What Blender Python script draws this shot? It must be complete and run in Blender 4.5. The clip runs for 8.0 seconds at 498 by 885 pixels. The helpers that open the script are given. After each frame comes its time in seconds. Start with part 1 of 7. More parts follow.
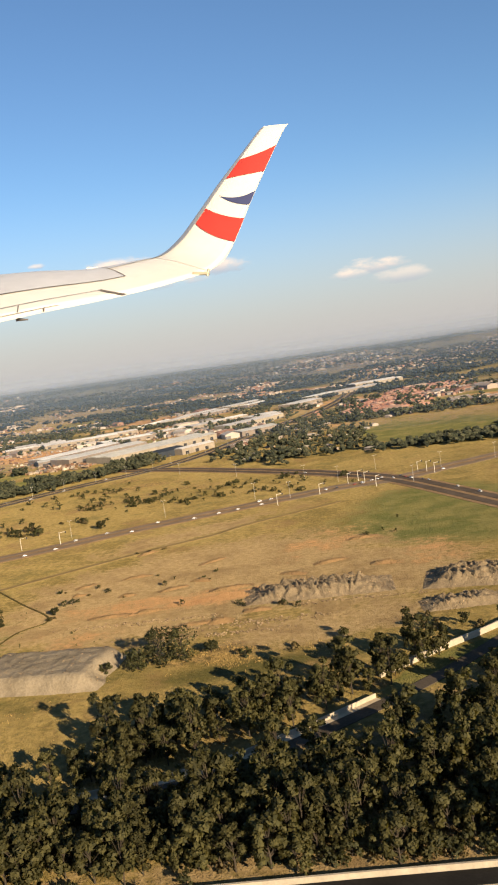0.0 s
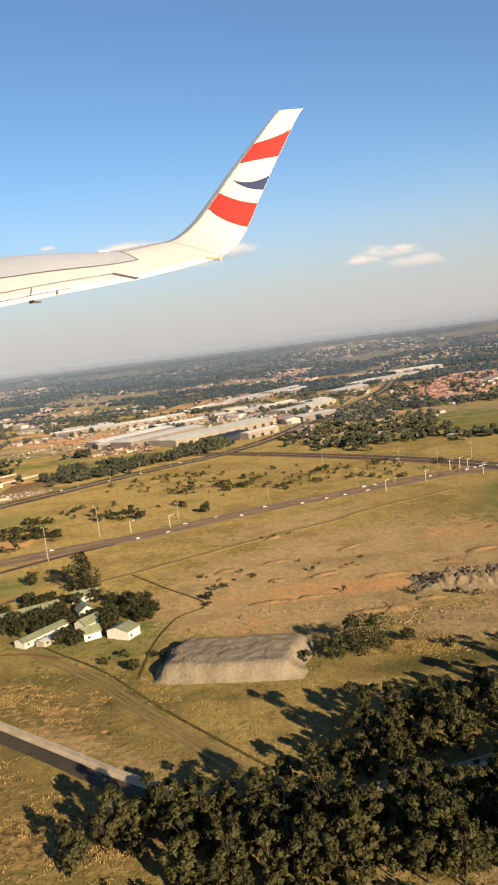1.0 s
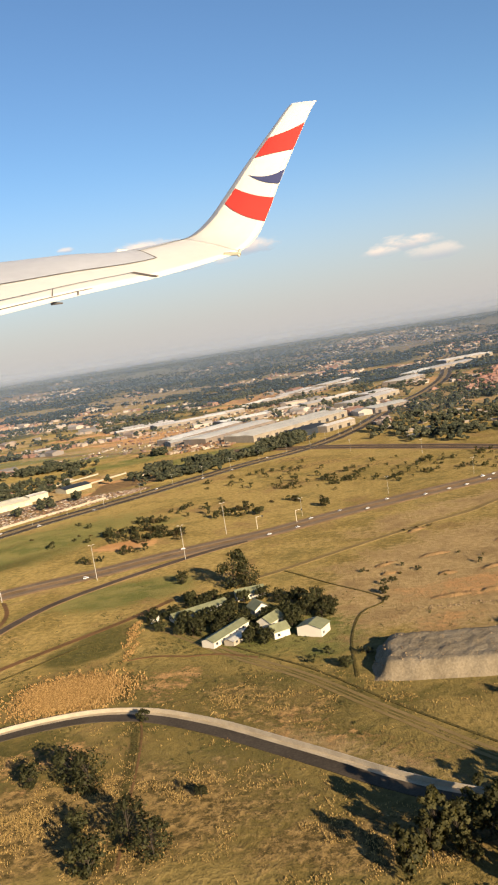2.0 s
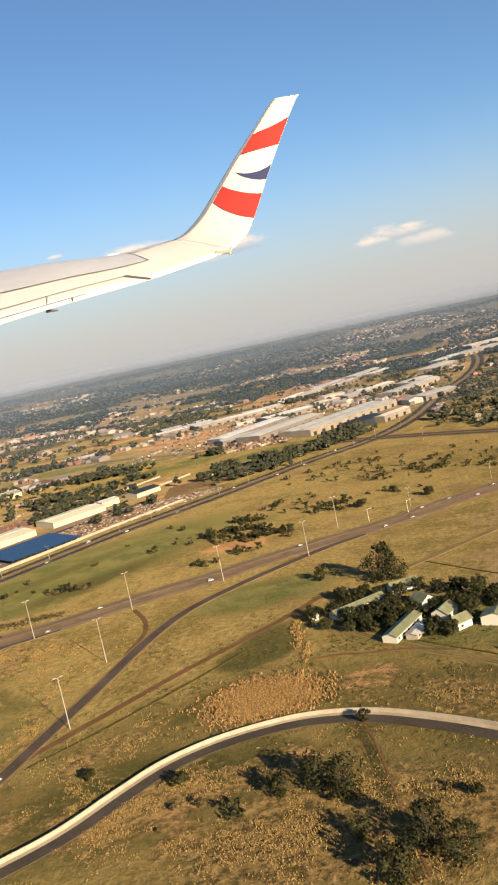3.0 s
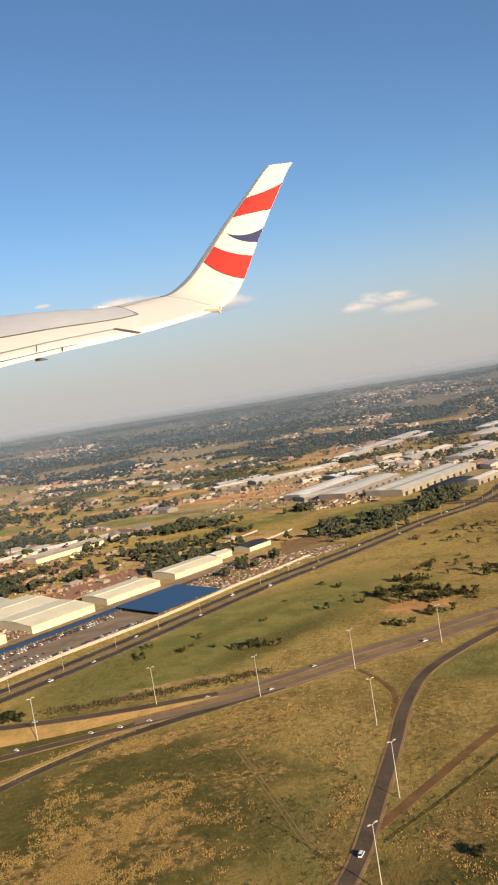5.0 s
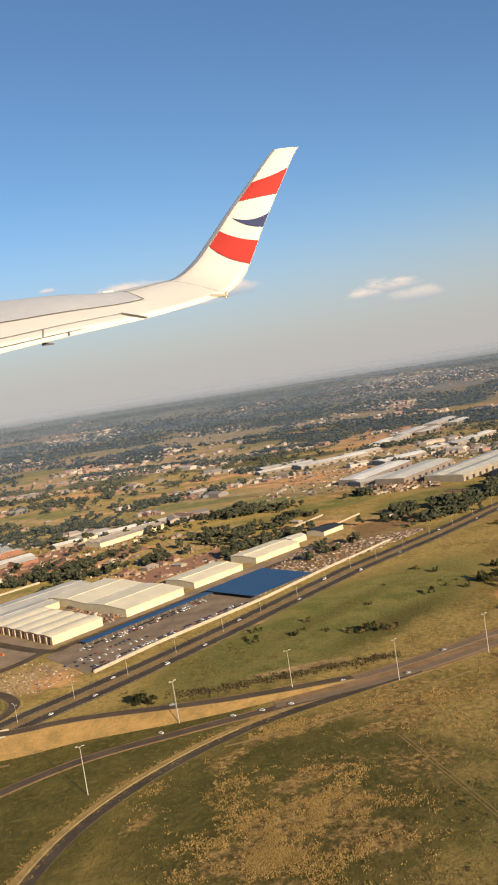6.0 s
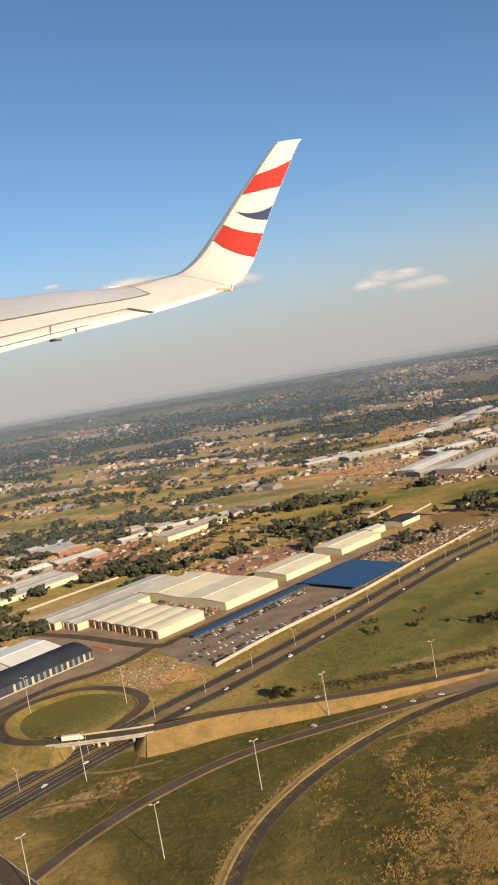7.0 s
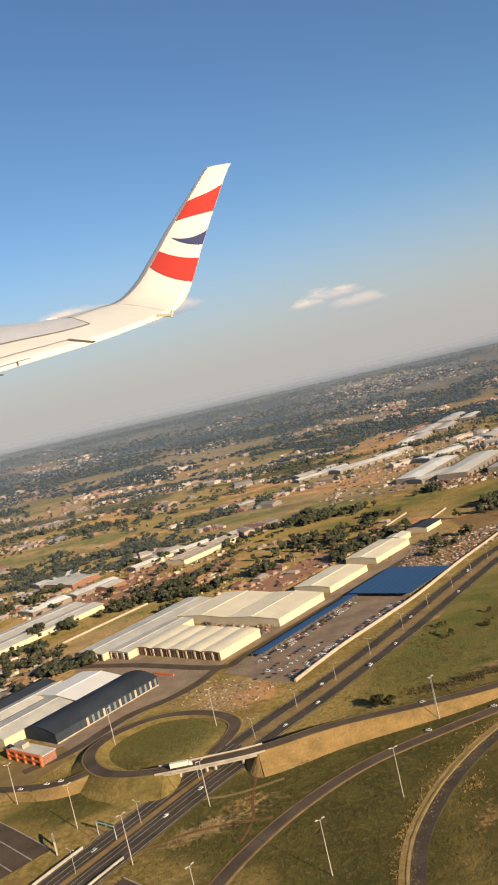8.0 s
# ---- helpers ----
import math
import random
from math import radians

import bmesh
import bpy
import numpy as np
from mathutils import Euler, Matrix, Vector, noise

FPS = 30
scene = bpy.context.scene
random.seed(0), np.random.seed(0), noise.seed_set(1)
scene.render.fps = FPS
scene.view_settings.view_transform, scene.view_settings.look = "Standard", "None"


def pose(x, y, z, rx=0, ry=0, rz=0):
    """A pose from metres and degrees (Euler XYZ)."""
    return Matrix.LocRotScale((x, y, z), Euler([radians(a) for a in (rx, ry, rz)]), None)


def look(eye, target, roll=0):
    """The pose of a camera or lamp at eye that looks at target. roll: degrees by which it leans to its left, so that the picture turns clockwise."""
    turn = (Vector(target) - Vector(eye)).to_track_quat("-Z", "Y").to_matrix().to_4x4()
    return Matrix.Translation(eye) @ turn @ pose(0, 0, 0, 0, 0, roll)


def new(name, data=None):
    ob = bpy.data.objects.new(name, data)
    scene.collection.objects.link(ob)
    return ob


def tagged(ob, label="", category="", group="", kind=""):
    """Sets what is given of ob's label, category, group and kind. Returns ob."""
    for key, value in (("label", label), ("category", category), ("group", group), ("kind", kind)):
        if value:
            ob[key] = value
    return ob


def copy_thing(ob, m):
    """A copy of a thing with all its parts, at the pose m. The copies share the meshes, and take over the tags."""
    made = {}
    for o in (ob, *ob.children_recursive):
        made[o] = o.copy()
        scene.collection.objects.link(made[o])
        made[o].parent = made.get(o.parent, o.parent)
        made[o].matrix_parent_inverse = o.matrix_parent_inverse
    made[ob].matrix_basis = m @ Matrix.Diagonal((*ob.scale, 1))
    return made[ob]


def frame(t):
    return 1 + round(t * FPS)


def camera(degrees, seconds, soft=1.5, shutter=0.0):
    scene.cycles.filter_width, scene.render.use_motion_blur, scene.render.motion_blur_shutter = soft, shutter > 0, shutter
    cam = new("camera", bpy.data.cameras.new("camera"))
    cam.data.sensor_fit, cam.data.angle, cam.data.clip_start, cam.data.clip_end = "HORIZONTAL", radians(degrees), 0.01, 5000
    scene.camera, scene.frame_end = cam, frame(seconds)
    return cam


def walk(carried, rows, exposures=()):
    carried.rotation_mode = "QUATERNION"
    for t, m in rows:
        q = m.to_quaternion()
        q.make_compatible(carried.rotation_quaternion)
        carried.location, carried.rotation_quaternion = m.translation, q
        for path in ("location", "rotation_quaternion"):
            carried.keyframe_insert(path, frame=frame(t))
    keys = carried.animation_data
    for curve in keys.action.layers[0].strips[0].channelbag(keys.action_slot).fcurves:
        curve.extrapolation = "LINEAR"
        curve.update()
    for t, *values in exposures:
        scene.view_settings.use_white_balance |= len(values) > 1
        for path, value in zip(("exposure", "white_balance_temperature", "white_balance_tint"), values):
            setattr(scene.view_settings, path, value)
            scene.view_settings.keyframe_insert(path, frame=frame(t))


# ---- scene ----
cam = camera(32.2, 8.0, soft=2.0)
PATH = [
    (0, (0.161, 3.683, 116.887), (-0.093, 5.6543, 116.6686), -7.97),
    (0.5, (-38.269, 5.253, 119.998), (-38.5237, 7.2226, 119.761), -7.13),
    (1, (-76.369, 5.853, 123.469), (-76.6332, 7.8204, 123.2205), -7.09),
    (1.5, (-113.285, 5.229, 127.302), (-113.56, 7.1926, 127.04), -6.95),
    (2, (-149.401, 4.277, 131.235), (-149.7039, 6.2377, 130.9811), -8.91),
    (2.2, (-164.209, 4.269, 132.313), (-164.5205, 6.2295, 132.0705), -10.49),
    (3.3, (-246.319, 3.883, 144.108), (-246.6036, 5.8448, 143.8418), -12.18),
    (3.5, (-261.185, 4.207, 145.245), (-261.4619, 6.1715, 144.9933), -12.36),
    (4, (-298.206, 5.098, 149.62), (-298.46, 7.0718, 149.4261), -11.9),
    (4.2, (-312.116, 5.338, 150.84), (-312.3549, 7.3166, 150.6721), -11.17),
    (5.3, (-390.279, 2.74, 164.939), (-390.466, 4.7262, 164.7963), -8.67),
    (5.5, (-404.699, 2.227, 166.156), (-404.8859, 4.2126, 166.0081), -8.55),
    (6, (-440.976, 1.392, 170.629), (-441.1705, 3.3748, 170.4537), -8.81),
    (6.5, (-476.57, 1.051, 175.174), (-476.761, 3.0324, 174.9799), -9.26),
    (6.6, (-483.784, 1.015, 175.669), (-483.9754, 2.9968, 175.4773), -9.55),
    (7, (-512.788, 1.182, 179.241), (-512.986, 3.1628, 179.0522), -9.62),
    (7.5, (-549.256, 0.92, 183.361), (-549.4342, 2.9045, 183.1823), -10.08),
    (8, (-586.919, 1.099, 186.967), (-586.9741, 3.0913, 186.8042), -12.88),
]
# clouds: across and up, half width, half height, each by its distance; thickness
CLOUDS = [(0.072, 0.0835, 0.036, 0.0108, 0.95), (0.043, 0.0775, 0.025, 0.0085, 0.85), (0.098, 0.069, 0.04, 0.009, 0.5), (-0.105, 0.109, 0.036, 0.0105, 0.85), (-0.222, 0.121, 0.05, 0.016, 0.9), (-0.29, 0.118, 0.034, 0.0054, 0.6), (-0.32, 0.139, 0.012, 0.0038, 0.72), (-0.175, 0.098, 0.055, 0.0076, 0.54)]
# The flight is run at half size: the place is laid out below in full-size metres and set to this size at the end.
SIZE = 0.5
# Depth is squeezed towards the horizon to fit the camera's view: all directions of the open sky end REACH metres out,
# where the wing and the clouds stand.
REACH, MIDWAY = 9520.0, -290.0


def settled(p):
    """Where a full-size place ends up, squeezed in depth for the camera's view, before the half size is set."""
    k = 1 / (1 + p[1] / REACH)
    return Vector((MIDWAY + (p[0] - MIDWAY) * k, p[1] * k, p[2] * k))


walk(cam, [(t, look(Vector(eye) * SIZE, Vector(target) * SIZE, roll)) for t, eye, target, roll in PATH], exposures=((0, 0.96, 6500, 10), (4.2, 0.96, 6500, 10), (5.3, 0.78, 6430, 10), (8.0, 0.73, 6410, 10)))

# ---- world, sun ----
SUN_ELEV = radians(18.8)
SUN_AZ = math.atan2(0.62, -0.785)  # from +y towards +x
to_sun = Vector((math.sin(SUN_AZ) * math.cos(SUN_ELEV), math.cos(SUN_AZ) * math.cos(SUN_ELEV), math.sin(SUN_ELEV)))


def nd(nt, kind, **inputs):
    n = nt.nodes.new(kind)
    for k, v in inputs.items():
        n.inputs[k.replace("_", " ")].default_value = v
    return n


def maths(nt, op, a, b=None, c=None, clamp=False):
    n = nt.nodes.new("ShaderNodeMath")
    n.operation, n.use_clamp = op, clamp
    for k, v in enumerate((a, b, c)):
        if v is None:
            continue
        if isinstance(v, (int, float)):
            n.inputs[k].default_value = v
        else:
            nt.links.new(v, n.inputs[k])
    return n.outputs[0]


def blend(nt, fac, a, b, mode="MIX"):
    n = nt.nodes.new("ShaderNodeMix")
    n.data_type, n.blend_type = "RGBA", mode
    for sock, v in ((n.inputs[0], fac), (n.inputs[6], a), (n.inputs[7], b)):
        if isinstance(v, (int, float)):
            sock.default_value = v
        elif isinstance(v, tuple):
            sock.default_value = (*v, 1)
        else:
            nt.links.new(v, sock)
    return n.outputs[2]


def smooth(nt, v, lo, hi):
    n = nt.nodes.new("ShaderNodeMapRange")
    n.interpolation_type = "SMOOTHSTEP"
    nt.links.new(v, n.inputs[0])
    n.inputs[1].default_value, n.inputs[2].default_value = lo, hi
    return n.outputs[0]


world = bpy.data.worlds.new("evening_sky")
scene.world = world
world.use_nodes = True
wt = world.node_tree
background = wt.nodes["Background"]
sky = wt.nodes.new("ShaderNodeTexSky")
sky.sky_type, sky.sun_disc = "NISHITA", False
sky.sun_elevation, sky.sun_rotation = SUN_ELEV, SUN_AZ
sky.altitude, sky.air_density, sky.dust_density, sky.ozone_density = 1600, 1.15, 0.5, 3.0
coord = wt.nodes.new("ShaderNodeTexCoord")
way = wt.nodes.new("ShaderNodeSeparateXYZ")
wt.links.new(coord.outputs["Generated"], way.inputs[0])
# the haze layer over the horizon, all the way round
haze = maths(wt, "POWER", smooth(wt, way.outputs[2], 0.245, -0.006), 1.9)
tinted = blend(wt, maths(wt, "MULTIPLY", haze, 0.93), blend(wt, 1.0, sky.outputs[0], (0.855, 0.97, 1.06), "MULTIPLY"), (4.75, 4.42, 4.25))
wt.links.new(tinted, background.inputs["Color"])
background.inputs["Strength"].default_value = 0.064

sun = new("sun", bpy.data.lights.new("sun", "SUN"))
sun.data.energy, sun.data.angle, sun.data.color = 5.1, radians(0.6), (1.0, 0.81, 0.57)
sun.matrix_world = look((0, 0, 900), Vector((0, 0, 900)) - to_sun)


# ---- materials ----
def material(name, rgb, rough=0.8, metal=0.0, spread=0.25, scale=0.4, fine=6.0, bump=0.0, bump_scale=3.0, by_object=0.0, second=None, spec=0.3):
    """A surface with blotches and grain; by_object: how far repeats differ from one another."""
    m = bpy.data.materials.new(name)
    m.use_nodes = True
    nt = m.node_tree
    b = nt.nodes["Principled BSDF"]
    b.inputs["Roughness"].default_value, b.inputs["Metallic"].default_value = rough, metal
    b.inputs["Specular IOR Level"].default_value = spec
    co = nt.nodes.new("ShaderNodeTexCoord")
    big = nd(nt, "ShaderNodeTexNoise", Scale=scale, Detail=4.0, Roughness=0.6)
    small = nd(nt, "ShaderNodeTexNoise", Scale=fine, Detail=3.0)
    for n in (big, small):
        nt.links.new(co.outputs["Object"], n.inputs["Vector"])
    f = maths(nt, "ADD", maths(nt, "MULTIPLY", big.outputs[0], 0.65), maths(nt, "MULTIPLY", small.outputs[0], 0.35))
    f = smooth(nt, f, 0.3, 0.7)
    dark = second or tuple(c * (1 - spread) for c in rgb)
    light = rgb if second else tuple(min(1, c * (1 + spread * 0.6)) for c in rgb)
    colour = blend(nt, f, dark, light)
    if by_object:
        info = nt.nodes.new("ShaderNodeObjectInfo")
        hsv = nt.nodes.new("ShaderNodeHueSaturation")
        nt.links.new(colour, hsv.inputs["Color"])
        nt.links.new(maths(nt, "MULTIPLY_ADD", info.outputs["Random"], by_object, 1 - by_object / 2), hsv.inputs["Value"])
        nt.links.new(maths(nt, "MULTIPLY_ADD", info.outputs["Random"], 0.06 * by_object, 0.5 - 0.03 * by_object), hsv.inputs["Hue"])
        colour = hsv.outputs[0]
    nt.links.new(colour, b.inputs["Base Color"])
    if bump:
        rough_bump = nd(nt, "ShaderNodeTexNoise", Scale=bump_scale, Detail=5.0)
        nt.links.new(co.outputs["Object"], rough_bump.inputs["Vector"])
        bp = nd(nt, "ShaderNodeBump", Strength=0.8, Distance=bump)
        nt.links.new(rough_bump.outputs[0], bp.inputs["Height"])
        nt.links.new(bp.outputs[0], b.inputs["Normal"])
    return m


def island_material(name, stops, rough=0.85, spec=0.2):
    """Loose stuff: each joined piece takes its own colour from the ramp."""
    m = bpy.data.materials.new(name)
    m.use_nodes = True
    nt = m.node_tree
    b = nt.nodes["Principled BSDF"]
    b.inputs["Roughness"].default_value = rough
    b.inputs["Specular IOR Level"].default_value = spec
    geo = nt.nodes.new("ShaderNodeNewGeometry")
    ramp = nt.nodes.new("ShaderNodeValToRGB")
    ramp.color_ramp.elements[0].color, ramp.color_ramp.elements[1].color = (*stops[0], 1), (*stops[-1], 1)
    for k, c in enumerate(stops[1:-1], 1):
        e = ramp.color_ramp.elements.new(k / (len(stops) - 1))
        e.color = (*c, 1)
    nt.links.new(geo.outputs["Random Per Island"], ramp.inputs[0])
    nt.links.new(ramp.outputs[0], b.inputs["Base Color"])
    return m


def ground_material():
    m = bpy.data.materials.new("veld")
    m.use_nodes = True
    nt = m.node_tree
    b = nt.nodes["Principled BSDF"]
    b.inputs["Roughness"].default_value = 0.95
    b.inputs["Diffuse Roughness"].default_value = 1.0
    b.inputs["Specular IOR Level"].default_value = 0.1
    co = nt.nodes.new("ShaderNodeTexCoord")
    at = nt.nodes.new("ShaderNodeAttribute")
    at.attribute_name = "cover"
    sep = nt.nodes.new("ShaderNodeSeparateColor")
    nt.links.new(at.outputs["Color"], sep.inputs[0])
    noises = []
    for sc, det in ((0.010, 5.0), (0.05, 6.0), (0.33, 6.0), (1.3, 3.0)):
        n = nd(nt, "ShaderNodeTexNoise", Scale=sc, Detail=det, Roughness=0.62)
        nt.links.new(co.outputs["Object"], n.inputs["Vector"])
        noises.append(n.outputs[0])
    wide, mid, fine, grain = noises
    wob = maths(nt, "ADD", maths(nt, "MULTIPLY", maths(nt, "SUBTRACT", mid, 0.5), 1.5), maths(nt, "MULTIPLY", maths(nt, "SUBTRACT", fine, 0.5), 0.9))
    clump = nd(nt, "ShaderNodeTexNoise", Scale=0.24, Detail=8.0, Roughness=0.78)
    nt.links.new(co.outputs["Object"], clump.inputs["Vector"])
    clumps = clump.outputs[0]
    green = blend(nt, smooth(nt, mid, 0.35, 0.65), (0.061, 0.056, 0.014), (0.102, 0.086, 0.022))
    green = blend(nt, smooth(nt, fine, 0.46, 0.80), green, (0.17, 0.125, 0.034))
    gold = blend(nt, smooth(nt, fine, 0.35, 0.7), (0.215, 0.155, 0.044), (0.38, 0.262, 0.082))
    olive = blend(nt, smooth(nt, fine, 0.35, 0.7), (0.146, 0.108, 0.028), (0.245, 0.17, 0.046))
    lush = blend(nt, smooth(nt, mid, 0.38, 0.62), (0.112, 0.112, 0.027), (0.19, 0.160, 0.046))
    stalks = blend(nt, smooth(nt, fine, 0.35, 0.68), (0.22, 0.142, 0.044), (0.38, 0.245, 0.084))
    straw = blend(nt, smooth(nt, clumps, 0.42, 0.55), (0.092, 0.066, 0.020), stalks)
    soil = blend(nt, smooth(nt, mid, 0.35, 0.65), (0.335, 0.172, 0.063), (0.455, 0.255, 0.096))
    tan = blend(nt, smooth(nt, fine, 0.3, 0.7), (0.262, 0.178, 0.070), (0.385, 0.267, 0.113))
    tan = blend(nt, smooth(nt, mid, 0.42, 0.70), tan, (0.22, 0.145, 0.058))
    patchy = maths(nt, "ADD", maths(nt, "MULTIPLY", wide, 0.5), maths(nt, "MULTIPLY", mid, 0.5))
    base = blend(nt, smooth(nt, patchy, 0.40, 0.54), olive, gold)
    drift = nd(nt, "ShaderNodeTexNoise", Scale=0.022, Detail=7.0, Roughness=0.68)
    nt.links.new(co.outputs["Object"], drift.inputs["Vector"])
    base = blend(nt, maths(nt, "MULTIPLY", smooth(nt, drift.outputs[0], 0.52, 0.68), 0.75), base, (0.215, 0.132, 0.05))
    base = blend(nt, maths(nt, "MULTIPLY", smooth(nt, drift.outputs[0], 0.47, 0.32), 0.65), base, (0.125, 0.105, 0.028))
    base = blend(nt, maths(nt, "MULTIPLY", smooth(nt, clumps, 0.52, 0.64), 0.5), base, (0.33, 0.235, 0.078))
    f = [smooth(nt, maths(nt, "ADD", s, wob), 0.3, 0.75) for s in sep.outputs[:3]]
    lawn = nt.nodes.new("ShaderNodeAttribute")
    lawn.attribute_name = "lush"
    colour = blend(nt, smooth(nt, maths(nt, "ADD", lawn.outputs["Fac"], wob), 0.3, 0.75), base, lush)
    colour = blend(nt, f[1], colour, green)
    colour = blend(nt, f[2], colour, tan)
    colour = blend(nt, f[0], colour, straw)
    colour = blend(nt, smooth(nt, maths(nt, "ADD", at.outputs["Alpha"], wob), 0.3, 0.75), colour, soil)
    # The haze of distance is put into the ground's colour as a bluish tone.
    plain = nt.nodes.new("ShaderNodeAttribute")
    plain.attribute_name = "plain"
    haze_tone = blend(nt, smooth(nt, wide, 0.4, 0.6), (0.036, 0.045, 0.047), (0.082, 0.083, 0.072))
    colour = blend(nt, maths(nt, "MULTIPLY", plain.outputs["Fac"], 0.68), colour, haze_tone)
    colour = blend(nt, maths(nt, "MULTIPLY", smooth(nt, grain, 0.56, 0.76), 0.32), colour, (0.05, 0.042, 0.016))
    colour = blend(nt, 1.0, colour, (0.690, 0.705, 0.79), "MULTIPLY")
    nt.links.new(colour, b.inputs["Base Color"])
    bp = nd(nt, "ShaderNodeBump", Strength=1.0, Distance=0.5)
    nt.links.new(maths(nt, "ADD", fine, maths(nt, "MULTIPLY", grain, 0.4)), bp.inputs["Height"])
    nt.links.new(bp.outputs[0], b.inputs["Normal"])
    return m


VELD = ground_material()
ASPHALT = material("asphalt", (0.085, 0.067, 0.048), 1.0, spec=0.05, scale=0.05, fine=1.2, spread=0.35)
OLD_ASPHALT = material("worn_asphalt", (0.112, 0.083, 0.057), 1.0, spec=0.05, scale=0.06, fine=1.0, spread=0.35)
ROAD_BED = material("brown_worn_carriageway", (0.255, 0.18, 0.112), 1.0, spec=0.05, scale=0.06, fine=1.0, second=(0.16, 0.118, 0.076))
GRAVEL = material("red_gravel_verge", (0.33, 0.205, 0.105), 1.0, scale=0.09, fine=0.8, second=(0.19, 0.12, 0.055), spec=0.05)
DIRT_TRACK = material("dirt_track", (0.30, 0.20, 0.09), 1.0, scale=0.1, fine=0.9, second=(0.20, 0.135, 0.055), spec=0.05)
PALE_VERGE = material("pale_concrete_verge", (0.54, 0.44, 0.295), 0.9, scale=0.12, fine=1.5, second=(0.36, 0.28, 0.17))
BANK = material("dry_grass_bank", (0.33, 0.20, 0.068), 0.95, scale=0.12, fine=0.9, second=(0.19, 0.125, 0.042), bump=0.25, bump_scale=0.8)
GREEN_BANK = material("green_grass_bank", (0.10, 0.10, 0.030), 0.95, scale=0.12, fine=1.2, second=(0.15, 0.115, 0.04), bump=0.4, bump_scale=0.8)
WHITE_LINE = material("road_marking", (0.36, 0.33, 0.28), 0.8, scale=0.3)
CONCRETE = material("concrete", (0.38, 0.33, 0.25), 0.9, scale=0.2, fine=2.0)
BLACK_ROAD = material("near_black_road", (0.024, 0.022, 0.019), 1.0, spec=0.03, scale=0.1, fine=1.5, spread=0.3)
WALL_PLASTER = material("pale_plaster", (0.42, 0.35, 0.25), 0.85, scale=0.3, fine=2.0, spread=0.2)
CREAM_ROOF = material("cream_metal_roof", (0.82, 0.71, 0.47), 0.5, scale=0.05, fine=0.6, spread=0.12)
CREAM_WALL = material("cream_wall", (0.58, 0.49, 0.32), 0.8, scale=0.1, spread=0.12)
GREY_ROOF = material("grey_metal_roof", (0.58, 0.53, 0.42), 0.5, scale=0.08, fine=0.8, spread=0.2)
SLATE_ROOF = material("slate_blue_roof", (0.040, 0.047, 0.056), 0.75, spec=0.1, scale=0.06, fine=0.7, spread=0.25)
WHITE_ROOF = material("white_roof", (0.66, 0.60, 0.48), 0.5, scale=0.1, spread=0.1)
BRICK = material("red_brick", (0.27, 0.13, 0.08), 0.9, scale=0.5, fine=4.0, spread=0.3)
ORANGE = material("orange_paint", (0.62, 0.16, 0.05), 0.6, scale=0.4, spread=0.15)
DARK_OPENING = material("dark_opening", (0.035, 0.033, 0.032), 0.6, scale=0.5)
GLASS = material("window_glass", (0.035, 0.038, 0.042), 0.3, scale=0.5, spec=0.4)
BLUE_NET = material("blue_shade_net", (0.026, 0.085, 0.195), 0.9, scale=0.08, fine=0.5, spread=0.25)
STEEL = material("galvanised_steel", (0.55, 0.54, 0.50), 0.45, metal=0.3, scale=0.8)
POLE_PAINT = material("pale_pole_paint", (0.50, 0.46, 0.38), 0.5, scale=0.8, spread=0.12)
PAVED = material("worn_paved_court", (0.36, 0.26, 0.165), 1.0, scale=0.07, fine=0.9, second=(0.22, 0.162, 0.108), spec=0.05)
YARD = material("oil_stained_yard", (0.33, 0.24, 0.155), 1.0, scale=0.06, fine=0.8, second=(0.17, 0.128, 0.09), spec=0.05)
RED_YARD = material("red_earth_yard", (0.38, 0.195, 0.105), 0.95, scale=0.05, fine=0.5, second=(0.28, 0.145, 0.08))
BARK = material("bark", (0.06, 0.045, 0.029), 0.95, scale=1.5, fine=8.0, spread=0.4)
TYRE = material("tyre_rubber", (0.02, 0.02, 0.02), 0.8)
SPOIL = material("grey_spoil", (0.285, 0.228, 0.148), 1.0, scale=0.12, fine=1.4, second=(0.165, 0.13, 0.083), bump=0.3, bump_scale=0.7, spec=0.05)
DUMPED = material("dumped_rubble_and_earth", (0.275, 0.205, 0.12), 1.0, scale=0.3, fine=2.2, second=(0.15, 0.113, 0.068), bump=0.5, bump_scale=1.2, spec=0.05)
VERGE_TAN = material("dry_tan_verge", (0.46, 0.32, 0.13), 1.0, scale=0.2, fine=1.2, second=(0.26, 0.18, 0.075), bump=0.3, bump_scale=0.8, spec=0.05)
GREEN_ROOF = material("weathered_green_roof", (0.22, 0.22, 0.115), 0.6, scale=0.3, fine=2.0, spread=0.25)
TILE_ROOF = material("terracotta_roof", (0.28, 0.145, 0.095), 0.8, scale=0.3, fine=3.0, by_object=0.5)
PALE_ROOF = material("pale_sheet_roof", (0.42, 0.36, 0.28), 0.6, scale=0.2, fine=1.5, by_object=0.5)
FAR_WALL = material("dull_plaster", (0.25, 0.20, 0.15), 0.9, scale=0.1, by_object=0.5)
HOUSE_WALL = material("house_plaster", (0.28, 0.22, 0.16), 0.85, scale=0.4, by_object=0.4)
SIGN_GREEN = material("sign_green", (0.02, 0.12, 0.06), 0.5)


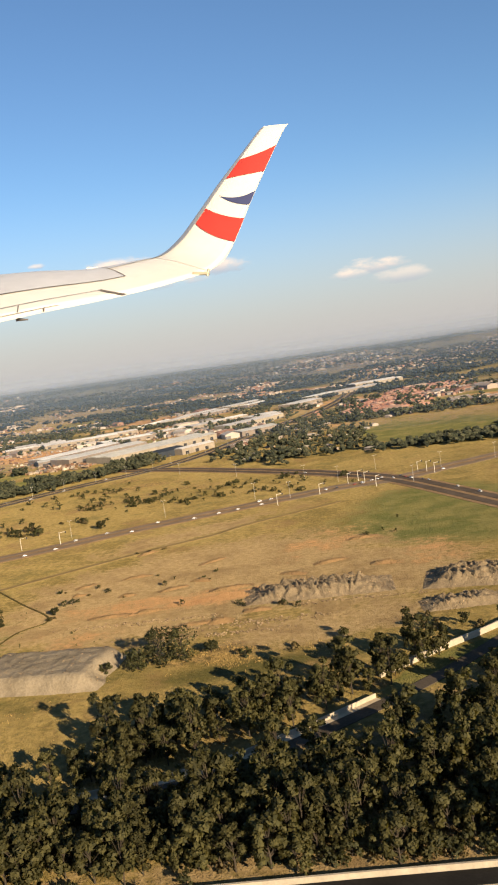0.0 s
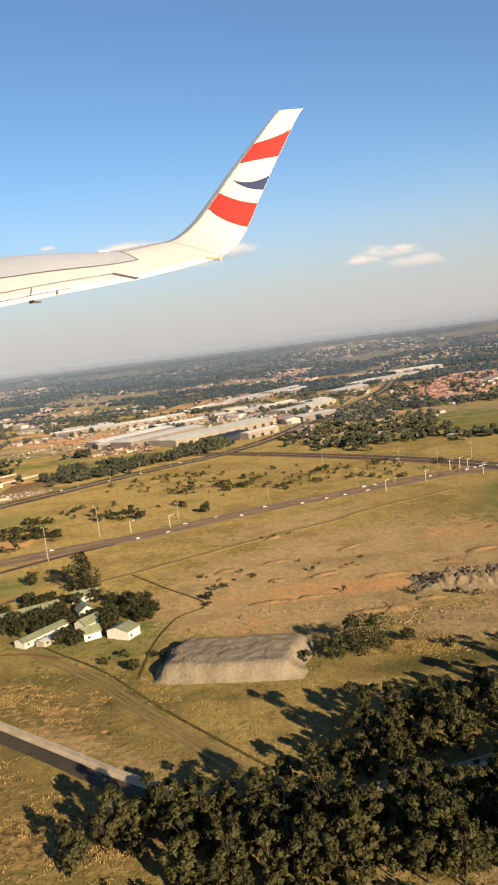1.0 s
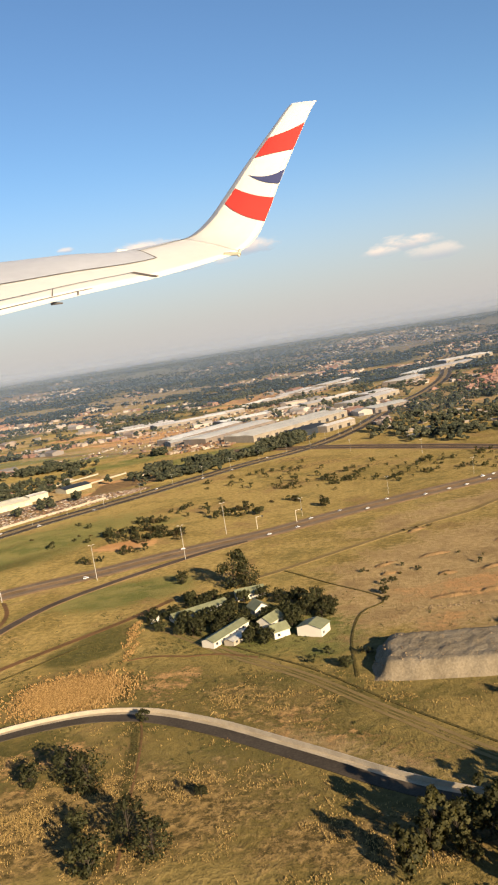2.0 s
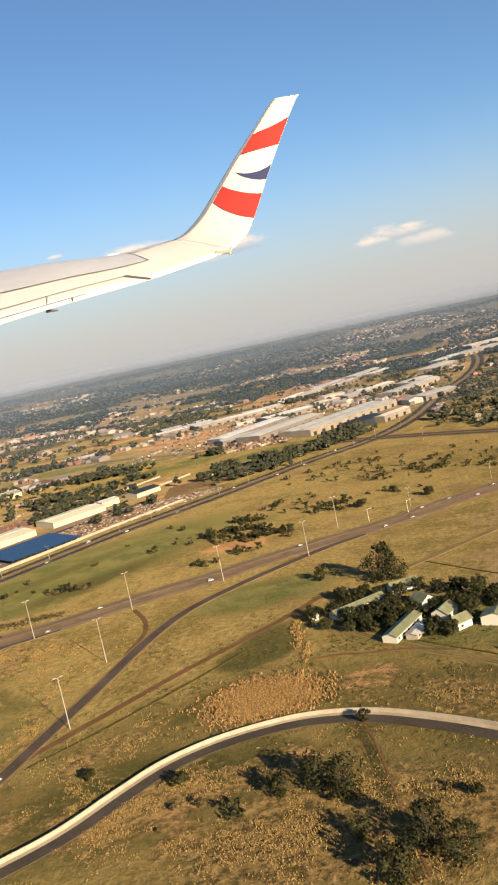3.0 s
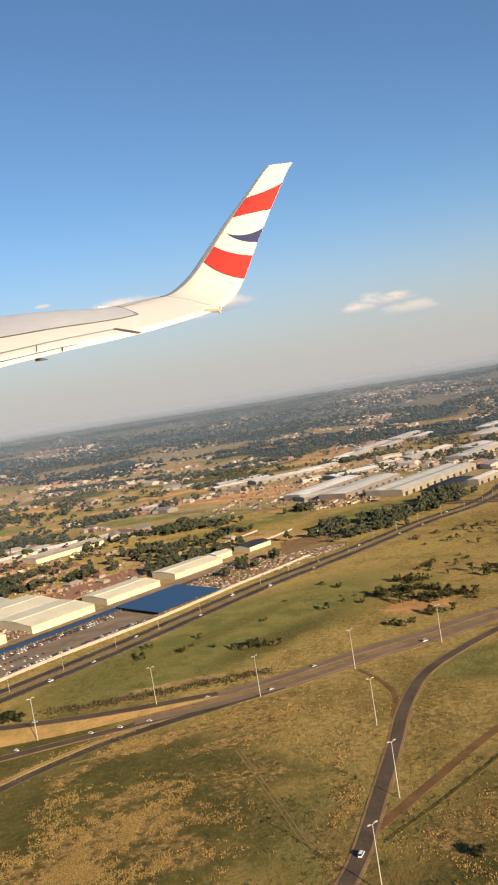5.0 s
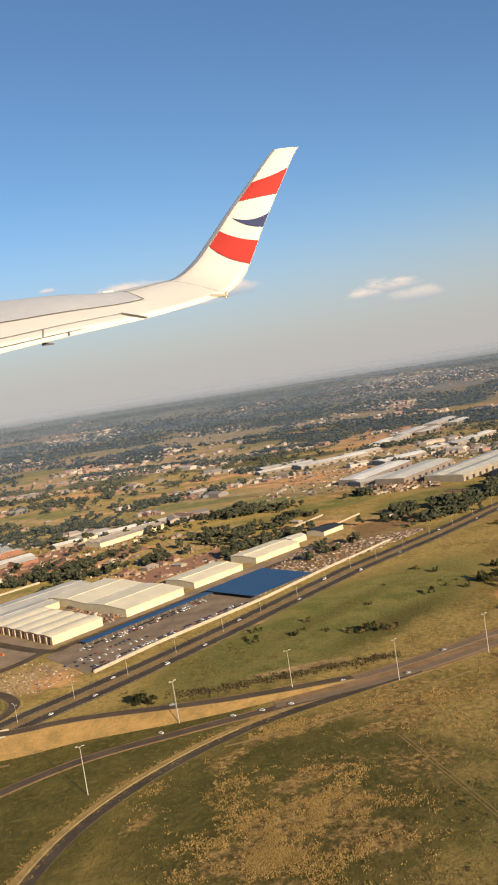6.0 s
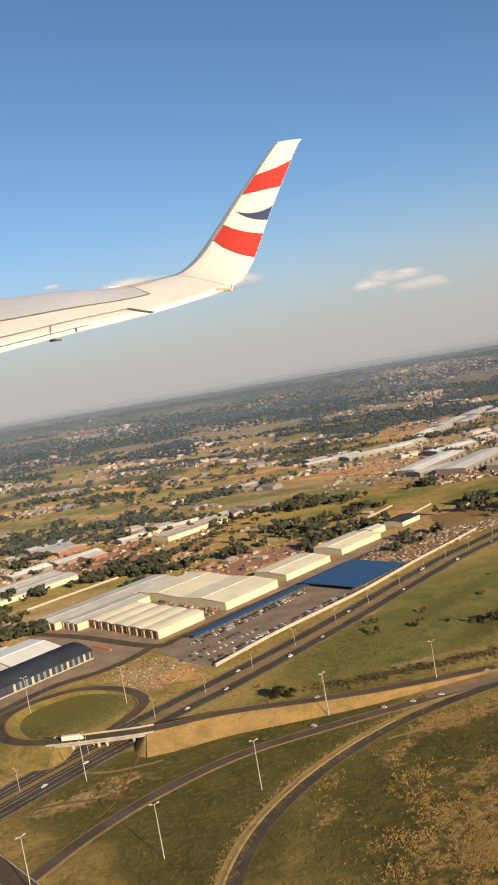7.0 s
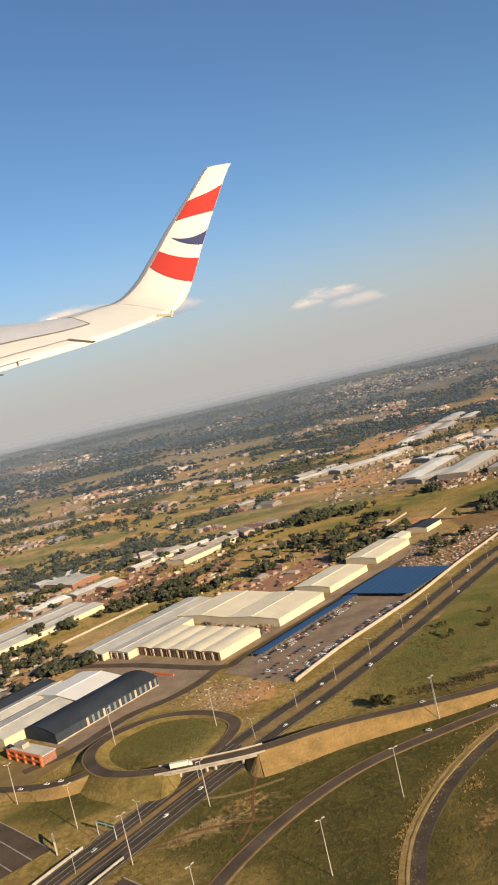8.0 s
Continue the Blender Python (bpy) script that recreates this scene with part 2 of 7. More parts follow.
def leaf_material(name, a, b_, by_object=0.5):
    m = island_material(name, [a, tuple((p + q) / 2 for p, q in zip(a, b_)), b_], 0.7, 0.25)
    nt = m.node_tree
    b = nt.nodes["Principled BSDF"]
    src = b.inputs["Base Color"].links[0].from_socket
    info = nt.nodes.new("ShaderNodeObjectInfo")
    hsv = nt.nodes.new("ShaderNodeHueSaturation")
    nt.links.new(src, hsv.inputs["Color"])
    nt.links.new(maths(nt, "MULTIPLY_ADD", info.outputs["Random"], by_object, 1 - by_object / 2), hsv.inputs["Value"])
    nt.links.new(hsv.outputs[0], b.inputs["Base Color"])
    through_leaf = nt.nodes.new("ShaderNodeBsdfTranslucent")
    nt.links.new(blend(nt, 1.0, hsv.outputs[0], (1.5, 1.45, 0.8), "MULTIPLY"), through_leaf.inputs["Color"])
    mix = nd(nt, "ShaderNodeMixShader", Fac=0.42)
    nt.links.new(b.outputs[0], mix.inputs[1])
    nt.links.new(through_leaf.outputs[0], mix.inputs[2])
    nt.links.new(mix.outputs[0], nt.nodes["Material Output"].inputs["Surface"])
    return m


LEAF = leaf_material("gum_leaves", (0.046, 0.044, 0.016), (0.106, 0.093, 0.030))
LEAF_DARK = leaf_material("dark_leaves", (0.040, 0.041, 0.016), (0.090, 0.086, 0.031))
LEAF_DRY = leaf_material("dry_shrub_leaves", (0.11, 0.085, 0.035), (0.22, 0.16, 0.07))
# Greyer and, farthest out, bluer than near leaves: haze put into the colour.
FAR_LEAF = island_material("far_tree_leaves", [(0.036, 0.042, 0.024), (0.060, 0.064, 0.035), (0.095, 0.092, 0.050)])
HAZY_LEAF = island_material("haze_tinted_leaves", [(0.022, 0.032, 0.037), (0.033, 0.045, 0.048), (0.052, 0.063, 0.060)])
BAY = material("brown_bay_door", (0.13, 0.085, 0.055), 0.8, scale=0.6, spread=0.4)
EARTH = material("bare_earth", (0.31, 0.185, 0.082), 1.0, scale=0.2, fine=1.4, second=(0.20, 0.13, 0.058), bump=0.5, bump_scale=1.0, spec=0.05)
BLUE_GREY = material("blue_grey_panel", (0.17, 0.185, 0.19), 0.6, scale=0.3)
BRIGHT_ROOF = material("bright_white_roof", (0.82, 0.77, 0.66), 0.5, scale=0.1, spread=0.06)
SAND_TRACK = material("sandy_track", (0.27, 0.185, 0.078), 1.0, scale=0.1, fine=0.9, second=(0.185, 0.13, 0.05), spec=0.05)
FAR_SHED = material("weathered_shed_roof", (0.68, 0.63, 0.55), 0.7, scale=0.06, fine=0.6, spread=0.25, by_object=0.5, spec=0.1)
RED_TRACK = material("red_brown_track", (0.22, 0.115, 0.05), 1.0, scale=0.1, fine=0.9, second=(0.12, 0.075, 0.03), spec=0.05)
RANK_GRASS = material("rank_dark_grass", (0.06, 0.048, 0.016), 1.0, scale=0.3, fine=1.2, second=(0.14, 0.105, 0.034), bump=0.4, bump_scale=0.8, spec=0.05)
STRAW = island_material("straw_tufts", [(0.20, 0.125, 0.039), (0.35, 0.23, 0.074), (0.52, 0.35, 0.125)], 0.9)
GOLD_GRASS = island_material("golden_grass_blades", [(0.20, 0.115, 0.036), (0.38, 0.222, 0.074), (0.55, 0.34, 0.125)], 0.9)
WEEDS = island_material("dark_weeds", [(0.035, 0.030, 0.014), (0.07, 0.052, 0.022), (0.19, 0.14, 0.06)], 0.9)
GREEN_TUFT = island_material("green_tufts", [(0.055, 0.052, 0.016), (0.085, 0.075, 0.022), (0.125, 0.100, 0.034)], 0.9)
for m, size in ((FAR_LEAF, 0.55), (HAZY_LEAF, 0.3)):
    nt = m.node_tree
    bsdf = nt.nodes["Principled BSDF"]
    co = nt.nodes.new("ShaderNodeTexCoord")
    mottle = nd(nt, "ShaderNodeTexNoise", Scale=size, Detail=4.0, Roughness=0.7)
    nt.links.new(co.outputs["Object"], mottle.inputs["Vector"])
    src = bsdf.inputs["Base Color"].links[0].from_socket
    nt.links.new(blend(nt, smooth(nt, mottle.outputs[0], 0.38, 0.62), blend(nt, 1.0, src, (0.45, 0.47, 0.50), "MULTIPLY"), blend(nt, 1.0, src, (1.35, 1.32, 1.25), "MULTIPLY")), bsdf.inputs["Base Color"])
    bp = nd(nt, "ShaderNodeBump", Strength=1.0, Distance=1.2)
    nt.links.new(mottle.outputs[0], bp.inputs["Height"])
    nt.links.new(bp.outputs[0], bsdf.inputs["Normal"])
RUBBLE = island_material("rubble_pieces", [(0.15, 0.10, 0.056), (0.25, 0.173, 0.096), (0.38, 0.27, 0.15)], 0.95)
SCRAP = island_material("scrap_pieces", [(0.05, 0.04, 0.033), (0.22, 0.11, 0.06), (0.28, 0.20, 0.13), (0.55, 0.46, 0.34), (0.11, 0.095, 0.085), (0.33, 0.21, 0.13)], 0.7)
RED_ROOFS = island_material("terrace_roofs", [(0.23, 0.110, 0.076), (0.32, 0.165, 0.112), (0.40, 0.27, 0.19)], 0.8)
FAR_ROOFS = island_material("far_house_colours", [(0.18, 0.095, 0.068), (0.28, 0.16, 0.105), (0.33, 0.25, 0.18), (0.16, 0.15, 0.14), (0.36, 0.28, 0.21), (0.50, 0.43, 0.35)], 0.7)

# ---- tools for meshes ----
SITE_O, SITE_U, SITE_V = Vector((-679, 429, 0)), Vector((0.643, 0.766, 0)), Vector((-0.766, 0.643, 0))
SITE_TURN = math.degrees(math.atan2(0.766, 0.643))


def site(u, v, z=0.0):
    """A place by metres along (u) and across (v) the motorway's direction."""
    return SITE_O + SITE_U * u + SITE_V * v + Vector((0, 0, z))


def smoothstep(a, b, x):
    k = min(1.0, max(0.0, (x - a) / (b - a)))
    return k * k * (3 - 2 * k)


def gz(x, y):
    """The ground's height: almost level near by, raised far out to meet the horizon in the camera's view."""
    r = math.hypot(x + 300, y)
    far = smoothstep(2600, 10600, r) ** 1.1
    h = 70 * far * (0.97 + 0.07 * noise.noise(Vector((x * 0.0005, y * 0.0003, 3.3))))
    if r > 1500:
        h += smoothstep(1500, 3500, r) * 6 * noise.noise(Vector((x * 0.002, y * 0.002, 1.1)))
    return h + 0.22 * noise.noise(Vector((x * 0.021, y * 0.021, 0.0)))


def belt(x, y, seed):
    """Long belts of land use, spaced to look even in the camera's view and so wider the farther out they lie."""
    y = max(y, 600)
    return noise.noise(Vector(((x + 300) / y * 9, 229000 / y * 0.10, seed * 1.7))) + 0.4 * noise.noise(Vector(((x + 300) / y * 24, 229000 / y * 0.2, seed * 2.3)))


crown_normals = {}


def mesh_object(name, verts, faces, mat, parent=None, label="", flat=True, normals=()):
    me = bpy.data.meshes.new(name)
    me.from_pydata([tuple(v) for v in verts], [], faces)
    if not flat:
        me.polygons.foreach_set("use_smooth", [True] * len(me.polygons))
    me.materials.append(mat)
    me.update()
    if normals:
        me.polygons.foreach_set("use_smooth", [True] * len(me.polygons))
        me.normals_split_custom_set_from_vertices(normals)
        crown_normals[me.name] = normals
    ob = new(name, me)
    if parent:
        ob.parent = parent
    if label:
        ob["label"] = label
    return ob


class Build:
    """Collects faces for one mesh."""

    def __init__(self):
        self.v, self.f, self.n = [], [], []

    def poly(self, *pts):
        n = len(self.v)
        self.v += [tuple(p) for p in pts]
        self.f.append(tuple(range(n, n + len(pts))))

    def box(self, x0, y0, z0, x1, y1, z1):
        n = len(self.v)
        self.v += [(x, y, z) for z in (z0, z1) for x, y in ((x0, y0), (x1, y0), (x1, y1), (x0, y1))]
        self.f += [tuple(n + i for i in q) for q in ((3, 2, 1, 0), (4, 5, 6, 7), (0, 1, 5, 4), (1, 2, 6, 5), (2, 3, 7, 6), (3, 0, 4, 7))]
        return self

    def obox(self, c, lx, ly, lz, turn, tilt=0.0):
        """A box on its base centre, turned (and tilted) in radians."""
        ca, sa = math.cos(turn), math.sin(turn)
        n = len(self.v)
        for z in (0, lz):
            for x, y in ((-lx / 2, -ly / 2), (lx / 2, -ly / 2), (lx / 2, ly / 2), (-lx / 2, ly / 2)):
                zz = z + x * tilt
                self.v.append((c[0] + x * ca - y * sa, c[1] + x * sa + y * ca, c[2] + zz))
        self.f += [tuple(n + i for i in q) for q in ((3, 2, 1, 0), (4, 5, 6, 7), (0, 1, 5, 4), (1, 2, 6, 5), (2, 3, 7, 6), (3, 0, 4, 7))]
        return self

    def tube(self, a, b, ra, rb, sides=8):
        a, b = Vector(a), Vector(b)
        d = (b - a).normalized()
        p = d.orthogonal().normalized()
        q = d.cross(p)
        n = len(self.v)
        for c, r in ((a, ra), (b, rb)):
            self.v += [tuple(c + (p * math.cos(t) + q * math.sin(t)) * r) for t in (2 * math.pi * k / sides for k in range(sides))]
        for k in range(sides):
            j = (k + 1) % sides
            self.f.append((n + k, n + j, n + sides + j, n + sides + k))
        self.f.append(tuple(n + sides - 1 - k for k in range(sides)))
        self.f.append(tuple(n + sides + k for k in range(sides)))
        return self

    def leaf(self, c, size, rng, out):
        """One ragged leaf spray: a bent quad, shaded as a bit of the rounded clump that it sits on."""
        a = Vector((rng.gauss(0, 1), rng.gauss(0, 1), rng.gauss(0, 1))).normalized()
        b = a.orthogonal().normalized()
        b.rotate(Matrix.Rotation(rng.uniform(0, 6.3), 3, a))
        c = Vector(c)
        s = size * rng.uniform(0.6, 1.3)
        pts = [c - a * s, c + b * s * rng.uniform(0.4, 0.9), c + a * s * rng.uniform(0.6, 1.1), c - b * s * rng.uniform(0.4, 0.9)]
        face = (pts[1] - pts[0]).cross(pts[2] - pts[0]).normalized()
        if face.dot(out) < 0:
            pts.reverse()
            face = -face
        self.poly(*pts)
        self.n += [tuple((out + face * 0.45).normalized())] * 4

    def make(self, name, mat, parent=None, label="", flat=True):
        return mesh_object(name, self.v, self.f, mat, parent, label, flat, self.n)


def thing(name, label, category, group="", kind="", at=None):
    ob = new(name)
    if at is not None:
        ob.matrix_basis = at
    return tagged(ob, label, category, group, kind)


def curve(pts, step=5.0):
    """A smooth line through the points, as (x, y, z)."""
    p = [Vector((*q, 0.0)) if len(q) == 2 else Vector(q) for q in pts]
    p = [p[0] * 2 - p[1]] + p + [p[-1] * 2 - p[-2]]
    out = []
    for i in range(1, len(p) - 2):
        n = max(1, int((p[i + 1] - p[i]).length / step))
        for k in range(n):
            t = k / n
            a, b, c, d = p[i - 1], p[i], p[i + 1], p[i + 2]
            out.append(0.5 * (2 * b + (c - a) * t + (2 * a - 5 * b + 4 * c - d) * t * t + (3 * b - a - 3 * c + d) * t ** 3))
    return out + [p[-2]]


def sideways(line):
    out = []
    for i, p in enumerate(line):
        d = line[min(i + 1, len(line) - 1)] - line[max(i - 1, 0)]
        out.append(Vector((-d.y, d.x, 0)).normalized())
    return out


def ribbon(name, line, off0, off1, mat, lift=0.2, thick=0.6, parent=None, label=""):
    """A strip along a line between two offsets to its left, with a body under it."""
    side = sideways(line)
    b = Build()
    for i, (p, s) in enumerate(zip(line, side)):
        for o in (off0, off1):
            q = p + s * o
            b.v.append((q.x, q.y, q.z + gz(q.x, q.y) + lift))
        for o in (off0, off1):
            q = p + s * o
            b.v.append((q.x, q.y, q.z + gz(q.x, q.y) + lift - thick))
        if i:
            n = 4 * i
            b.f += [(n - 4, n - 3, n + 1, n), (n - 2, n - 4, n, n + 2), (n - 3, n - 1, n + 3, n + 1)]
    return b.make(name, mat, parent, label)


def offset(line, o):
    return [p + s * o for p, s in zip(line, sideways(line))]


# ---- ground ----
# patches of cover: x, y, half lengths, turn in degrees, kind, weight
PATCHES = [
    # the dump and the land round it
    (-85, 420, 72, 16, 14, "soil", 0.6), (-66, 420, 46, 11, 16, "soil", 0.8), (-80, 458, 120, 84, 36, "tan", 1.4), (0, 440, 80, 60, 20, "tan", 1.15), (-110, 392, 65, 34, 10, "tan", 1.1), (-10, 362, 70, 26, 20, "tan", 0.9),
    (-10, 520, 30, 60, -20, "soil", 0.48), (50, 470, 30, 40, 0, "soil", 0.5), (70, 625, 60, 60, 0, "lush", 1.2), (62, 550, 70, 74, 20, "lush", 1.3), (-110, 590, 110, 30, 38, "tan", 0.7), (-130, 302, 50, 24, 0, "green", 0.35),
    (-60, 335, 22, 10, 20, "straw", 0.9), (-45, 318, 60, 14, 10, "green", 0.7), (32, 306, 34, 9, 42, "lush", 1.5), (45, 292, 40, 12, 42, "tan", 0.7), (-293, 378, 24, 15, 35, "green", 1.3), (-240, 330, 20, 26, 0, "soil", 0.45), (-207, 868, 40, 16, 30, "straw", 0.9), (-233, 770, 50, 10, 20, "straw", 0.8), (-159, 818, 40, 12, 20, "straw", 0.85), (-232, 926, 26, 22, 40, "straw", 0.7), (-735, 438, 50, 36, 35, "green", 1.0), (-700, 400, 30, 16, 40, "tan", 0.7), (-160, 440, 22, 36, -30, "lush", 0.6), (-230, 400, 46, 46, 0, "green", 0.5),
    # the wood and the road beside it
    (-205, 300, 120, 70, -30, "green", 0.62), (-330, 300, 60, 70, -30, "green", 0.55), (-130, 330, 90, 50, 0, "green", 0.45), (0, 225, 90, 44, 0, "green", 0.7), (0, 225, 90, 50, 0, "tan", 0.6), (-90, 205, 60, 22, 0, "tan", 0.55), (-200, 300, 60, 26, -36, "straw", 0.55), (-170, 262, 60, 10, -36, "tan", 0.7), (-250, 232, 70, 34, 0, "straw", 1.0), (-235, 250, 70, 26, 0, "tan", 0.45), (-245, 240, 90, 44, 0, "green", 0.75), (-160, 212, 50, 16, 0, "straw", 0.9),
    (-284, 328, 26, 22, 15, "straw", 1.6), (-275, 390, 2.5, 30, -8, "straw", 0.45), (-320, 258, 46, 22, 20, "straw", 0.85), (-300, 262, 70, 30, 10, "soil", 0.42), (-345, 300, 18, 40, -35, "straw", 0.6), (-290, 395, 20, 34, -30, "green", 0.75), (-310, 330, 16, 40, -35, "green", 0.7),
    (-412, 335, 26, 60, 10, "lush", 0.5), (-433, 398, 22, 10, 25, "straw", 0.5), (-406, 429, 24, 12, 25, "straw", 0.5), (-350, 400, 16, 60, 10, "straw", 0.5), (-400, 255, 60, 34, 0, "straw", 0.55), (-402, 310, 44, 84, 0, "lush", 0.6), (-428, 352, 26, 40, 10, "straw", 0.5), (-320, 268, 80, 44, 10, "green", 0.85), (-392, 290, 10, 40, 10, "straw", 0.6),
    # inside the interchange
    (-485, 340, 82, 90, -15, "green", 1.2), (-415, 345, 34, 44, 10, "green", 0.5), (-478, 324, 28, 15, 30, "straw", 1.25), (-495, 297, 24, 13, 10, "straw", 1.2), (-452, 303, 18, 14, 0, "straw", 1.2), (-516, 382, 18, 8, 60, "straw", 1.0), (-487, 408, 30, 8, 27, "straw", 1.15), (-428, 424, 30, 9, 27, "straw", 1.2), (-477, 356, 24, 8, 30, "straw", 1.0), (-545, 333, 14, 7, 60, "straw", 0.8), (-470, 417, 22, 8, 30, "straw", 0.9), (-387, 330, 5, 46, 6, "straw", 0.8), (-440, 400, 30, 7, 20, "straw", 0.9),
    (-500, 272, 34, 12, 0, "straw", 1.0), (-590, 395, 110, 44, 40, "green", 1.2), (-600, 330, 44, 60, 20, "green", 1.1), (-650, 385, 70, 40, 45, "green", 0.9), (-660, 372, 40, 10, 20, "tan", 0.7), (-700, 340, 40, 50, 40, "straw", 0.5),
    (-648, 385, 14, 8, 20, "straw", 1.0), (-540, 530, 60, 110, -40, "green", 0.45), (-487, 494, 44, 6, 14, "tan", 0.9), (-512, 478, 34, 5, 25, "soil", 0.55), (-575, 545, 60, 7, 52, "soil", 0.75), (-705, 487, 52, 48, 0, "lush", 0.9), (-705, 487, 54, 50, 0, "green", 0.62), (-720, 440, 30, 16, 40, "tan", 0.5), (-465, 590, 170, 66, 50, "lush", 1.25), (-430, 560, 90, 22, 50, "green", 0.7), (-470, 600, 130, 16, 52, "green", 0.55), (-545, 570, 70, 5, 53, "soil", 0.6),
    (-335, 598, 26, 16, 0, "soil", 1.3), (-330, 660, 50, 20, 40, "lush", 0.6), (-660, 535, 38, 30, 45, "tan", 1.2), (-300, 470, 46, 30, 20, "lush", 1.1), (-128, 376, 44, 16, 8, "soil", 0.42), (-112, 425, 50, 12, 12, "soil", 0.6), (-176, 376, 15, 44, -8, "lush", 1.3), (-205, 385, 50, 42, 0, "lush", 0.95), (0, 190, 120, 8, 2, "tan", 0.8), (-175, 275, 66, 16, -34, "soil", 0.35), (-650, 525, 26, 20, 45, "soil", 0.8), (-430, 445, 40, 12, 25, "straw", 0.7),
    # beyond the motorway
    (*site(252, 457)[:2], 34, 22, 50, "soil", 1.2), (*site(290, 415)[:2], 60, 30, 50, "soil", 1.4), (*site(360, 358)[:2], 60, 22, 45, "soil", 1.4), (*site(232, 480)[:2], 34, 20, 50, "soil", 1.3), (*site(420, 400)[:2], 60, 20, 50, "tan", 1.3), (*site(470, 330)[:2], 60, 30, 50, "tan", 1.2), (*site(560, 90)[:2], 40, 16, 50, "soil", 1.0), (*site(325, 385)[:2], 60, 18, 50, "soil", 1.2), (*site(315, 235)[:2], 55, 26, 50, "soil", 1.3), (*site(538, 130)[:2], 30, 20, 50, "soil", 1.1), (*site(500, 100)[:2], 50, 14, 50, "soil", 0.9), (*site(404, 472)[:2], 50, 26, 50, "soil", 0.9),
    (*site(254, 544)[:2], 80, 40, 50, "tan", 1.2), (*site(198, 464)[:2], 60, 30, 50, "tan", 1.1), (*site(413, 275)[:2], 60, 24, 50, "tan", 1.0), (*site(540, 200)[:2], 60, 16, 50, "tan", 1.0), (-840, 1568, 90, 26, 20, "tan", 1.3), (-933, 1723, 110, 20, 10, "tan", 1.3), (-708, 1505, 70, 26, 20, "soil", 0.8), (-521, 1455, 60, 40, 20, "soil", 0.9),
    (-895, 2762, 170, 60, 5, "tan", 1.3), (-604, 2552, 200, 60, 10, "soil", 0.8), (-416, 2713, 160, 60, 10, "tan", 1.2), (-1435, 2652, 170, 50, 0, "tan", 1.3), (-311, 3333, 260, 70, 8, "tan", 1.2), (-2164, 4793, 500, 120, 0, "tan", 1.3), (-1147, 3108, 220, 50, 5, "tan", 1.2),
    (-200, 800, 150, 60, 40, "straw", 0.35), (-415, 970, 60, 30, 40, "straw", 0.3), (-560, 830, 200, 80, 45, "tan", 0.9), (-820, 700, 150, 90, 40, "tan", 1.0), (-600, 830, 90, 50, 45, "soil", 0.7), (*site(205, 300)[:2], 70, 34, 50, "lush", 1.3), (-820, 930, 60, 40, 50, "soil", 1.0), (-720, 930, 90, 40, 50, "tan", 0.9),
    (120, 1100, 95, 165, 10, "lush", 1.6), (-349, 1050, 90, 40, 35, "lush", 1.4), (-470, 1100, 70, 40, 30, "lush", 1.2), (-552, 1214, 100, 50, 20, "lush", 1.1), (-673, 1292, 110, 55, 15, "lush", 1.1), (-474, 958, 26, 30, 40, "soil", 0.9), (-440, 940, 60, 12, 40, "tan", 1.0), (-610, 1020, 90, 40, 30, "lush", 0.9),
    (-701, 1500, 110, 45, 10, "lush", 0.8), (-1024, 1366, 150, 70, 10, "lush", 1.2), (-900, 1230, 120, 40, 20, "lush", 0.8), (-1223, 2002, 170, 70, 5, "lush", 1.0), (-493, 1423, 110, 40, 15, "soil", 1.2), (-430, 1320, 60, 26, 20, "soil", 0.8), (-356, 1904, 190, 60, 30, "soil", 1.0), (-330, 1620, 190, 150, 30, "tan", 1.0),
    (-230, 1290, 160, 90, 45, "tan", 0.9), (-880, 860, 90, 50, 50, "soil", 1.0), (-90, 1700, 120, 220, -15, "tan", 0.9), (-974, 2015, 260, 36, 5, "tan", 1.0), (100, 1850, 300, 150, 15, "soil", 0.6),
    (-1319, 3358, 420, 120, 2, "straw", 0.5), (-1884, 6341, 800, 260, 2, "lush", 1.3), (-2440, 5741, 700, 200, 2, "tan", 0.9), (-950, 2950, 330, 110, 0, "tan", 1.0), (400, 2900, 500, 90, 8, "tan", 0.8), (300, 3500, 800, 80, 5, "tan", 0.7), (-900, 4300, 1300, 120, 2, "lush", 0.9),
]
PATCHES = [(x, y, a, b, math.cos(radians(t)), math.sin(radians(t)), ("straw", "green", "tan", "soil", "lush").index(k), w) for x, y, a, b, t, k, w in PATCHES]


def axis(parts):
    out = []
    for a, b, step in parts:
        out += list(np.linspace(a, b, max(1, int(abs(b - a) / step)), endpoint=False))
    return out + [parts[-1][1]]


xs = axis([(-8800, -2000, 170), (-2000, -950, 30), (-950, 180, 5), (180, 900, 25), (900, 7600, 170)])
ys = axis([(-900, 100, 60), (100, 170, 12), (170, 760, 5), (760, 1500, 12), (1500, 3000, 30), (3000, 10200, 80)])
gv = [(x, y, gz(x, y)) for y in ys for x in xs]
nx = len(xs)
gf = [(j * nx + i, j * nx + i + 1, (j + 1) * nx + i + 1, (j + 1) * nx + i) for j in range(len(ys) - 1) for i in range(nx - 1)]
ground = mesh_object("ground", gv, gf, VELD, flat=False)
tagged(ground, "dry highveld grassland with bare orange soil and green patches", "ground", kind="structure")
pts = np.array(gv)[:, :2]
cov = np.zeros((len(gv), 5), dtype=np.float32)
for x, y, a, b, c, s, k, w in PATCHES:
    dx, dy = pts[:, 0] - x, pts[:, 1] - y
    r = np.hypot((dx * c + dy * s) / a, (-dx * s + dy * c) / b)
    cov[:, k] = np.maximum(cov[:, k], w * np.clip(1.35 - r, 0, 1))
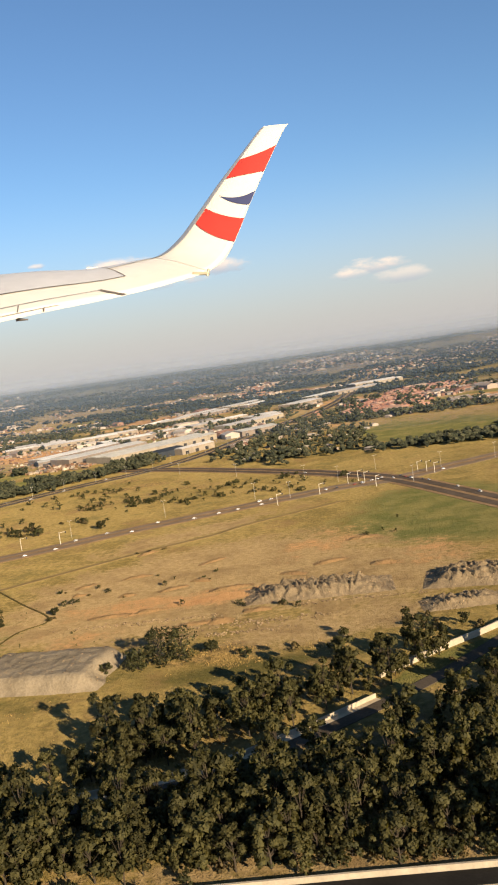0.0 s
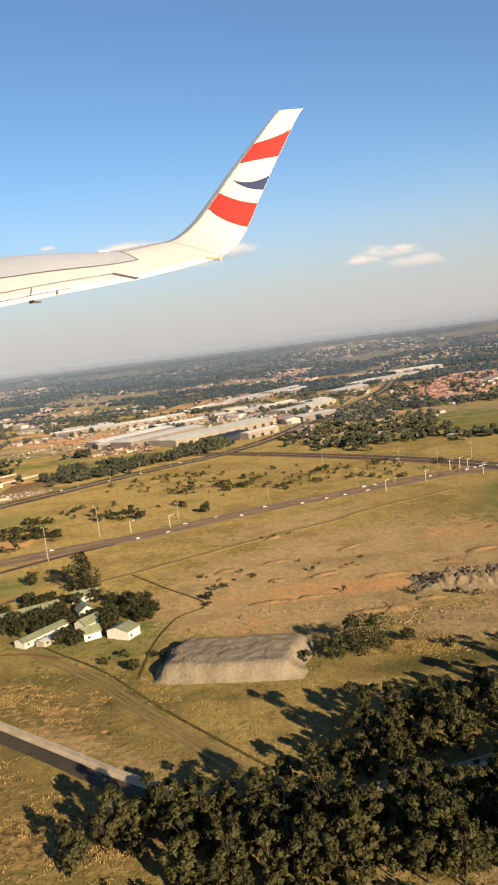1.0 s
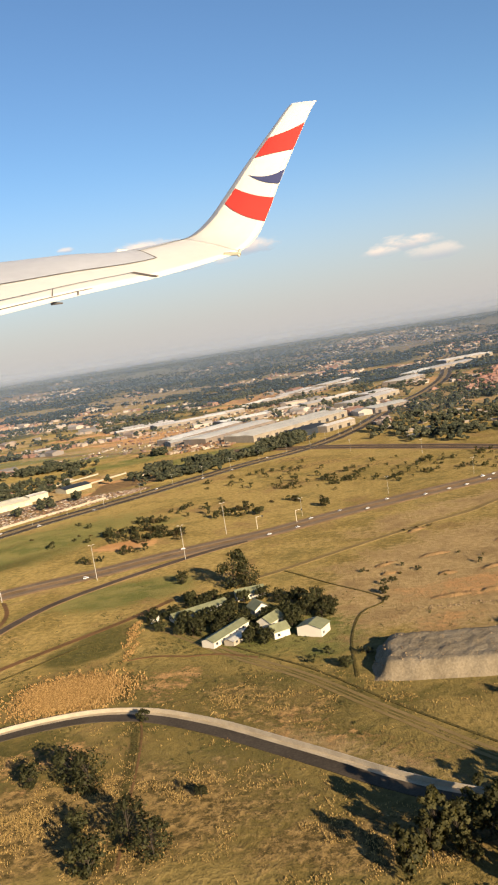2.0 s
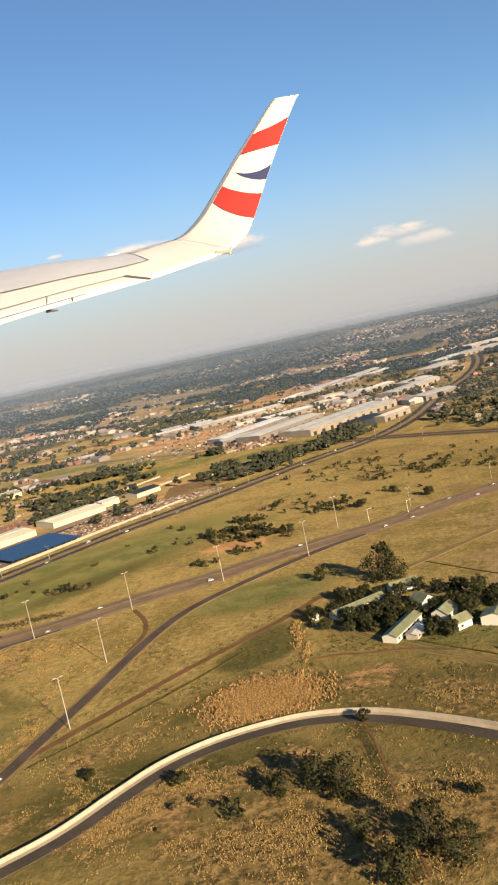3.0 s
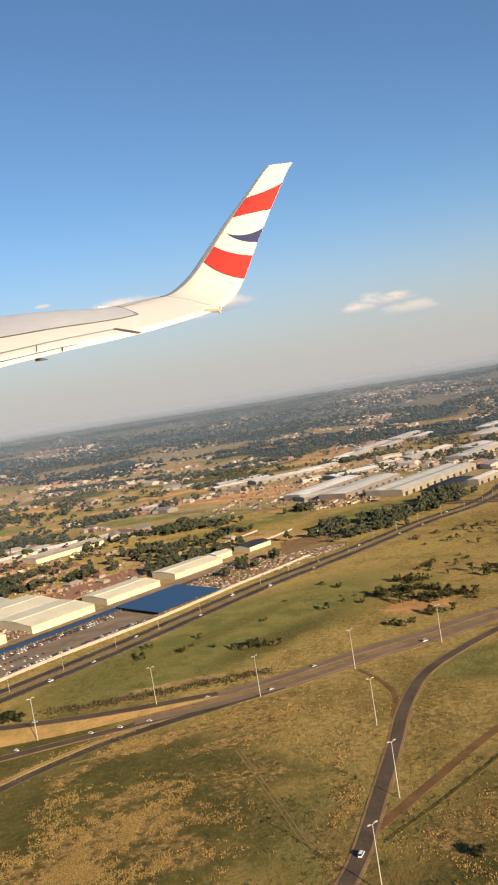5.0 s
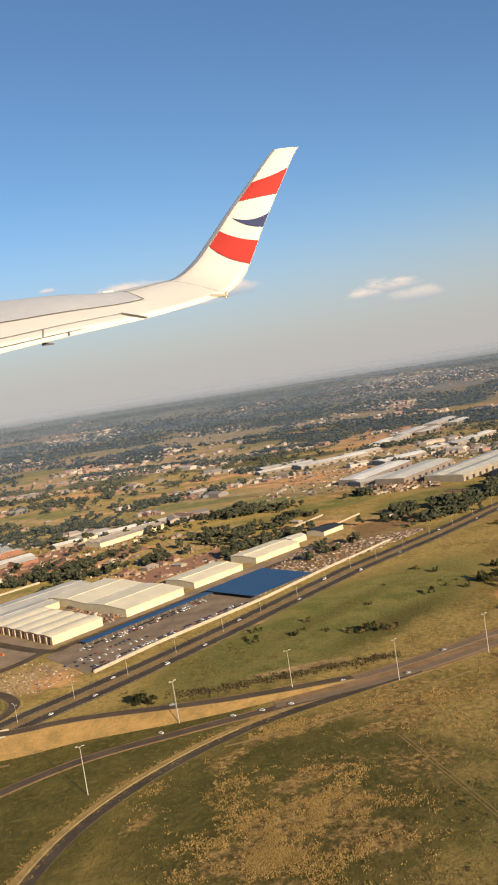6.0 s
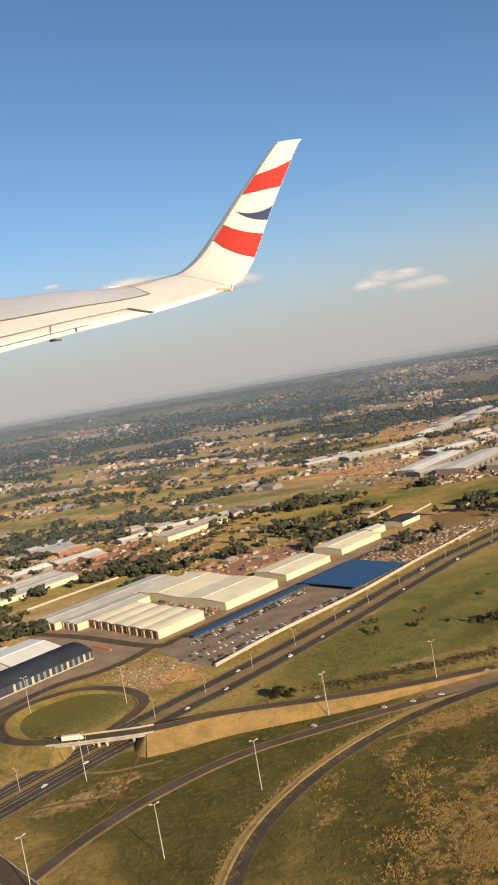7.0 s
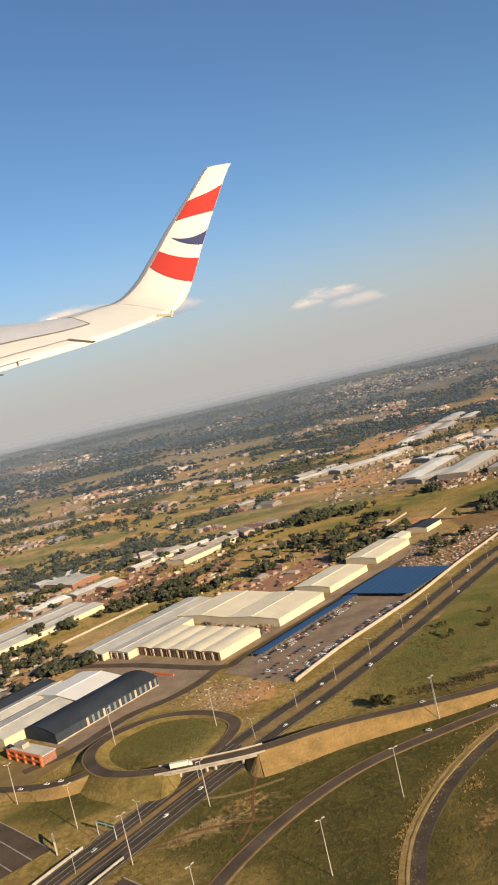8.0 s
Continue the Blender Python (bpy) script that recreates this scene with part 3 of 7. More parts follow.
# farther out: settled belts on bare earth, with fields and wooded land between
for i in np.nonzero(pts[:, 1] > 950)[0]:
    x, y = pts[i]
    k = min(1.0, (y - 950) / 500) * (1 - 0.75 * smoothstep(4500, 8000, math.hypot(x, y)))
    s, o = belt(x, y, 12), belt(x, y, 25)
    cov[i, 2] = max(cov[i, 2], k * min(1.0, max(0.0, s * 3.0 + 0.5)))
    cov[i, 4] = max(cov[i, 4], k * min(0.6, max(0.0, o * 2.0 - 0.15)))
    cov[i, 1] = max(cov[i, 1], min(1.3, max(0.0, belt(x, y, 2) * 4 + 0.35)) * min(1.0, max(0, y - 1300) / 700))
    cov[i, 3] = max(cov[i, 3], k * min(0.8, max(0.0, belt(x, y, 31) * 2.4 - 0.35)))
layer = ground.data.attributes.new("cover", "FLOAT_COLOR", "POINT")
layer.data.foreach_set("color", np.ascontiguousarray(cov[:, :4]).ravel())
layer = ground.data.attributes.new("lush", "FLOAT", "POINT")
layer.data.foreach_set("value", np.ascontiguousarray(cov[:, 4]))
# Strength of the haze tint in the ground's colour, growing with distance.
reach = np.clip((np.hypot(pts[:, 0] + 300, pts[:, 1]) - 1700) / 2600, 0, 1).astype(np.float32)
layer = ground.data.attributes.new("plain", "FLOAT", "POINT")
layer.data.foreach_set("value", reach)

# ---- roads ----
def road(label, pts, width, mat, verge=None, verge_mat=None, lift=0.25, lines=False, name="road"):
    line = curve(pts)
    th = thing(name, label, "road", kind="structure")
    if verge:
        ribbon("verge", line, -verge, verge, verge_mat or GRAVEL, lift - 0.1, 0.8, th)
    ribbon("carriageway", line, -width / 2, width / 2, mat, lift, 0.6, th)
    if lines:
        for o in (-width / 2 + 0.5, width / 2 - 0.7):
            ribbon("edge_line", line, o, o + 0.22, WHITE_LINE, lift + 0.02, 0.02, th)
    return line


HIGHWAY = [(-800, 205), (-760, 285), (-731, 339), (-707, 374), (-674, 420), (-641, 463), (-610, 501), (-550, 581), (-468, 702), (-443, 736), (-367, 829), (-296, 924), (-222, 1004),
           (-165, 1130), (-100, 1371), (-32, 1585), (30, 1900), (87, 2436), (140, 2800)]
hw = curve(HIGHWAY, 8)
motorway = thing("motorway", "dual carriageway of dark asphalt with a grass median", "road", kind="structure")
ribbon("median", hw, -4, 4, BANK, 0.22, 0.7, motorway, "dry grass median")
for sgn in (1, -1):
    ribbon("carriageway", hw, sgn * 3.6, sgn * 13.0, ASPHALT, 0.3, 0.8, motorway)
    for o in (4.2, 12.2):
        ribbon("edge_line", hw, sgn * o, sgn * (o + 0.2), WHITE_LINE, 0.33, 0.03, motorway)

wide_part = [p for p in hw if p.y < 455]
for a, c in ((1.8, 3.7), (-3.7, -2.0), (-17.0, -12.9)):
    ribbon("carriageway", wide_part, a, c, ASPHALT, 0.29, 0.7, motorway)
for o in (8.0, -7.6, -16.4):
    ribbon("edge_line", wide_part, o, o + 0.25, WHITE_LINE, 0.33, 0.03, motorway)

# the dual road through the veld, on a reddish gravel bed
VELD_ROAD = [(-500, 445), (-465, 455), (-430, 470), (-400, 487), (-370, 506), (-331, 526), (-296, 548), (-225, 585), (-178, 617), (-133, 645), (-58, 686), (0, 716), (47, 728), (100, 765), (160, 806), (260, 870)]
vr = curve(VELD_ROAD)
veld_road = thing("road", "two worn asphalt carriageways on a red gravel bed", "road", kind="structure")
ribbon("verge", vr, -13, 13, GRAVEL, 0.14, 0.8, veld_road)
for sgn in (1, -1):
    ribbon("carriageway", vr, sgn * 3.8, sgn * 9.8, ROAD_BED, 0.26, 0.7, veld_road)
road("branch road of worn dark asphalt curving through grass", [(-240, 566), (-270, 543), (-296, 518), (-320, 492), (-343, 460), (-357, 418), (-366, 372), (-375, 328), (-383, 290), (-391, 265), (-402, 230), (-416, 190), (-440, 140)], 5.6, OLD_ASPHALT, 4.0)
road("slip road of worn asphalt on a gravel bed", [(-430, 462), (-458, 450), (-502, 434), (-547, 417), (-590, 398), (-622, 371), (-646, 341), (-664, 308), (-690, 255), (-720, 190)], 6.0, OLD_ASPHALT, 4.2)
exit_line = road("curving slip road of dark asphalt", [(-420, 466), (-440, 455), (-464, 442), (-500, 421), (-528, 397), (-552, 368), (-568, 340), (-577, 315), (-581, 285), (-577, 255), (-566, 220), (-540, 170)], 6.2, ASPHALT)
tagged(ribbon("verge", exit_line[14:], -7.4, -3.0, VERGE_TAN, 0.18, 0.6), "tan gravel verge of the curving slip road", "verge", kind="structure")
low_wall = ribbon("earth_bank", offset(exit_line[20:], -3.6), -0.9, 0.35, VERGE_TAN, 0.45, 0.6)
tagged(low_wall, "low bank of tan earth along the slip road", "bank", kind="structure")
cross = curve([(-330, 1075), (-205, 994), (-93, 893), (0, 795), (47, 728), (80, 650), (104, 588), (130, 520), (170, 430)])
cross_road = thing("road", "worn asphalt dual carriageway crossing at the traffic-light junction", "road", kind="structure")
ribbon("verge", cross, -14, 14, GRAVEL, 0.16, 0.8, cross_road)
for sgn in (1, -1):
    ribbon("carriageway", cross, sgn * 2.2, sgn * 10.2, OLD_ASPHALT, 0.3, 0.7, cross_road)
    ribbon("verge", vr[-70:], sgn * 9.9, sgn * 13.5, ROAD_BED, 0.2, 0.7, veld_road)
road("narrow asphalt service road beside the warehouses", [site(60, 345)[:2], site(102, 262)[:2], site(118, 195)[:2], site(126, 104)[:2], site(150, 99)[:2], site(270, 103)[:2], site(360, 106)[:2], site(470, 110)[:2]], 8, OLD_ASPHALT, lines=False)
road("yard approach of worn asphalt", [site(124, 104)[:2], site(100, 98)[:2], site(75, 99)[:2], site(45, 108)[:2], site(0, 104)[:2], site(-30, 112)[:2]], 8, OLD_ASPHALT, lines=False)
# the lower road that dives under the motorway
for p in ([(-82, 150), (-83, 100), (-86, 60), (-91, 17)], [(-93, -40), (-95, -70), (-98, -110), (-102, -160)]):
    line = curve([site(*q)[:2] for q in p])
    lower = thing("road", "wide worn road with kerbed lanes passing under the motorway", "road", kind="structure")
    ribbon("carriageway", line, -15, 15, OLD_ASPHALT, 0.16, 0.5, lower)
    for o in (-14.6, -5.2, 4.6, 14.2):
        ribbon("kerb", line, o, o + 0.5, CONCRETE, 0.5, 0.5, lower)
under = [p for p in hw if -112 < (p - SITE_O).dot(SITE_U) < -62]
for o in (-14.2, 13.6):
    tagged(ribbon("parapet_wall", under, o, o + 0.6, CONCRETE, 1.3, 1.6), "pale concrete parapet of the motorway over the lower road", "wall", kind="structure")

# walled road along the wood
WALLED = [(-470, 120), (-420, 172), (-372, 222), (-346, 246), (-331, 267), (-319, 283), (-305, 294), (-290, 301), (-270, 306), (-252, 305), (-236, 300), (-213, 287), (-191, 271), (-172, 257), (-155, 244),
          (-137, 233), (-113, 224), (-85, 226), (-48, 239), (-24, 256), (-2, 274), (25, 300), (54, 332), (110, 384), (180, 450)]
wl = curve(WALLED, 4)
walled = thing("road", "narrow asphalt road beside a pale wall", "road", kind="structure")
ribbon("carriageway", wl, -7.6, -2.0, ASPHALT, 0.25, 0.6, walled)
ribbon("verge", [p for p in wl if p.x < 4], -2.1, 0.3, PALE_VERGE, 0.18, 0.5, walled)
wall_run = ribbon("boundary_wall", [p for p in wl if p.x < 4], 0.35, 0.75, WALL_PLASTER, 1.7, 1.8)
back_wall = curve([(6, 297), (30, 318), (55, 338), (110, 388), (180, 455)])
tagged(ribbon("boundary_wall", back_wall, -0.3, 0.3, WALL_PLASTER, 2.4, 2.5), "pale plastered boundary wall above a green verge", "wall", kind="structure")
tagged(wall_run, "long pale plastered boundary wall beside the road", "wall", kind="structure")
front = curve([(-130, 176), (-37, 181), (25, 184), (140, 188)])
perimeter = thing("road", "near-black perimeter road with a pale concrete edge", "road", kind="structure")
ribbon("carriageway", front, -6.2, -0.5, BLACK_ROAD, 0.14, 0.5, perimeter)
ribbon("kerb", front, -9.5, -6.3, PALE_VERGE, 0.2, 0.5, perimeter)
near_wall = ribbon("boundary_wall", front, -0.3, 0.3, WALL_PLASTER, 1.5, 1.7)
tagged(near_wall, "pale plastered boundary wall in front of the wood", "wall", kind="structure")

for lab, p, w in (("dirt track", [(-520, 395), (-472, 412), (-439, 426), (-405, 450), (-361, 480)], 1.6),
                  ("thin red footpath", [(-710, 385), (-680, 398), (-655, 396), (-630, 402)], 2.0)):
    tagged(ribbon("dirt_track", curve(p), -w / 2, w / 2, SAND_TRACK, 0.1, 0.3), lab, "track", kind="structure")
# Flat dark strips lie on the ground where ditches and track edges run.
for p, w in (([(-255, 400), (-217, 362), (-184, 331), (-153, 293), (-127, 264), (-108, 243)], 0.5), ([(-208, 482), (-180, 446), (-153, 411), (-164, 393), (-168, 360), (-166, 318)], 0.5), ([(-263, 346), (-260, 330), (-258, 316)], 1.0), ([(-374, 296), (-352, 320), (-322, 355), (-300, 384)], 0.8)):
    tagged(ribbon("ditch", curve(p), -w, w, RANK_GRASS, 0.25, 0.5), "flat dark strip laid through the grass", "ditch", kind="structure")
for p, w in (([(-384, 296), (-375, 307), (-355, 334), (-329, 368), (-285, 420), (-266, 448)], 2.2), ([(-378, 479), (-366, 455), (-361, 432), (-364, 405)], 1.3), ([(-694, 363), (-667, 369), (-635, 367)], 1.0), ([(-649, 351), (-644, 369), (-645, 387), (-644, 420)], 0.7)):
    tagged(ribbon("dirt_track", curve(p), -w, w, RED_TRACK, 0.1, 0.3), "red-brown earth track worn through grass", "track", kind="structure")
for p, w in (([(-800, 1395), (-680, 1330), (-560, 1250), (-440, 1170), (-320, 1105)], 5), ([(-640, 1010), (-560, 1010), (-470, 985)], 3), ([(-900, 1560), (-700, 1440), (-560, 1400)], 4), ([(-1100, 1200), (-900, 1190), (-760, 1150)], 4)):
    tagged(ribbon("dirt_track", curve(p, 20), -w, w, DIRT_TRACK, 0.4, 0.6), "pale dusty road across the fields", "track", kind="structure")

tagged(ribbon("dirt_track", curve([(-225, 470), (-203, 487), (-164, 521), (-122, 554), (-89, 577), (-67, 601), (0, 650)]), -2.4, 2.4, SAND_TRACK, 0.3, 0.5), "pale sandy track beside the dump", "track", kind="structure")
tagged(ribbon("dirt_track", curve([(-269, 361), (-257, 363), (-240, 359), (-226, 358), (-208, 350)]), -0.9, 0.9, RED_TRACK, 0.12, 0.3), "red-brown earth track worn through grass", "track", kind="structure")
lane = curve([(-266, 403), (-252, 391), (-221, 357), (-188, 326), (-157, 289), (-131, 259), (-112, 238)])
for o, w in ((-2.9, 1.5), (-0.4, 0.5), (1.2, 1.7)):
    tagged(ribbon("dirt_track", lane, o, o + w, SAND_TRACK, 0.1, 0.3), "worn wheel ruts of a dirt track in dry grass", "track", kind="structure")
rut = curve([(-437, 388), (-418, 340), (-401, 295)])
for o in (-1.1, 0.7):
    tagged(ribbon("dirt_track", rut, o, o + 0.5, SAND_TRACK, 0.1, 0.3), "pair of worn wheel ruts through grass", "track", kind="structure")
wet = curve([(-249, 298), (-245, 284), (-241, 262), (-237, 234), (-232, 205)])
tagged(ribbon("ditch", wet, -1.6, 1.0, RANK_GRASS, 0.12, 0.5), "overgrown ditch of rank green grass", "ditch", kind="structure")
tagged(ribbon("dirt_track", wet, 1.8, 2.6, RED_TRACK, 0.12, 0.3), "red-brown earth track beside the ditch", "track", kind="structure")

# the raised road, its bridge and loop
RAISED = [(*site(172, -145)[:2], 0.3), (*site(135, -121)[:2], 2.0), (*site(100, -95)[:2], 4.0), (*site(56, -55)[:2], 6.2), (*site(30, -38)[:2], 7.0), (*site(17, -28)[:2], 7.2), (*site(3.5, -13)[:2], 7.2), (*site(-9, 2)[:2], 7.2), (*site(-18, 17)[:2], 6.9),
          (*site(-22, 37)[:2], 5.8), (*site(-19, 55)[:2], 4.6), (*site(-10, 74)[:2], 3.6), (*site(4, 86)[:2], 2.8), (*site(24, 89)[:2], 2.1), (*site(46, 81)[:2], 1.5), (*site(58, 62)[:2], 1.0), (*site(61, 41)[:2], 0.6), (*site(56, 22)[:2], 0.4),
          (*site(43, 12)[:2], 0.2), (*site(20, 5)[:2], 0.05)]
rl = curve(RAISED, 4)
raised = thing("road", "raised asphalt road looping down from the overbridge", "road", kind="structure")
ribbon("verge", rl, -4.2, 4.2, DIRT_TRACK, 0.2, 0.5, raised)
ribbon("carriageway", rl, -3.3, 3.3, OLD_ASPHALT, 0.25, 0.5, raised)


def bare(ob):
    """Plain veld, with none of the special covers."""
    layer = ob.data.attributes.new("cover", "FLOAT_COLOR", "POINT")
    layer.data.foreach_set("color", [0.0, 0.35, 0.0, 0.0] * len(ob.data.vertices))
    return ob


def bank(line, half, mat_right, mat_left, skip, label):
    th = thing("embankment", label, "embankment", kind="structure")
    side = sideways(line)
    for sgn, mat in ((-1, mat_right), (1, mat_left)):
        b = Build()
        prev = None
        for p, s in zip(line, side):
            if skip(p):
                prev = None
                continue
            row = []
            for k in range(4):
                q = p + s * sgn * (half + k / 3 * p.z * 1.9)
                g = gz(q.x, q.y)
                row.append((q.x, q.y, g + p.z * (1 - k / 3) + 0.1 + (0.25 * noise.noise(Vector((q.x, q.y, 0)) * 0.2) if 0 < k < 3 else 0)))
            n = len(b.v)
            b.v += row
            if prev is not None:
                for k in range(3):
                    b.f.append((prev + k, prev + k + 1, n + k + 1, n + k) if sgn < 0 else (prev + k, n + k, n + k + 1, prev + k + 1))
            prev = n
        bare(b.make("slope", mat, th))
    # the sloping ends under the bridge
    gaps = [i for i in range(1, len(line)) if skip(line[i]) != skip(line[i - 1])]
    for i in gaps:
        step = 1 if skip(line[i]) else -1
        p0 = line[i - 1] if step > 0 else line[i]
        b = Build()
        d = (line[i] - line[i - 1]).normalized() * step
        d.z = 0
        s = Vector((-d.y, d.x, 0))
        for j in range(13):
            a_ = math.pi * j / 12
            out = s * math.cos(a_) + d * math.sin(a_)
            top = p0 + s * half * math.cos(a_)
            for k in range(4):
                q = top + out * (k / 3 * p0.z * (1.9 - 0.9 * math.sin(a_)))
                b.v.append((q.x, q.y, gz(q.x, q.y) + p0.z * (1 - k / 3) + 0.1))
                if j and k:
                    n = j * 4 + k
                    b.f.append((n - 5, n - 4, n, n - 1))
        bare(b.make("slope_end", mat_left, th))
    return th


def over_motorway(p):
    d = Vector((p.x, p.y, 0)) - SITE_O
    return abs(d.dot(SITE_V) + 12) < 17 and p.z > 5


# the first stretch runs towards -x, so its right side faces the far land
crown = [i for i, p in enumerate(rl) if over_motorway(p)]
crown = crown[len(crown) // 2]
bank(rl[:crown + 1], 4.15, GREEN_BANK, BANK, over_motorway, "steep bank of dry tan grass under the raised road")
bank(rl[crown:], 4.15, VELD, VELD, over_motorway, "grassy bank under the loop road")

ramp = curve([(*rl[min(range(len(rl)), key=lambda i: (rl[i] - site(-19, 55, 4.6)).length)][:2], 4.4), (-752, 444, 3.6), (-775, 450, 2.6), (-805, 464, 1.4), (-850, 490, 0.4)], 4)
ramp_road = thing("road", "raised asphalt ramp leaving the loop", "road", kind="structure")
ribbon("verge", ramp, -4.0, 4.0, DIRT_TRACK, 0.18, 0.5, ramp_road)
ribbon("carriageway", ramp, -3.2, 3.2, OLD_ASPHALT, 0.23, 0.5, ramp_road)
bank(ramp, 3.95, GREEN_BANK, BANK, lambda p: False, "bank of dry tan grass under the ramp")

bridge = thing("road_bridge", "pale concrete road bridge over the motorway", "bridge", kind="structure")
span = [p for p in rl if abs((Vector((p.x, p.y, 0)) - SITE_O).dot(SITE_V) + 12) < 22 and p.z > 5]
ribbon("deck", [p - Vector((0, 0, 0.3)) for p in span], -4.9, 4.9, CONCRETE, 0.25, 1.2, bridge)
for o in (-4.9, 4.65):
    ribbon("parapet", span, o, o + 0.25, CONCRETE, 0.85, 1.3, bridge)
for u, v in ((-7.5, 3.5), (4.5, -10.5), (17.0, -25.0)):
    c = site(u + 1, v + 1)
    b = Build()
    for k in (-3, 3):
        b.obox((c.x + 0.75 * k, c.y + 0.0 * k, -0.5), 1.2, 1.2, 6.6, radians(SITE_TURN))
    b.obox((c.x, c.y, 5.6), 8.5, 1.5, 0.9, radians(7))
    b.make("pier", CONCRETE, bridge)

# yards
def slab(name, label, corners, mat, lift=0.12, category="yard"):
    b = Build()
    n = 10
    c = [Vector(q) for q in corners]
    for j in range(n + 1):
        for i in range(n + 1):
            p = (c[0] * (1 - i / n) + c[1] * (i / n)) * (1 - j / n) + (c[3] * (1 - i / n) + c[2] * (i / n)) * (j / n)
            b.v.append((p.x, p.y, gz(p.x, p.y) + lift))
            if i and j:
                k = j * (n + 1) + i
                b.f.append((k - n - 2, k - n - 1, k, k - 1))
    return tagged(b.make(name, mat), label, category, kind="structure")


slab("yard", "oil-stained asphalt storage yard for vehicles", [site(110, 25), site(284, 36), site(284, 96), site(118, 92)], YARD)
slab("yard", "dusty tan forecourt in front of the barrel-roofed hall", [site(-4, 98), site(98, 103), site(98, 150), site(2, 140)], PAVED, 0.1)
slab("yard", "worn paved court round the vaulted factory", [site(98, 101), site(136, 106), site(136, 262), site(98, 240)], PAVED, 0.1)
slab("yard", "concrete apron before the cream warehouses", [site(136, 106), site(440, 109), site(440, 131), site(136, 113)], PAVED, 0.1)
slab("yard", "scrapyard floor of pale dusty earth", [site(345, 38), site(540, 52), site(500, 90), site(372, 130)], DIRT_TRACK, 0.1)
slab("yard", "bare tan earth yard beside the scrap", [site(480, 96), site(562, 66), site(592, 112), site(522, 138)], EARTH, 0.1)
slab("yard", "red earth yard", [site(226, 425), site(420, 440), site(420, 486), site(226, 490)], RED_YARD, 0.1)
slab("yard", "red earth yard behind the warehouses", [site(290, 190), site(420, 195), site(420, 235), site(285, 240)], RED_YARD, 0.1)
slab("yard", "orange earth lorry yard", [site(238, 398), site(400, 336), site(412, 368), site(268, 442)], RED_YARD, 0.1)
slab("yard", "paved court between the sheds", [site(184, 113), site(208, 113), site(208, 205), site(184, 205)], YARD, 0.1)
slab("yard", "pale paved forecourt round the orange showroom", [site(-50, 92), site(-4, 96), site(2, 118), site(-40, 150)], SAND_TRACK, 0.14)
fw = curve([site(150, 329)[:2], site(205, 332)[:2], site(256, 334)[:2]])
tagged(ribbon("field_wall", fw, -0.5, 0.5, WALL_PLASTER, 1.8, 1.9), "long pale wall across the grass field", "wall", kind="structure")
for p, q in [((-527, 941), (-483, 1018)), ((-473, 936), (-440, 992)), ((-413, 949), (-396, 961))]:
    tagged(ribbon("field_wall", curve([p, q]), -0.5, 0.5, WALL_PLASTER, 1.8, 1.9), "pale wall round an empty plot", "wall", kind="structure")
yw = curve([site(113, 22)[:2], site(167, 28)[:2], site(221, 29.5)[:2], site(283, 32)[:2], site(360, 41)[:2], site(470, 50)[:2]])
tagged(ribbon("yard_wall", yw, -0.5, 0.5, WALL_PLASTER, 2.2, 2.3), "pale yard wall along the motorway", "wall", kind="structure")

# ---- the far ridges, near black with the haze put in as a glow ----
RIDGE = bpy.data.materials.new("haze_glow")
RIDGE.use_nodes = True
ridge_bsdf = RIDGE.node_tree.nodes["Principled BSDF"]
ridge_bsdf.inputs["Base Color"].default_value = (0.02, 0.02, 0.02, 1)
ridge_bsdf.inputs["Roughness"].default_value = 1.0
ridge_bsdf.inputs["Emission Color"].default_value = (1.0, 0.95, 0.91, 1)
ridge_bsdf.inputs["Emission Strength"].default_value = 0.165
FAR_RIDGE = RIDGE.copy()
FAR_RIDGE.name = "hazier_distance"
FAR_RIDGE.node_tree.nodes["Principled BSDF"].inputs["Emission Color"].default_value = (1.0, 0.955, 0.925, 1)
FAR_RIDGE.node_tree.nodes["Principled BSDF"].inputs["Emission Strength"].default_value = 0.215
for mat, far, tall, seed, lab in ((RIDGE, 9600, 94, 4.0, "low ridge along the horizon, its haze a painted glow"), (FAR_RIDGE, 10000, 124, 7.0, "pale ridge behind the horizon, its haze a painted glow")):
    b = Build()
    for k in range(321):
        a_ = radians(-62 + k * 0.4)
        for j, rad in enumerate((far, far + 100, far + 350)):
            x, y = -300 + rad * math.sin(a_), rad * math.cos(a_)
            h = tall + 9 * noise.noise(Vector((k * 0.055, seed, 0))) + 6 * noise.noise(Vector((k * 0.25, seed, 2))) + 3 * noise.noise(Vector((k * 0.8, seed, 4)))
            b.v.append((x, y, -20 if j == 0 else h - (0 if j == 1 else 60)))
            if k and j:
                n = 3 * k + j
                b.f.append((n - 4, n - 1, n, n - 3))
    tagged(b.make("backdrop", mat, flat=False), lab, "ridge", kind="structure")

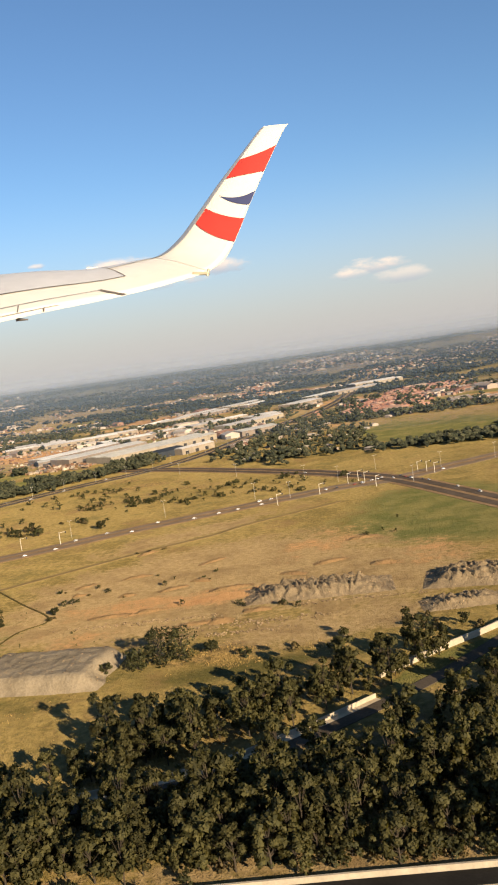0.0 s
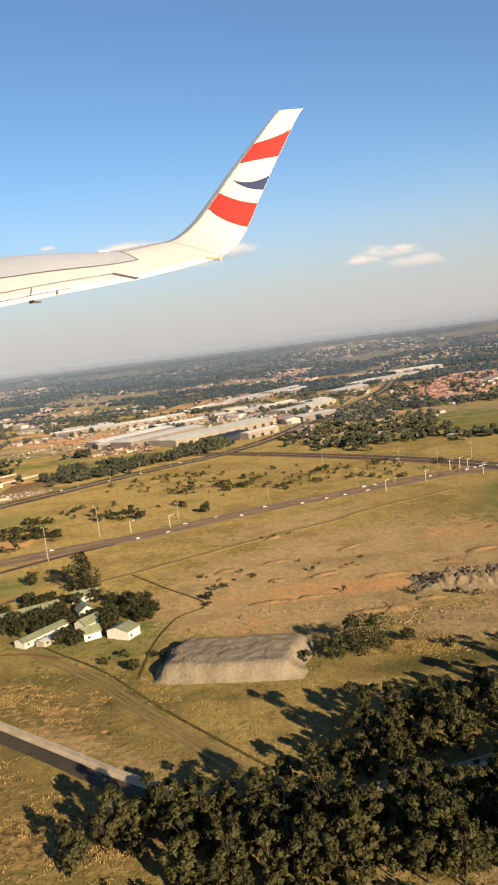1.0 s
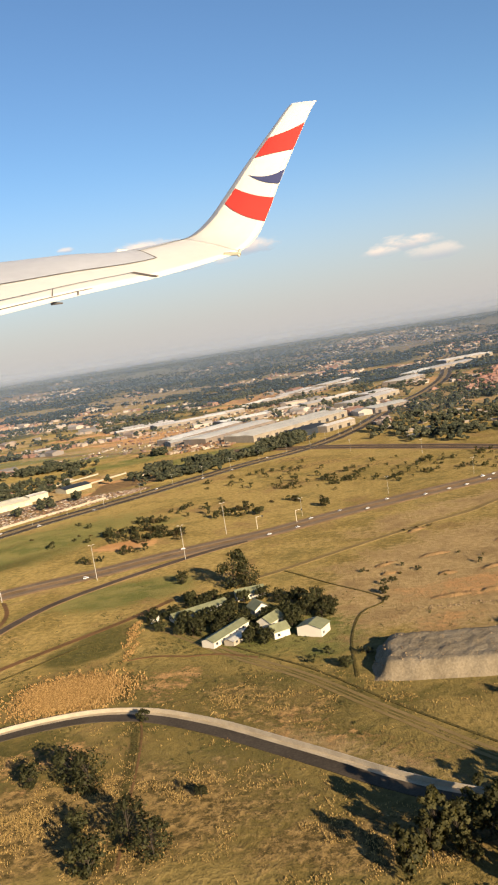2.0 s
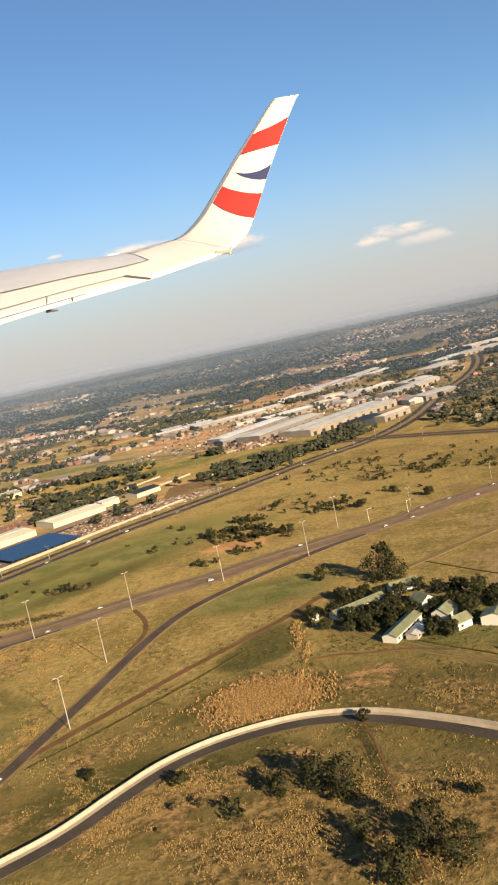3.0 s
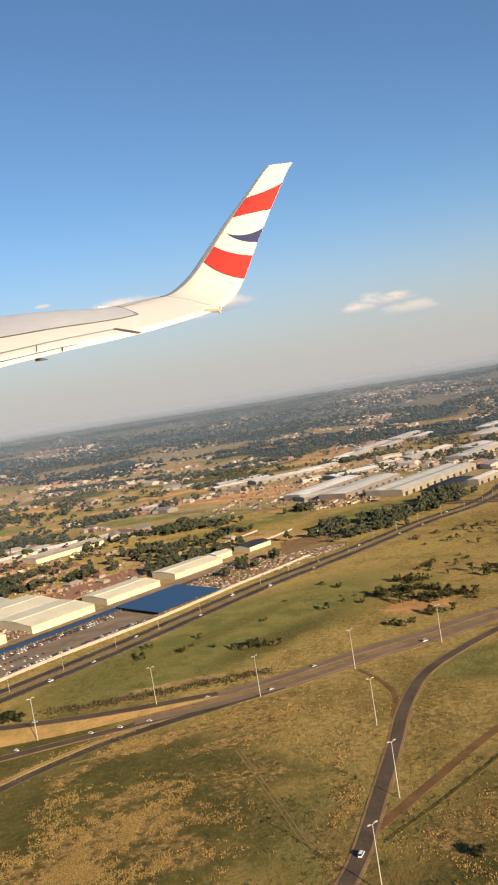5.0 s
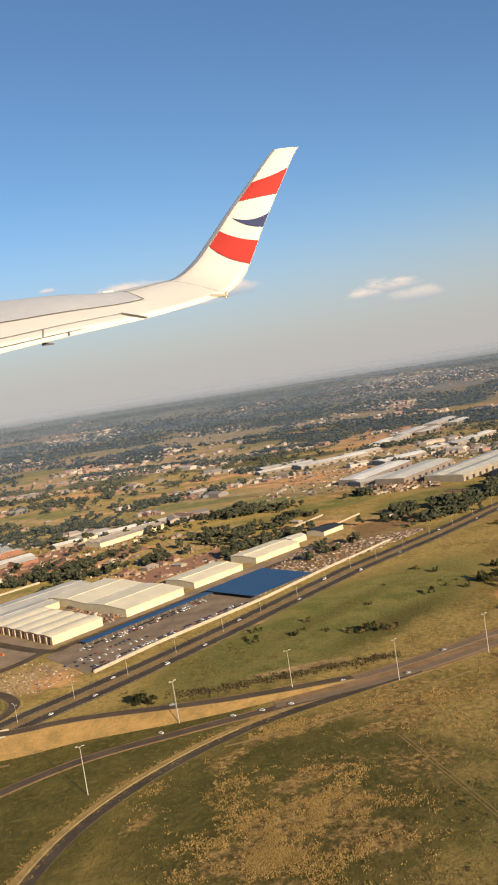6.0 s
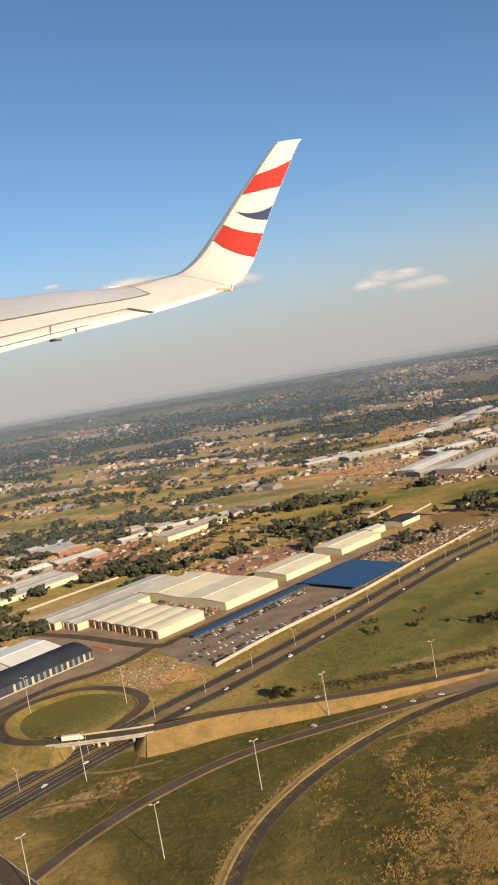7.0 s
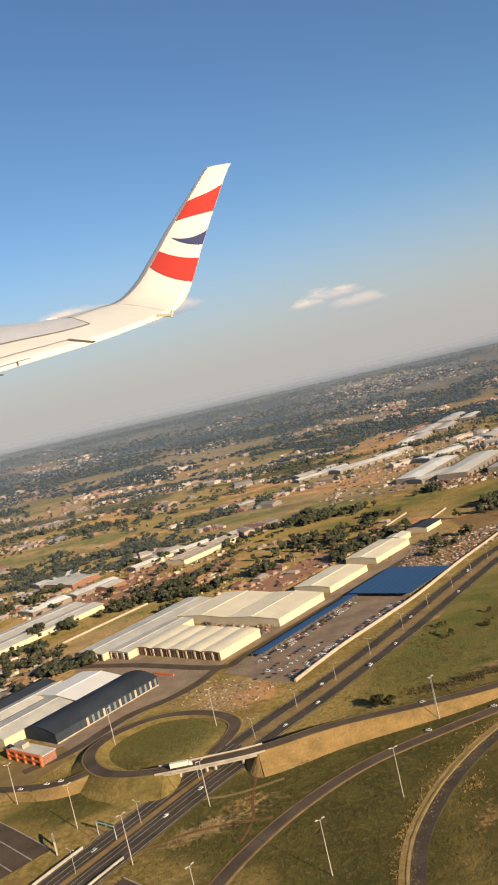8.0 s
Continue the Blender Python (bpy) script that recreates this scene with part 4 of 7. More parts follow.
# ---- evening haze over the far plain, imitated by added tinted sheets one behind another ----
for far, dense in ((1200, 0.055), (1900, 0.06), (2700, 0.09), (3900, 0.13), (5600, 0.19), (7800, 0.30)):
    HAZE = bpy.data.materials.new("haze_sheet")
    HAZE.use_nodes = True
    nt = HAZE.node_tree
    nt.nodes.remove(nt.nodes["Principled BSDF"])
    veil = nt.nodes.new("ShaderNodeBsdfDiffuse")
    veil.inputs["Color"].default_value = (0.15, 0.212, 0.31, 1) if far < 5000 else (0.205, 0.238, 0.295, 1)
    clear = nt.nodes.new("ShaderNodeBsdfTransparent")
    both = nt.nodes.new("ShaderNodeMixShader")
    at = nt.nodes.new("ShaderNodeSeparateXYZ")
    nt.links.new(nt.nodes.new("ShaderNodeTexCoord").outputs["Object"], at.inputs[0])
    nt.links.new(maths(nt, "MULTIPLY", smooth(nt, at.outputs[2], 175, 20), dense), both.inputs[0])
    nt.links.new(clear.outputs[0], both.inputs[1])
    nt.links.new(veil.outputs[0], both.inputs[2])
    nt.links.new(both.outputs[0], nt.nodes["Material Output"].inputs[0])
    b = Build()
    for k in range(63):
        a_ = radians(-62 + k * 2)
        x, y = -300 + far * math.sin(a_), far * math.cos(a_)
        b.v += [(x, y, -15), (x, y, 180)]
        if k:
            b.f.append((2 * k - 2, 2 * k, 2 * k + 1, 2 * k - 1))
    tagged(b.make("backdrop", HAZE), "part-transparent tinted sheet standing in for haze over the far plain", "haze", kind="structure")

# ---- the clouds, painted on a far glowing backdrop ----
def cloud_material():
    m = bpy.data.materials.new("painted_cloud_glow")
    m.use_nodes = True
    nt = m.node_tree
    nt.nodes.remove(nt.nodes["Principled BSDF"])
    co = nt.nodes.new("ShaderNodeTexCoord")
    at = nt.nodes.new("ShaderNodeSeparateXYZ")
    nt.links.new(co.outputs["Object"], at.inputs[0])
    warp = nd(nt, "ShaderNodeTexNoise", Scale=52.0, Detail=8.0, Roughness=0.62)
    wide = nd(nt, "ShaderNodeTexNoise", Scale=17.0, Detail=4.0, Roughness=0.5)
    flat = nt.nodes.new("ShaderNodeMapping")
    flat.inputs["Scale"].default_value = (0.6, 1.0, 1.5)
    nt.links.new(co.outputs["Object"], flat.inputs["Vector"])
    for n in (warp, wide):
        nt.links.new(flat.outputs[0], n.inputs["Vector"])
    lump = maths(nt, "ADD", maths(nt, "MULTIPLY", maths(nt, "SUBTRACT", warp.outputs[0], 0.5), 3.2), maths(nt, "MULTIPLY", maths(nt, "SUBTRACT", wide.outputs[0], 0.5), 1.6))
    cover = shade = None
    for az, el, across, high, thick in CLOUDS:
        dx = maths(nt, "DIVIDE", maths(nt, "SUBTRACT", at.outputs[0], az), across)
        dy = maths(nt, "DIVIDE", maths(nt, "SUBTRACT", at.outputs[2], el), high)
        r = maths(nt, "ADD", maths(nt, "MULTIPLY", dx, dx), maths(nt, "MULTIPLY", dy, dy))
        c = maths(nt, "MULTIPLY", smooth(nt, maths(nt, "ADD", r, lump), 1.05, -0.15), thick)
        # Sunlit tops and grey undersides are painted into the glow.
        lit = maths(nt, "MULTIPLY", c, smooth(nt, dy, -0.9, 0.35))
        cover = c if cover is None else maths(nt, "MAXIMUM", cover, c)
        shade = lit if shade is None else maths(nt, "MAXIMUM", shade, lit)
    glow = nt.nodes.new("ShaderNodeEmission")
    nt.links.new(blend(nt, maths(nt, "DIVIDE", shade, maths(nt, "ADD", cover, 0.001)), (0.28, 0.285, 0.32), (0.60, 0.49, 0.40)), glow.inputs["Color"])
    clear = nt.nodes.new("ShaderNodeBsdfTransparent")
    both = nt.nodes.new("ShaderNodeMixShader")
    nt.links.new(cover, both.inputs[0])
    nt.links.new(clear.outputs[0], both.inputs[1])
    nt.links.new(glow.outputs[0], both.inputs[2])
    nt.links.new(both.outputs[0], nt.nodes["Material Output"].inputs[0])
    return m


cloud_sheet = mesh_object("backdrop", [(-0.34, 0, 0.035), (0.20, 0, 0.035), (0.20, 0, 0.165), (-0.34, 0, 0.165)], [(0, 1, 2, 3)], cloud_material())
tagged(cloud_sheet, "flat glowing sheet painted with small cream clouds", "clouds", kind="structure")
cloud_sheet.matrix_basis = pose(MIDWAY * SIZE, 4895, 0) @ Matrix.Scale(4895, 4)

# ---- the airliner's wing ----
# Sections from inboard to the tip of the winglet, in metres at guessed depths to fit the camera's view: leading edge,
# trailing edge, thickness, upper side's direction.
WING = [
    ((-8.04, 0.97, -10.25), (-4.97, -0.04, -7.2), 0.34, (0.08, 0.96, 0.26)),
    ((-5.66, 1.53, -11.16), (-3.83, 0.56, -8.45), 0.3, (0.08, 0.96, 0.26)),
    ((-3.46, 2.05, -12.0), (-2.77, 1.1, -9.6), 0.25, (0.08, 0.96, 0.26)),
    ((-2.73, 2.22, -12.28), (-2.15, 1.41, -10.27), 0.22, (0.08, 0.96, 0.26)),
    ((-2.14, 2.32, -12.5), (-1.3, 1.82, -11.2), 0.18, (0.08, 0.96, 0.26)),
    ((-1.52, 2.57, -12.95), (-0.5, 2.25, -12.0), 0.16, (0.02, 0.9, 0.43)),
    ((-1.15, 2.72, -13.1), (-0.22, 2.48, -12.4), 0.14, (-0.18, 0.62, 0.76)),
    ((-0.86, 3.02, -13.2), (-0.06, 2.74, -12.7), 0.12, (-0.28, 0.3, 0.91)),
    ((-0.6, 3.45, -13.3), (0.07, 3.12, -12.9), 0.1, (-0.28, 0.18, 0.94)),
    ((-0.31, 3.95, -13.4), (0.22, 3.62, -13.1), 0.09, (-0.28, 0.18, 0.94)),
    ((0.04, 4.5, -13.5), (0.44, 4.26, -13.3), 0.08, (-0.28, 0.18, 0.94)),
    ((0.26, 4.86, -13.6), (0.66, 4.86, -13.5), 0.06, (-0.28, 0.18, 0.94)),
    ((0.35, 4.985, -13.65), (0.75, 5.035, -13.6), 0.03, (-0.28, 0.18, 0.94)),
]
WING_SCALE = 355.0  # enlarged and held far out to fit the camera's view, so that it keeps its place in the sky along the whole flight
# Posed from one camera position and turned to fit its view.
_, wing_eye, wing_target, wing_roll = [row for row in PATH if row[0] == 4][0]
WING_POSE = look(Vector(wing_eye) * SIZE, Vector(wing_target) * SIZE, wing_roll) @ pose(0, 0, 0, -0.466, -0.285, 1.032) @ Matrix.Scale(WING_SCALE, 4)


def lerp_rows(rows, t):
    """The wing's section at t (counted in sections), smoothly between the rows."""
    i = min(len(rows) - 2, max(0, int(t)))
    k = t - i
    flat = [np.array([*r[0], *r[1], r[2], *r[3]]) for r in (rows[max(0, i - 1)], rows[i], rows[i + 1], rows[min(len(rows) - 1, i + 2)])]
    a, b, c, d = flat
    v = 0.5 * (2 * b + (c - a) * k + (2 * a - 5 * b + 4 * c - d) * k * k + (3 * b - a - 3 * c + d) * k ** 3)
    return Vector(v[0:3]), Vector(v[3:6]), float(v[6]), Vector(v[7:10]).normalized()


def wing_point(t, c, lift=0.0, under=False):
    le, te, th, n = lerp_rows(WING, t)
    prof = th * (1.48 * math.sqrt(max(c, 0)) - 0.63 * c - 1.76 * c * c + 1.42 * c ** 3 - 0.50 * c ** 4) * 1.9
    return le.lerp(te, c) + n * ((-0.45 * prof if under else 0.55 * prof) + lift)


def wing_patch(name, mat, t0, t1, low, high, parent, lift=0.012, label="", n=14, m=14):
    """A painted or fitted panel on the upper side: from chord low(t) to high(t)."""
    b = Build()
    for j in range(m + 1):
        t = t0 + (t1 - t0) * j / m
        for i in range(n + 1):
            c = low(t) + (high(t) - low(t)) * i / n
            b.v.append(tuple(wing_point(t, c, lift)))
            if i and j:
                k = j * (n + 1) + i
                b.f.append((k - n - 2, k - n - 1, k, k - 1))
    return b.make(name, mat, parent, label, flat=False)


def livery(name, mat, lower, upper, parent, label=""):
    """A band of paint on the winglet between two wavy lines, each given as (chord, section) knots."""
    b = Build()
    n, m = 24, 8
    c0 = lower[0][0]
    for i in range(n + 1):
        c = c0 + (1.0 - c0) * i / n
        lo, hi = (float(np.polyval(np.polyfit([k[0] for k in q], [k[1] for k in q], 2), c)) for q in (lower, upper))
        for j in range(m + 1):
            b.v.append(tuple(wing_point(lo + (max(hi, lo + 0.01) - lo) * j / m, c, 0.012)))
            if i and j:
                k = i * (m + 1) + j
                b.f.append((k - m - 2, k - 1, k, k - m - 1))
    return b.make(name, mat, parent, label, flat=False)


WING_WHITE = material("warm_white_gloss_paint", (0.64, 0.60, 0.52), 0.35, scale=0.6, spread=0.06, spec=0.5)
WING_GREY = material("wing_grey_paint", (0.47, 0.465, 0.46), 0.45, scale=0.5, spread=0.10, spec=0.5)
WING_METAL = material("bare_metal_leading_edge", (0.50, 0.50, 0.50), 0.4, metal=0.6, scale=0.5, spread=0.1)
RED_PAINT = material("red_gloss_paint", (0.46, 0.045, 0.03), 0.3, scale=0.8, spread=0.08, spec=0.5)
BLUE_PAINT = material("navy_gloss_paint", (0.055, 0.06, 0.125), 0.3, scale=0.8, spread=0.1, spec=0.5)
SEAM_AND_SHADE = material("dark_seam_and_shade", (0.12, 0.10, 0.085), 0.8)

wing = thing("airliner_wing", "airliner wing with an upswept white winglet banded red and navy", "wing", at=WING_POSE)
def wing_skin(name, t0, t1, rows_n, label=""):
    half = 12
    b = Build()
    for j in range(rows_n + 1):
        t = t0 + (t1 - t0) * j / rows_n
        ring = [wing_point(t, (k / half) ** 1.6) for k in range(half + 1)] + [wing_point(t, (k / half) ** 1.6, 0, True) for k in range(half - 1, 0, -1)]
        n = len(b.v)
        b.v += [tuple(p) for p in ring]
        if j:
            for k in range(len(ring)):
                i = (k + 1) % len(ring)
                b.f.append((n - len(ring) + k, n - len(ring) + i, n + i, n + k))
    b.f.append(tuple(range(len(ring))))
    b.f.append(tuple(len(b.v) - 1 - k for k in range(len(ring))))
    return b.make(name, WING_WHITE, wing, label, flat=False)


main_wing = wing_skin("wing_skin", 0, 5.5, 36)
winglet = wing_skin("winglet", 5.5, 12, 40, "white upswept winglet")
wing_patch("leading_edge_panel", WING_GREY, 0.0, 4.25, lambda t: 0.004, lambda t: 0.60 - 0.005 * t, main_wing, 0.008, "grey leading edge panel", m=30)
wing_patch("leading_edge_panel", WING_GREY, 4.27, 5.45, lambda t: 0.004, lambda t: 0.24 - 0.10 * (t - 4.27), main_wing, 0.008, "grey leading edge panel")
wing_patch("leading_edge", WING_METAL, 5.5, 11.6, lambda t: 0.0, lambda t: 0.11 + 0.02 * (t - 5.5) / 6, winglet, 0.008, "bare metal leading edge", m=40)
wing_patch("seam", SEAM_AND_SHADE, 0.0, 4.27, lambda t: 0.60 - 0.005 * t, lambda t: 0.608 - 0.005 * t, main_wing, 0.012, n=1, m=30)
wing_patch("seam", SEAM_AND_SHADE, 4.25, 4.27, lambda t: 0.2, lambda t: 0.58, main_wing, 0.012, n=8, m=1)
for t0, t1, c0, c1 in ((0.0, 3.75, 0.85, 0.80), (0.0, 3.2, 0.93, 0.94)):
    wing_patch("seam", SEAM_AND_SHADE, t0, t1, lambda t: c0 + (c1 - c0) * (t - t0) / (t1 - t0), lambda t: c0 + (c1 - c0) * (t - t0) / (t1 - t0) + 0.007, main_wing, 0.012, n=1, m=24)
for t0, c0, c1 in ((2.6, 0.83, 0.93), (1.6, 0.84, 0.93), (3.0, 0.94, 1.0), (0.8, 0.85, 0.93)):
    wing_patch("gap", SEAM_AND_SHADE, t0, t0 + 0.02, lambda t: c0, lambda t: c1, main_wing, 0.014, n=6, m=1)
b = Build()
for k in range(9):
    t, cc = 3.72 + 0.23 * k / 8, 0.80 + 0.2 * k / 8
    b.v += [tuple(wing_point(t, cc, 0.014)), tuple(wing_point(t + 0.05, cc - 0.005, 0.014))]
    if k:
        b.f.append((2 * k - 2, 2 * k - 1, 2 * k + 1, 2 * k))
b.make("flap_end_gap", SEAM_AND_SHADE, main_wing)
livery("paint_band", RED_PAINT, ((0.13, 7.70), (0.34, 7.55), (0.62, 7.53), (1, 7.6)), ((0.13, 8.25), (0.4, 8.25), (1, 8.5)), winglet, "red paint band")
livery("paint_band", RED_PAINT, ((0.13, 9.22), (0.56, 9.55), (1, 9.85)), ((0.13, 9.79), (0.44, 10.05), (0.7, 10.33), (1, 10.55)), winglet, "red paint band")
livery("paint_swoosh", BLUE_PAINT, ((0.24, 8.75), (0.56, 8.75), (1, 8.95)), ((0.26, 8.75), (0.58, 8.9), (0.86, 9.15), (1, 9.35)), winglet, "navy paint swoosh")
b = Build()
p = wing_point(5.25, 1.0)
b.tube(p + Vector((-0.14, -0.01, 0.02)), p + Vector((0.10, 0.01, 0.02)), 0.028, 0.022, 8)
b.tube(p + Vector((0.07, -0.03, 0.02)), p + Vector((0.085, 0.07, 0.02)), 0.022, 0.018, 6)
b.make("tail_light", material("amber_light_housing", (0.40, 0.35, 0.24), 0.4), wing)
b = Build()
p = wing_point(4.15, 0.02)
b.tube(p + Vector((-0.07, 0.0, 0)), p + Vector((0.08, 0.02, 0)), 0.035, 0.03, 10)
b.make("wing_light", WING_WHITE, wing)
# Shade under the wing is put into the fairing's dark colour.
for t in (2.7,):
    p = wing_point(t, 0.97, 0, True)
    Build().tube(p + Vector((-0.07, -0.04, 0.012)), p + Vector((0.07, -0.03, 0.0)), 0.022, 0.008, 8).make("flap_fairing", SEAM_AND_SHADE, main_wing)

# ---- trees ----
def make_tree(name, label, height, spread, leaf, seed, clumps=16, sprays=42, size=0.6, base=0.25, trunk=0.22, group="trees", lean=0.0):
    """Trunk with limbs and a crown of leaf sprays in uneven clumps with gaps between."""
    rng = random.Random(seed)
    th = thing(name, label, "shrub" if "shrub" in name else "tree", group)
    t, crown = Build(), Build()
    top = Vector((lean * height, 0, height * 0.72))
    t.tube((0, 0, -0.3), top * 0.5, trunk, trunk * 0.65, 7)
    t.tube(top * 0.5, top, trunk * 0.65, trunk * 0.25, 6)
    for k in range(clumps):
        h = rng.uniform(base, 1.0) * height
        w = spread * math.sqrt(max(0.05, 1 - ((h / height - 0.55) / 0.62) ** 2)) * rng.uniform(0.35, 1.0)
        a = rng.uniform(0, 6.3)
        c = Vector((math.cos(a) * w + lean * h, math.sin(a) * w, h))
        r = rng.uniform(0.22, 0.42) * spread
        c.z = max(r * 0.6, min(height - r * 0.6, c.z))
        t.tube(Vector((lean * h * 0.6, 0, h * 0.55)), c, trunk * 0.35, trunk * 0.1, 4)
        for _ in range(sprays):
            d = Vector((rng.gauss(0, 1), rng.gauss(0, 1), rng.gauss(0, 0.8))).normalized() * r * rng.uniform(0.45, 1.05)
            out = d.normalized() * 0.75 + (c + d - Vector((lean * h, 0, height * 0.5))).normalized() * 0.4 + Vector((0, 0, 0.15))
            crown.leaf(c + d, size, rng, out.normalized())
    t.make("trunk", BARK, th)
    crown.make("crown", leaf, th)
    return th


GUMS = [make_tree("gum_tree", "tall gum tree with olive leaves in loose clumps", h, s, LEAF, 11 + k, 21, 66, 0.47, 0.22, 0.2, "wood of gum trees", ln)
        for k, (h, s, ln) in enumerate(((12, 3.4, 0.03), (10, 3.0, -0.04), (14, 3.6, 0.0), (9, 3.6, 0.05), (11, 2.8, 0.02)))]
ROUNDS = [make_tree("tree", "broad dark green tree with a dense rounded crown", h, s, LEAF_DARK, 31 + k, 22, 54, 0.48, 0.15, 0.3, "farm trees")
          for k, (h, s) in enumerate(((12, 6.5), (9, 5.0), (7, 4.2)))]
SHRUBS = [make_tree("shrub", "low dark bush in the grass", h, s, LEAF_DARK if k < 2 else LEAF_DRY, 51 + k, 7, 24, 0.40, 0.1, 0.1, "bushes in the veld")
          for k, (h, s) in enumerate(((2.8, 2.6), (3.6, 2.2), (1.8, 2.4)))]
placed = {}


def plant(kinds, x, y, scale=1.0, rng=random):
    """Sets a copy of one kind of tree at x, y; the first of each kind is moved there itself."""
    th = rng.choice(kinds)
    m = pose(x, y, gz(x, y), 0, 0, rng.uniform(0, 360)) @ Matrix.Diagonal((scale * rng.uniform(0.9, 1.1), scale * rng.uniform(0.9, 1.1), scale * rng.uniform(0.85, 1.15), 1))
    if th.name not in placed:
        placed[th.name] = True
        th.matrix_basis = m
        return th
    ob = copy_thing(th, pose(0, 0, 0))
    ob.matrix_basis = m
    return ob


rng = random.Random(5)
road_xy = [(p.x, p.y) for p in wl[::2]]


def clear_of_road(x, y, d=8):
    return all((x - a) ** 2 + (y + 3 - b) ** 2 > d * d for a, b in road_xy)


def wall_view(x, y):
    """The cleared strip on the near side of the wall, wider towards +x."""
    near = min(road_xy, key=lambda p: abs(p[0] - x) + 0.2 * abs(p[1] - y))
    return x > -50 and 0 < near[1] - y < 13 + 16 * smoothstep(-30, 20, x) * (0.6 + 0.8 * (noise.noise(Vector((x * 0.06, y * 0.03, 2))) > -0.15))


WOOD_EDGE = [(-115, 226), (-100, 236), (-84, 253), (-68, 264), (-52, 285), (-30, 286), (-16, 284), (0, 300), (23, 320), (48, 325), (110, 372)]


def in_wood(x, y):
    """On the near side of the wood's far edge."""
    for (a, p), (b, q) in zip(WOOD_EDGE, WOOD_EDGE[1:]):
        if a <= x < b:
            return y < p + (q - p) * (x - a) / (b - a) - 1 + 3 * noise.noise(Vector((x * 0.1, 0, 8)))
    return y < 222


# the wood along the walled road
WOOD = [(-52, 294, 30, 12, 40), (-28, 270, 50, 22, 62), (-82, 242, 14, 10, 16), (-64, 256, 16, 14, 22), (0, 228, 64, 34, 170), (-68, 208, 62, 16, 120), (36, 290, 30, 24, 46), (66, 250, 40, 44, 80), (-135, 204, 26, 8, 14), (76, 380, 30, 14, 12), (0, 198, 70, 9, 80), (-60, 195, 60, 6, 40), (10, 188, 80, 3, 55), (-75, 187, 50, 3, 30)]
wood = []
for cx, cy, rx, ry, n in WOOD:
    for _ in range(n):
        x, y = cx + rng.uniform(-1, 1) * rx, cy + rng.uniform(-1, 1) * ry
        if in_wood(x, y) and clear_of_road(x, y, 6) and not wall_view(x, y) and all((x - p[0]) ** 2 + (y - p[1]) ** 2 > 21 for p in wood):
            wood.append((x, y))
wood.sort(key=lambda p: p[1])
for x, y in wood[:285]:
    plant(GUMS, x, y, rng.uniform(0.7, 1.5), rng)


def joined_trees(name, label, kinds, spots, scale_range, category="trees"):
    """The rest of a wood as one mesh of trunks and crowns."""
    me = bpy.data.meshes.new(name)
    verts, faces, slots, normals = [], [], [], []
    for x, y in spots:
        th = rng.choice(kinds)
        s = rng.uniform(*scale_range)
        m = np.array(pose(x, y, gz(x, y), 0, 0, rng.uniform(0, 360)) @ Matrix.Scale(s, 4))
        for slot, o in enumerate(th.children):
            n = len(verts)
            co = np.array([(*v.co, 1.0) for v in o.data.vertices]) @ m.T
            verts += [tuple(v) for v in co[:, :3]]
            own = crown_normals.get(o.data.name) or [tuple(v.normal) for v in o.data.vertices]
            normals += [tuple(v) for v in np.array(own) @ m[:3, :3].T / s]
            faces += [tuple(n + k for k in f.vertices) for f in o.data.polygons]
            slots += [slot] * len(o.data.polygons)
    me.from_pydata(verts, [], faces)
    for o in kinds[0].children:
        me.materials.append(o.data.materials[0])
    me.polygons.foreach_set("material_index", slots)
    me.polygons.foreach_set("use_smooth", [True] * len(faces))
    me.update()
    me.normals_split_custom_set_from_vertices(normals)
    return tagged(new(name, me), label, category, kind="stuff")


joined_trees("gum_wood", "dense wood of gum trees beyond the walled road", GUMS[:3], wood[285:], (0.85, 1.45))
# single trees: x, y, scale
for x, y, k, sc in ((-80, 331, 0, 1.15), (-71, 334, 0, 0.95), (-88, 327, 1, 0.9), (-101, 325, 2, 0.6), (-60, 340, 2, 0.7), (-233, 459, 0, 1.45), (-224, 456, 0, 1.1), (-266, 477, 1, 0.75), (-272, 254, 1, 0.8), (-259, 256, 0, 1.05),
                    (-251, 249, 0, 0.9), (-247, 226, 1, 0.65), (-229, 217, 0, 1.0), (-221, 211, 0, 0.9), (-237, 205, 1, 1.1), (-245, 296, 2, 0.55), (-213, 240, 2, 0.45), (-308, 268, 2, 0.7), (-344, 280, 2, 0.55), (-170, 329, 2, 0.6), (-152, 418, 2, 0.5), (-577, 463, 2, 0.9), (-570, 462, 2, 0.7), (-240, 650, 2, 0.9), (-189, 652, 2, 0.9), (-229, 399, 2, 0.75), (-216, 392, 2, 0.7), (-203, 396, 2, 0.8), (-238, 405, 2, 0.8)):
    plant([ROUNDS[k]], x, y, sc, rng)
for cx, cy, rx, ry, n in ((-243, 398, 14, 8, 16), (-262, 414, 9, 8, 9), (-228, 404, 14, 8, 12), (-192, 405, 12, 8, 14), (-183, 398, 7, 6, 6), (-236, 430, 14, 6, 9), (-205, 425, 12, 6, 7), (-207, 366, 4, 3, 3), (-214, 398, 8, 5, 6), (-212, 378, 3, 2, 2), (-237, 386, 6, 4, 4), (-195, 384, 3, 4, 3), (-252, 436, 8, 5, 5)):
    for _ in range(n):
        plant(ROUNDS[1:], cx + rng.gauss(0, 0.6) * rx, cy + rng.gauss(0, 0.6) * ry, rng.uniform(0.45, 0.85), rng)
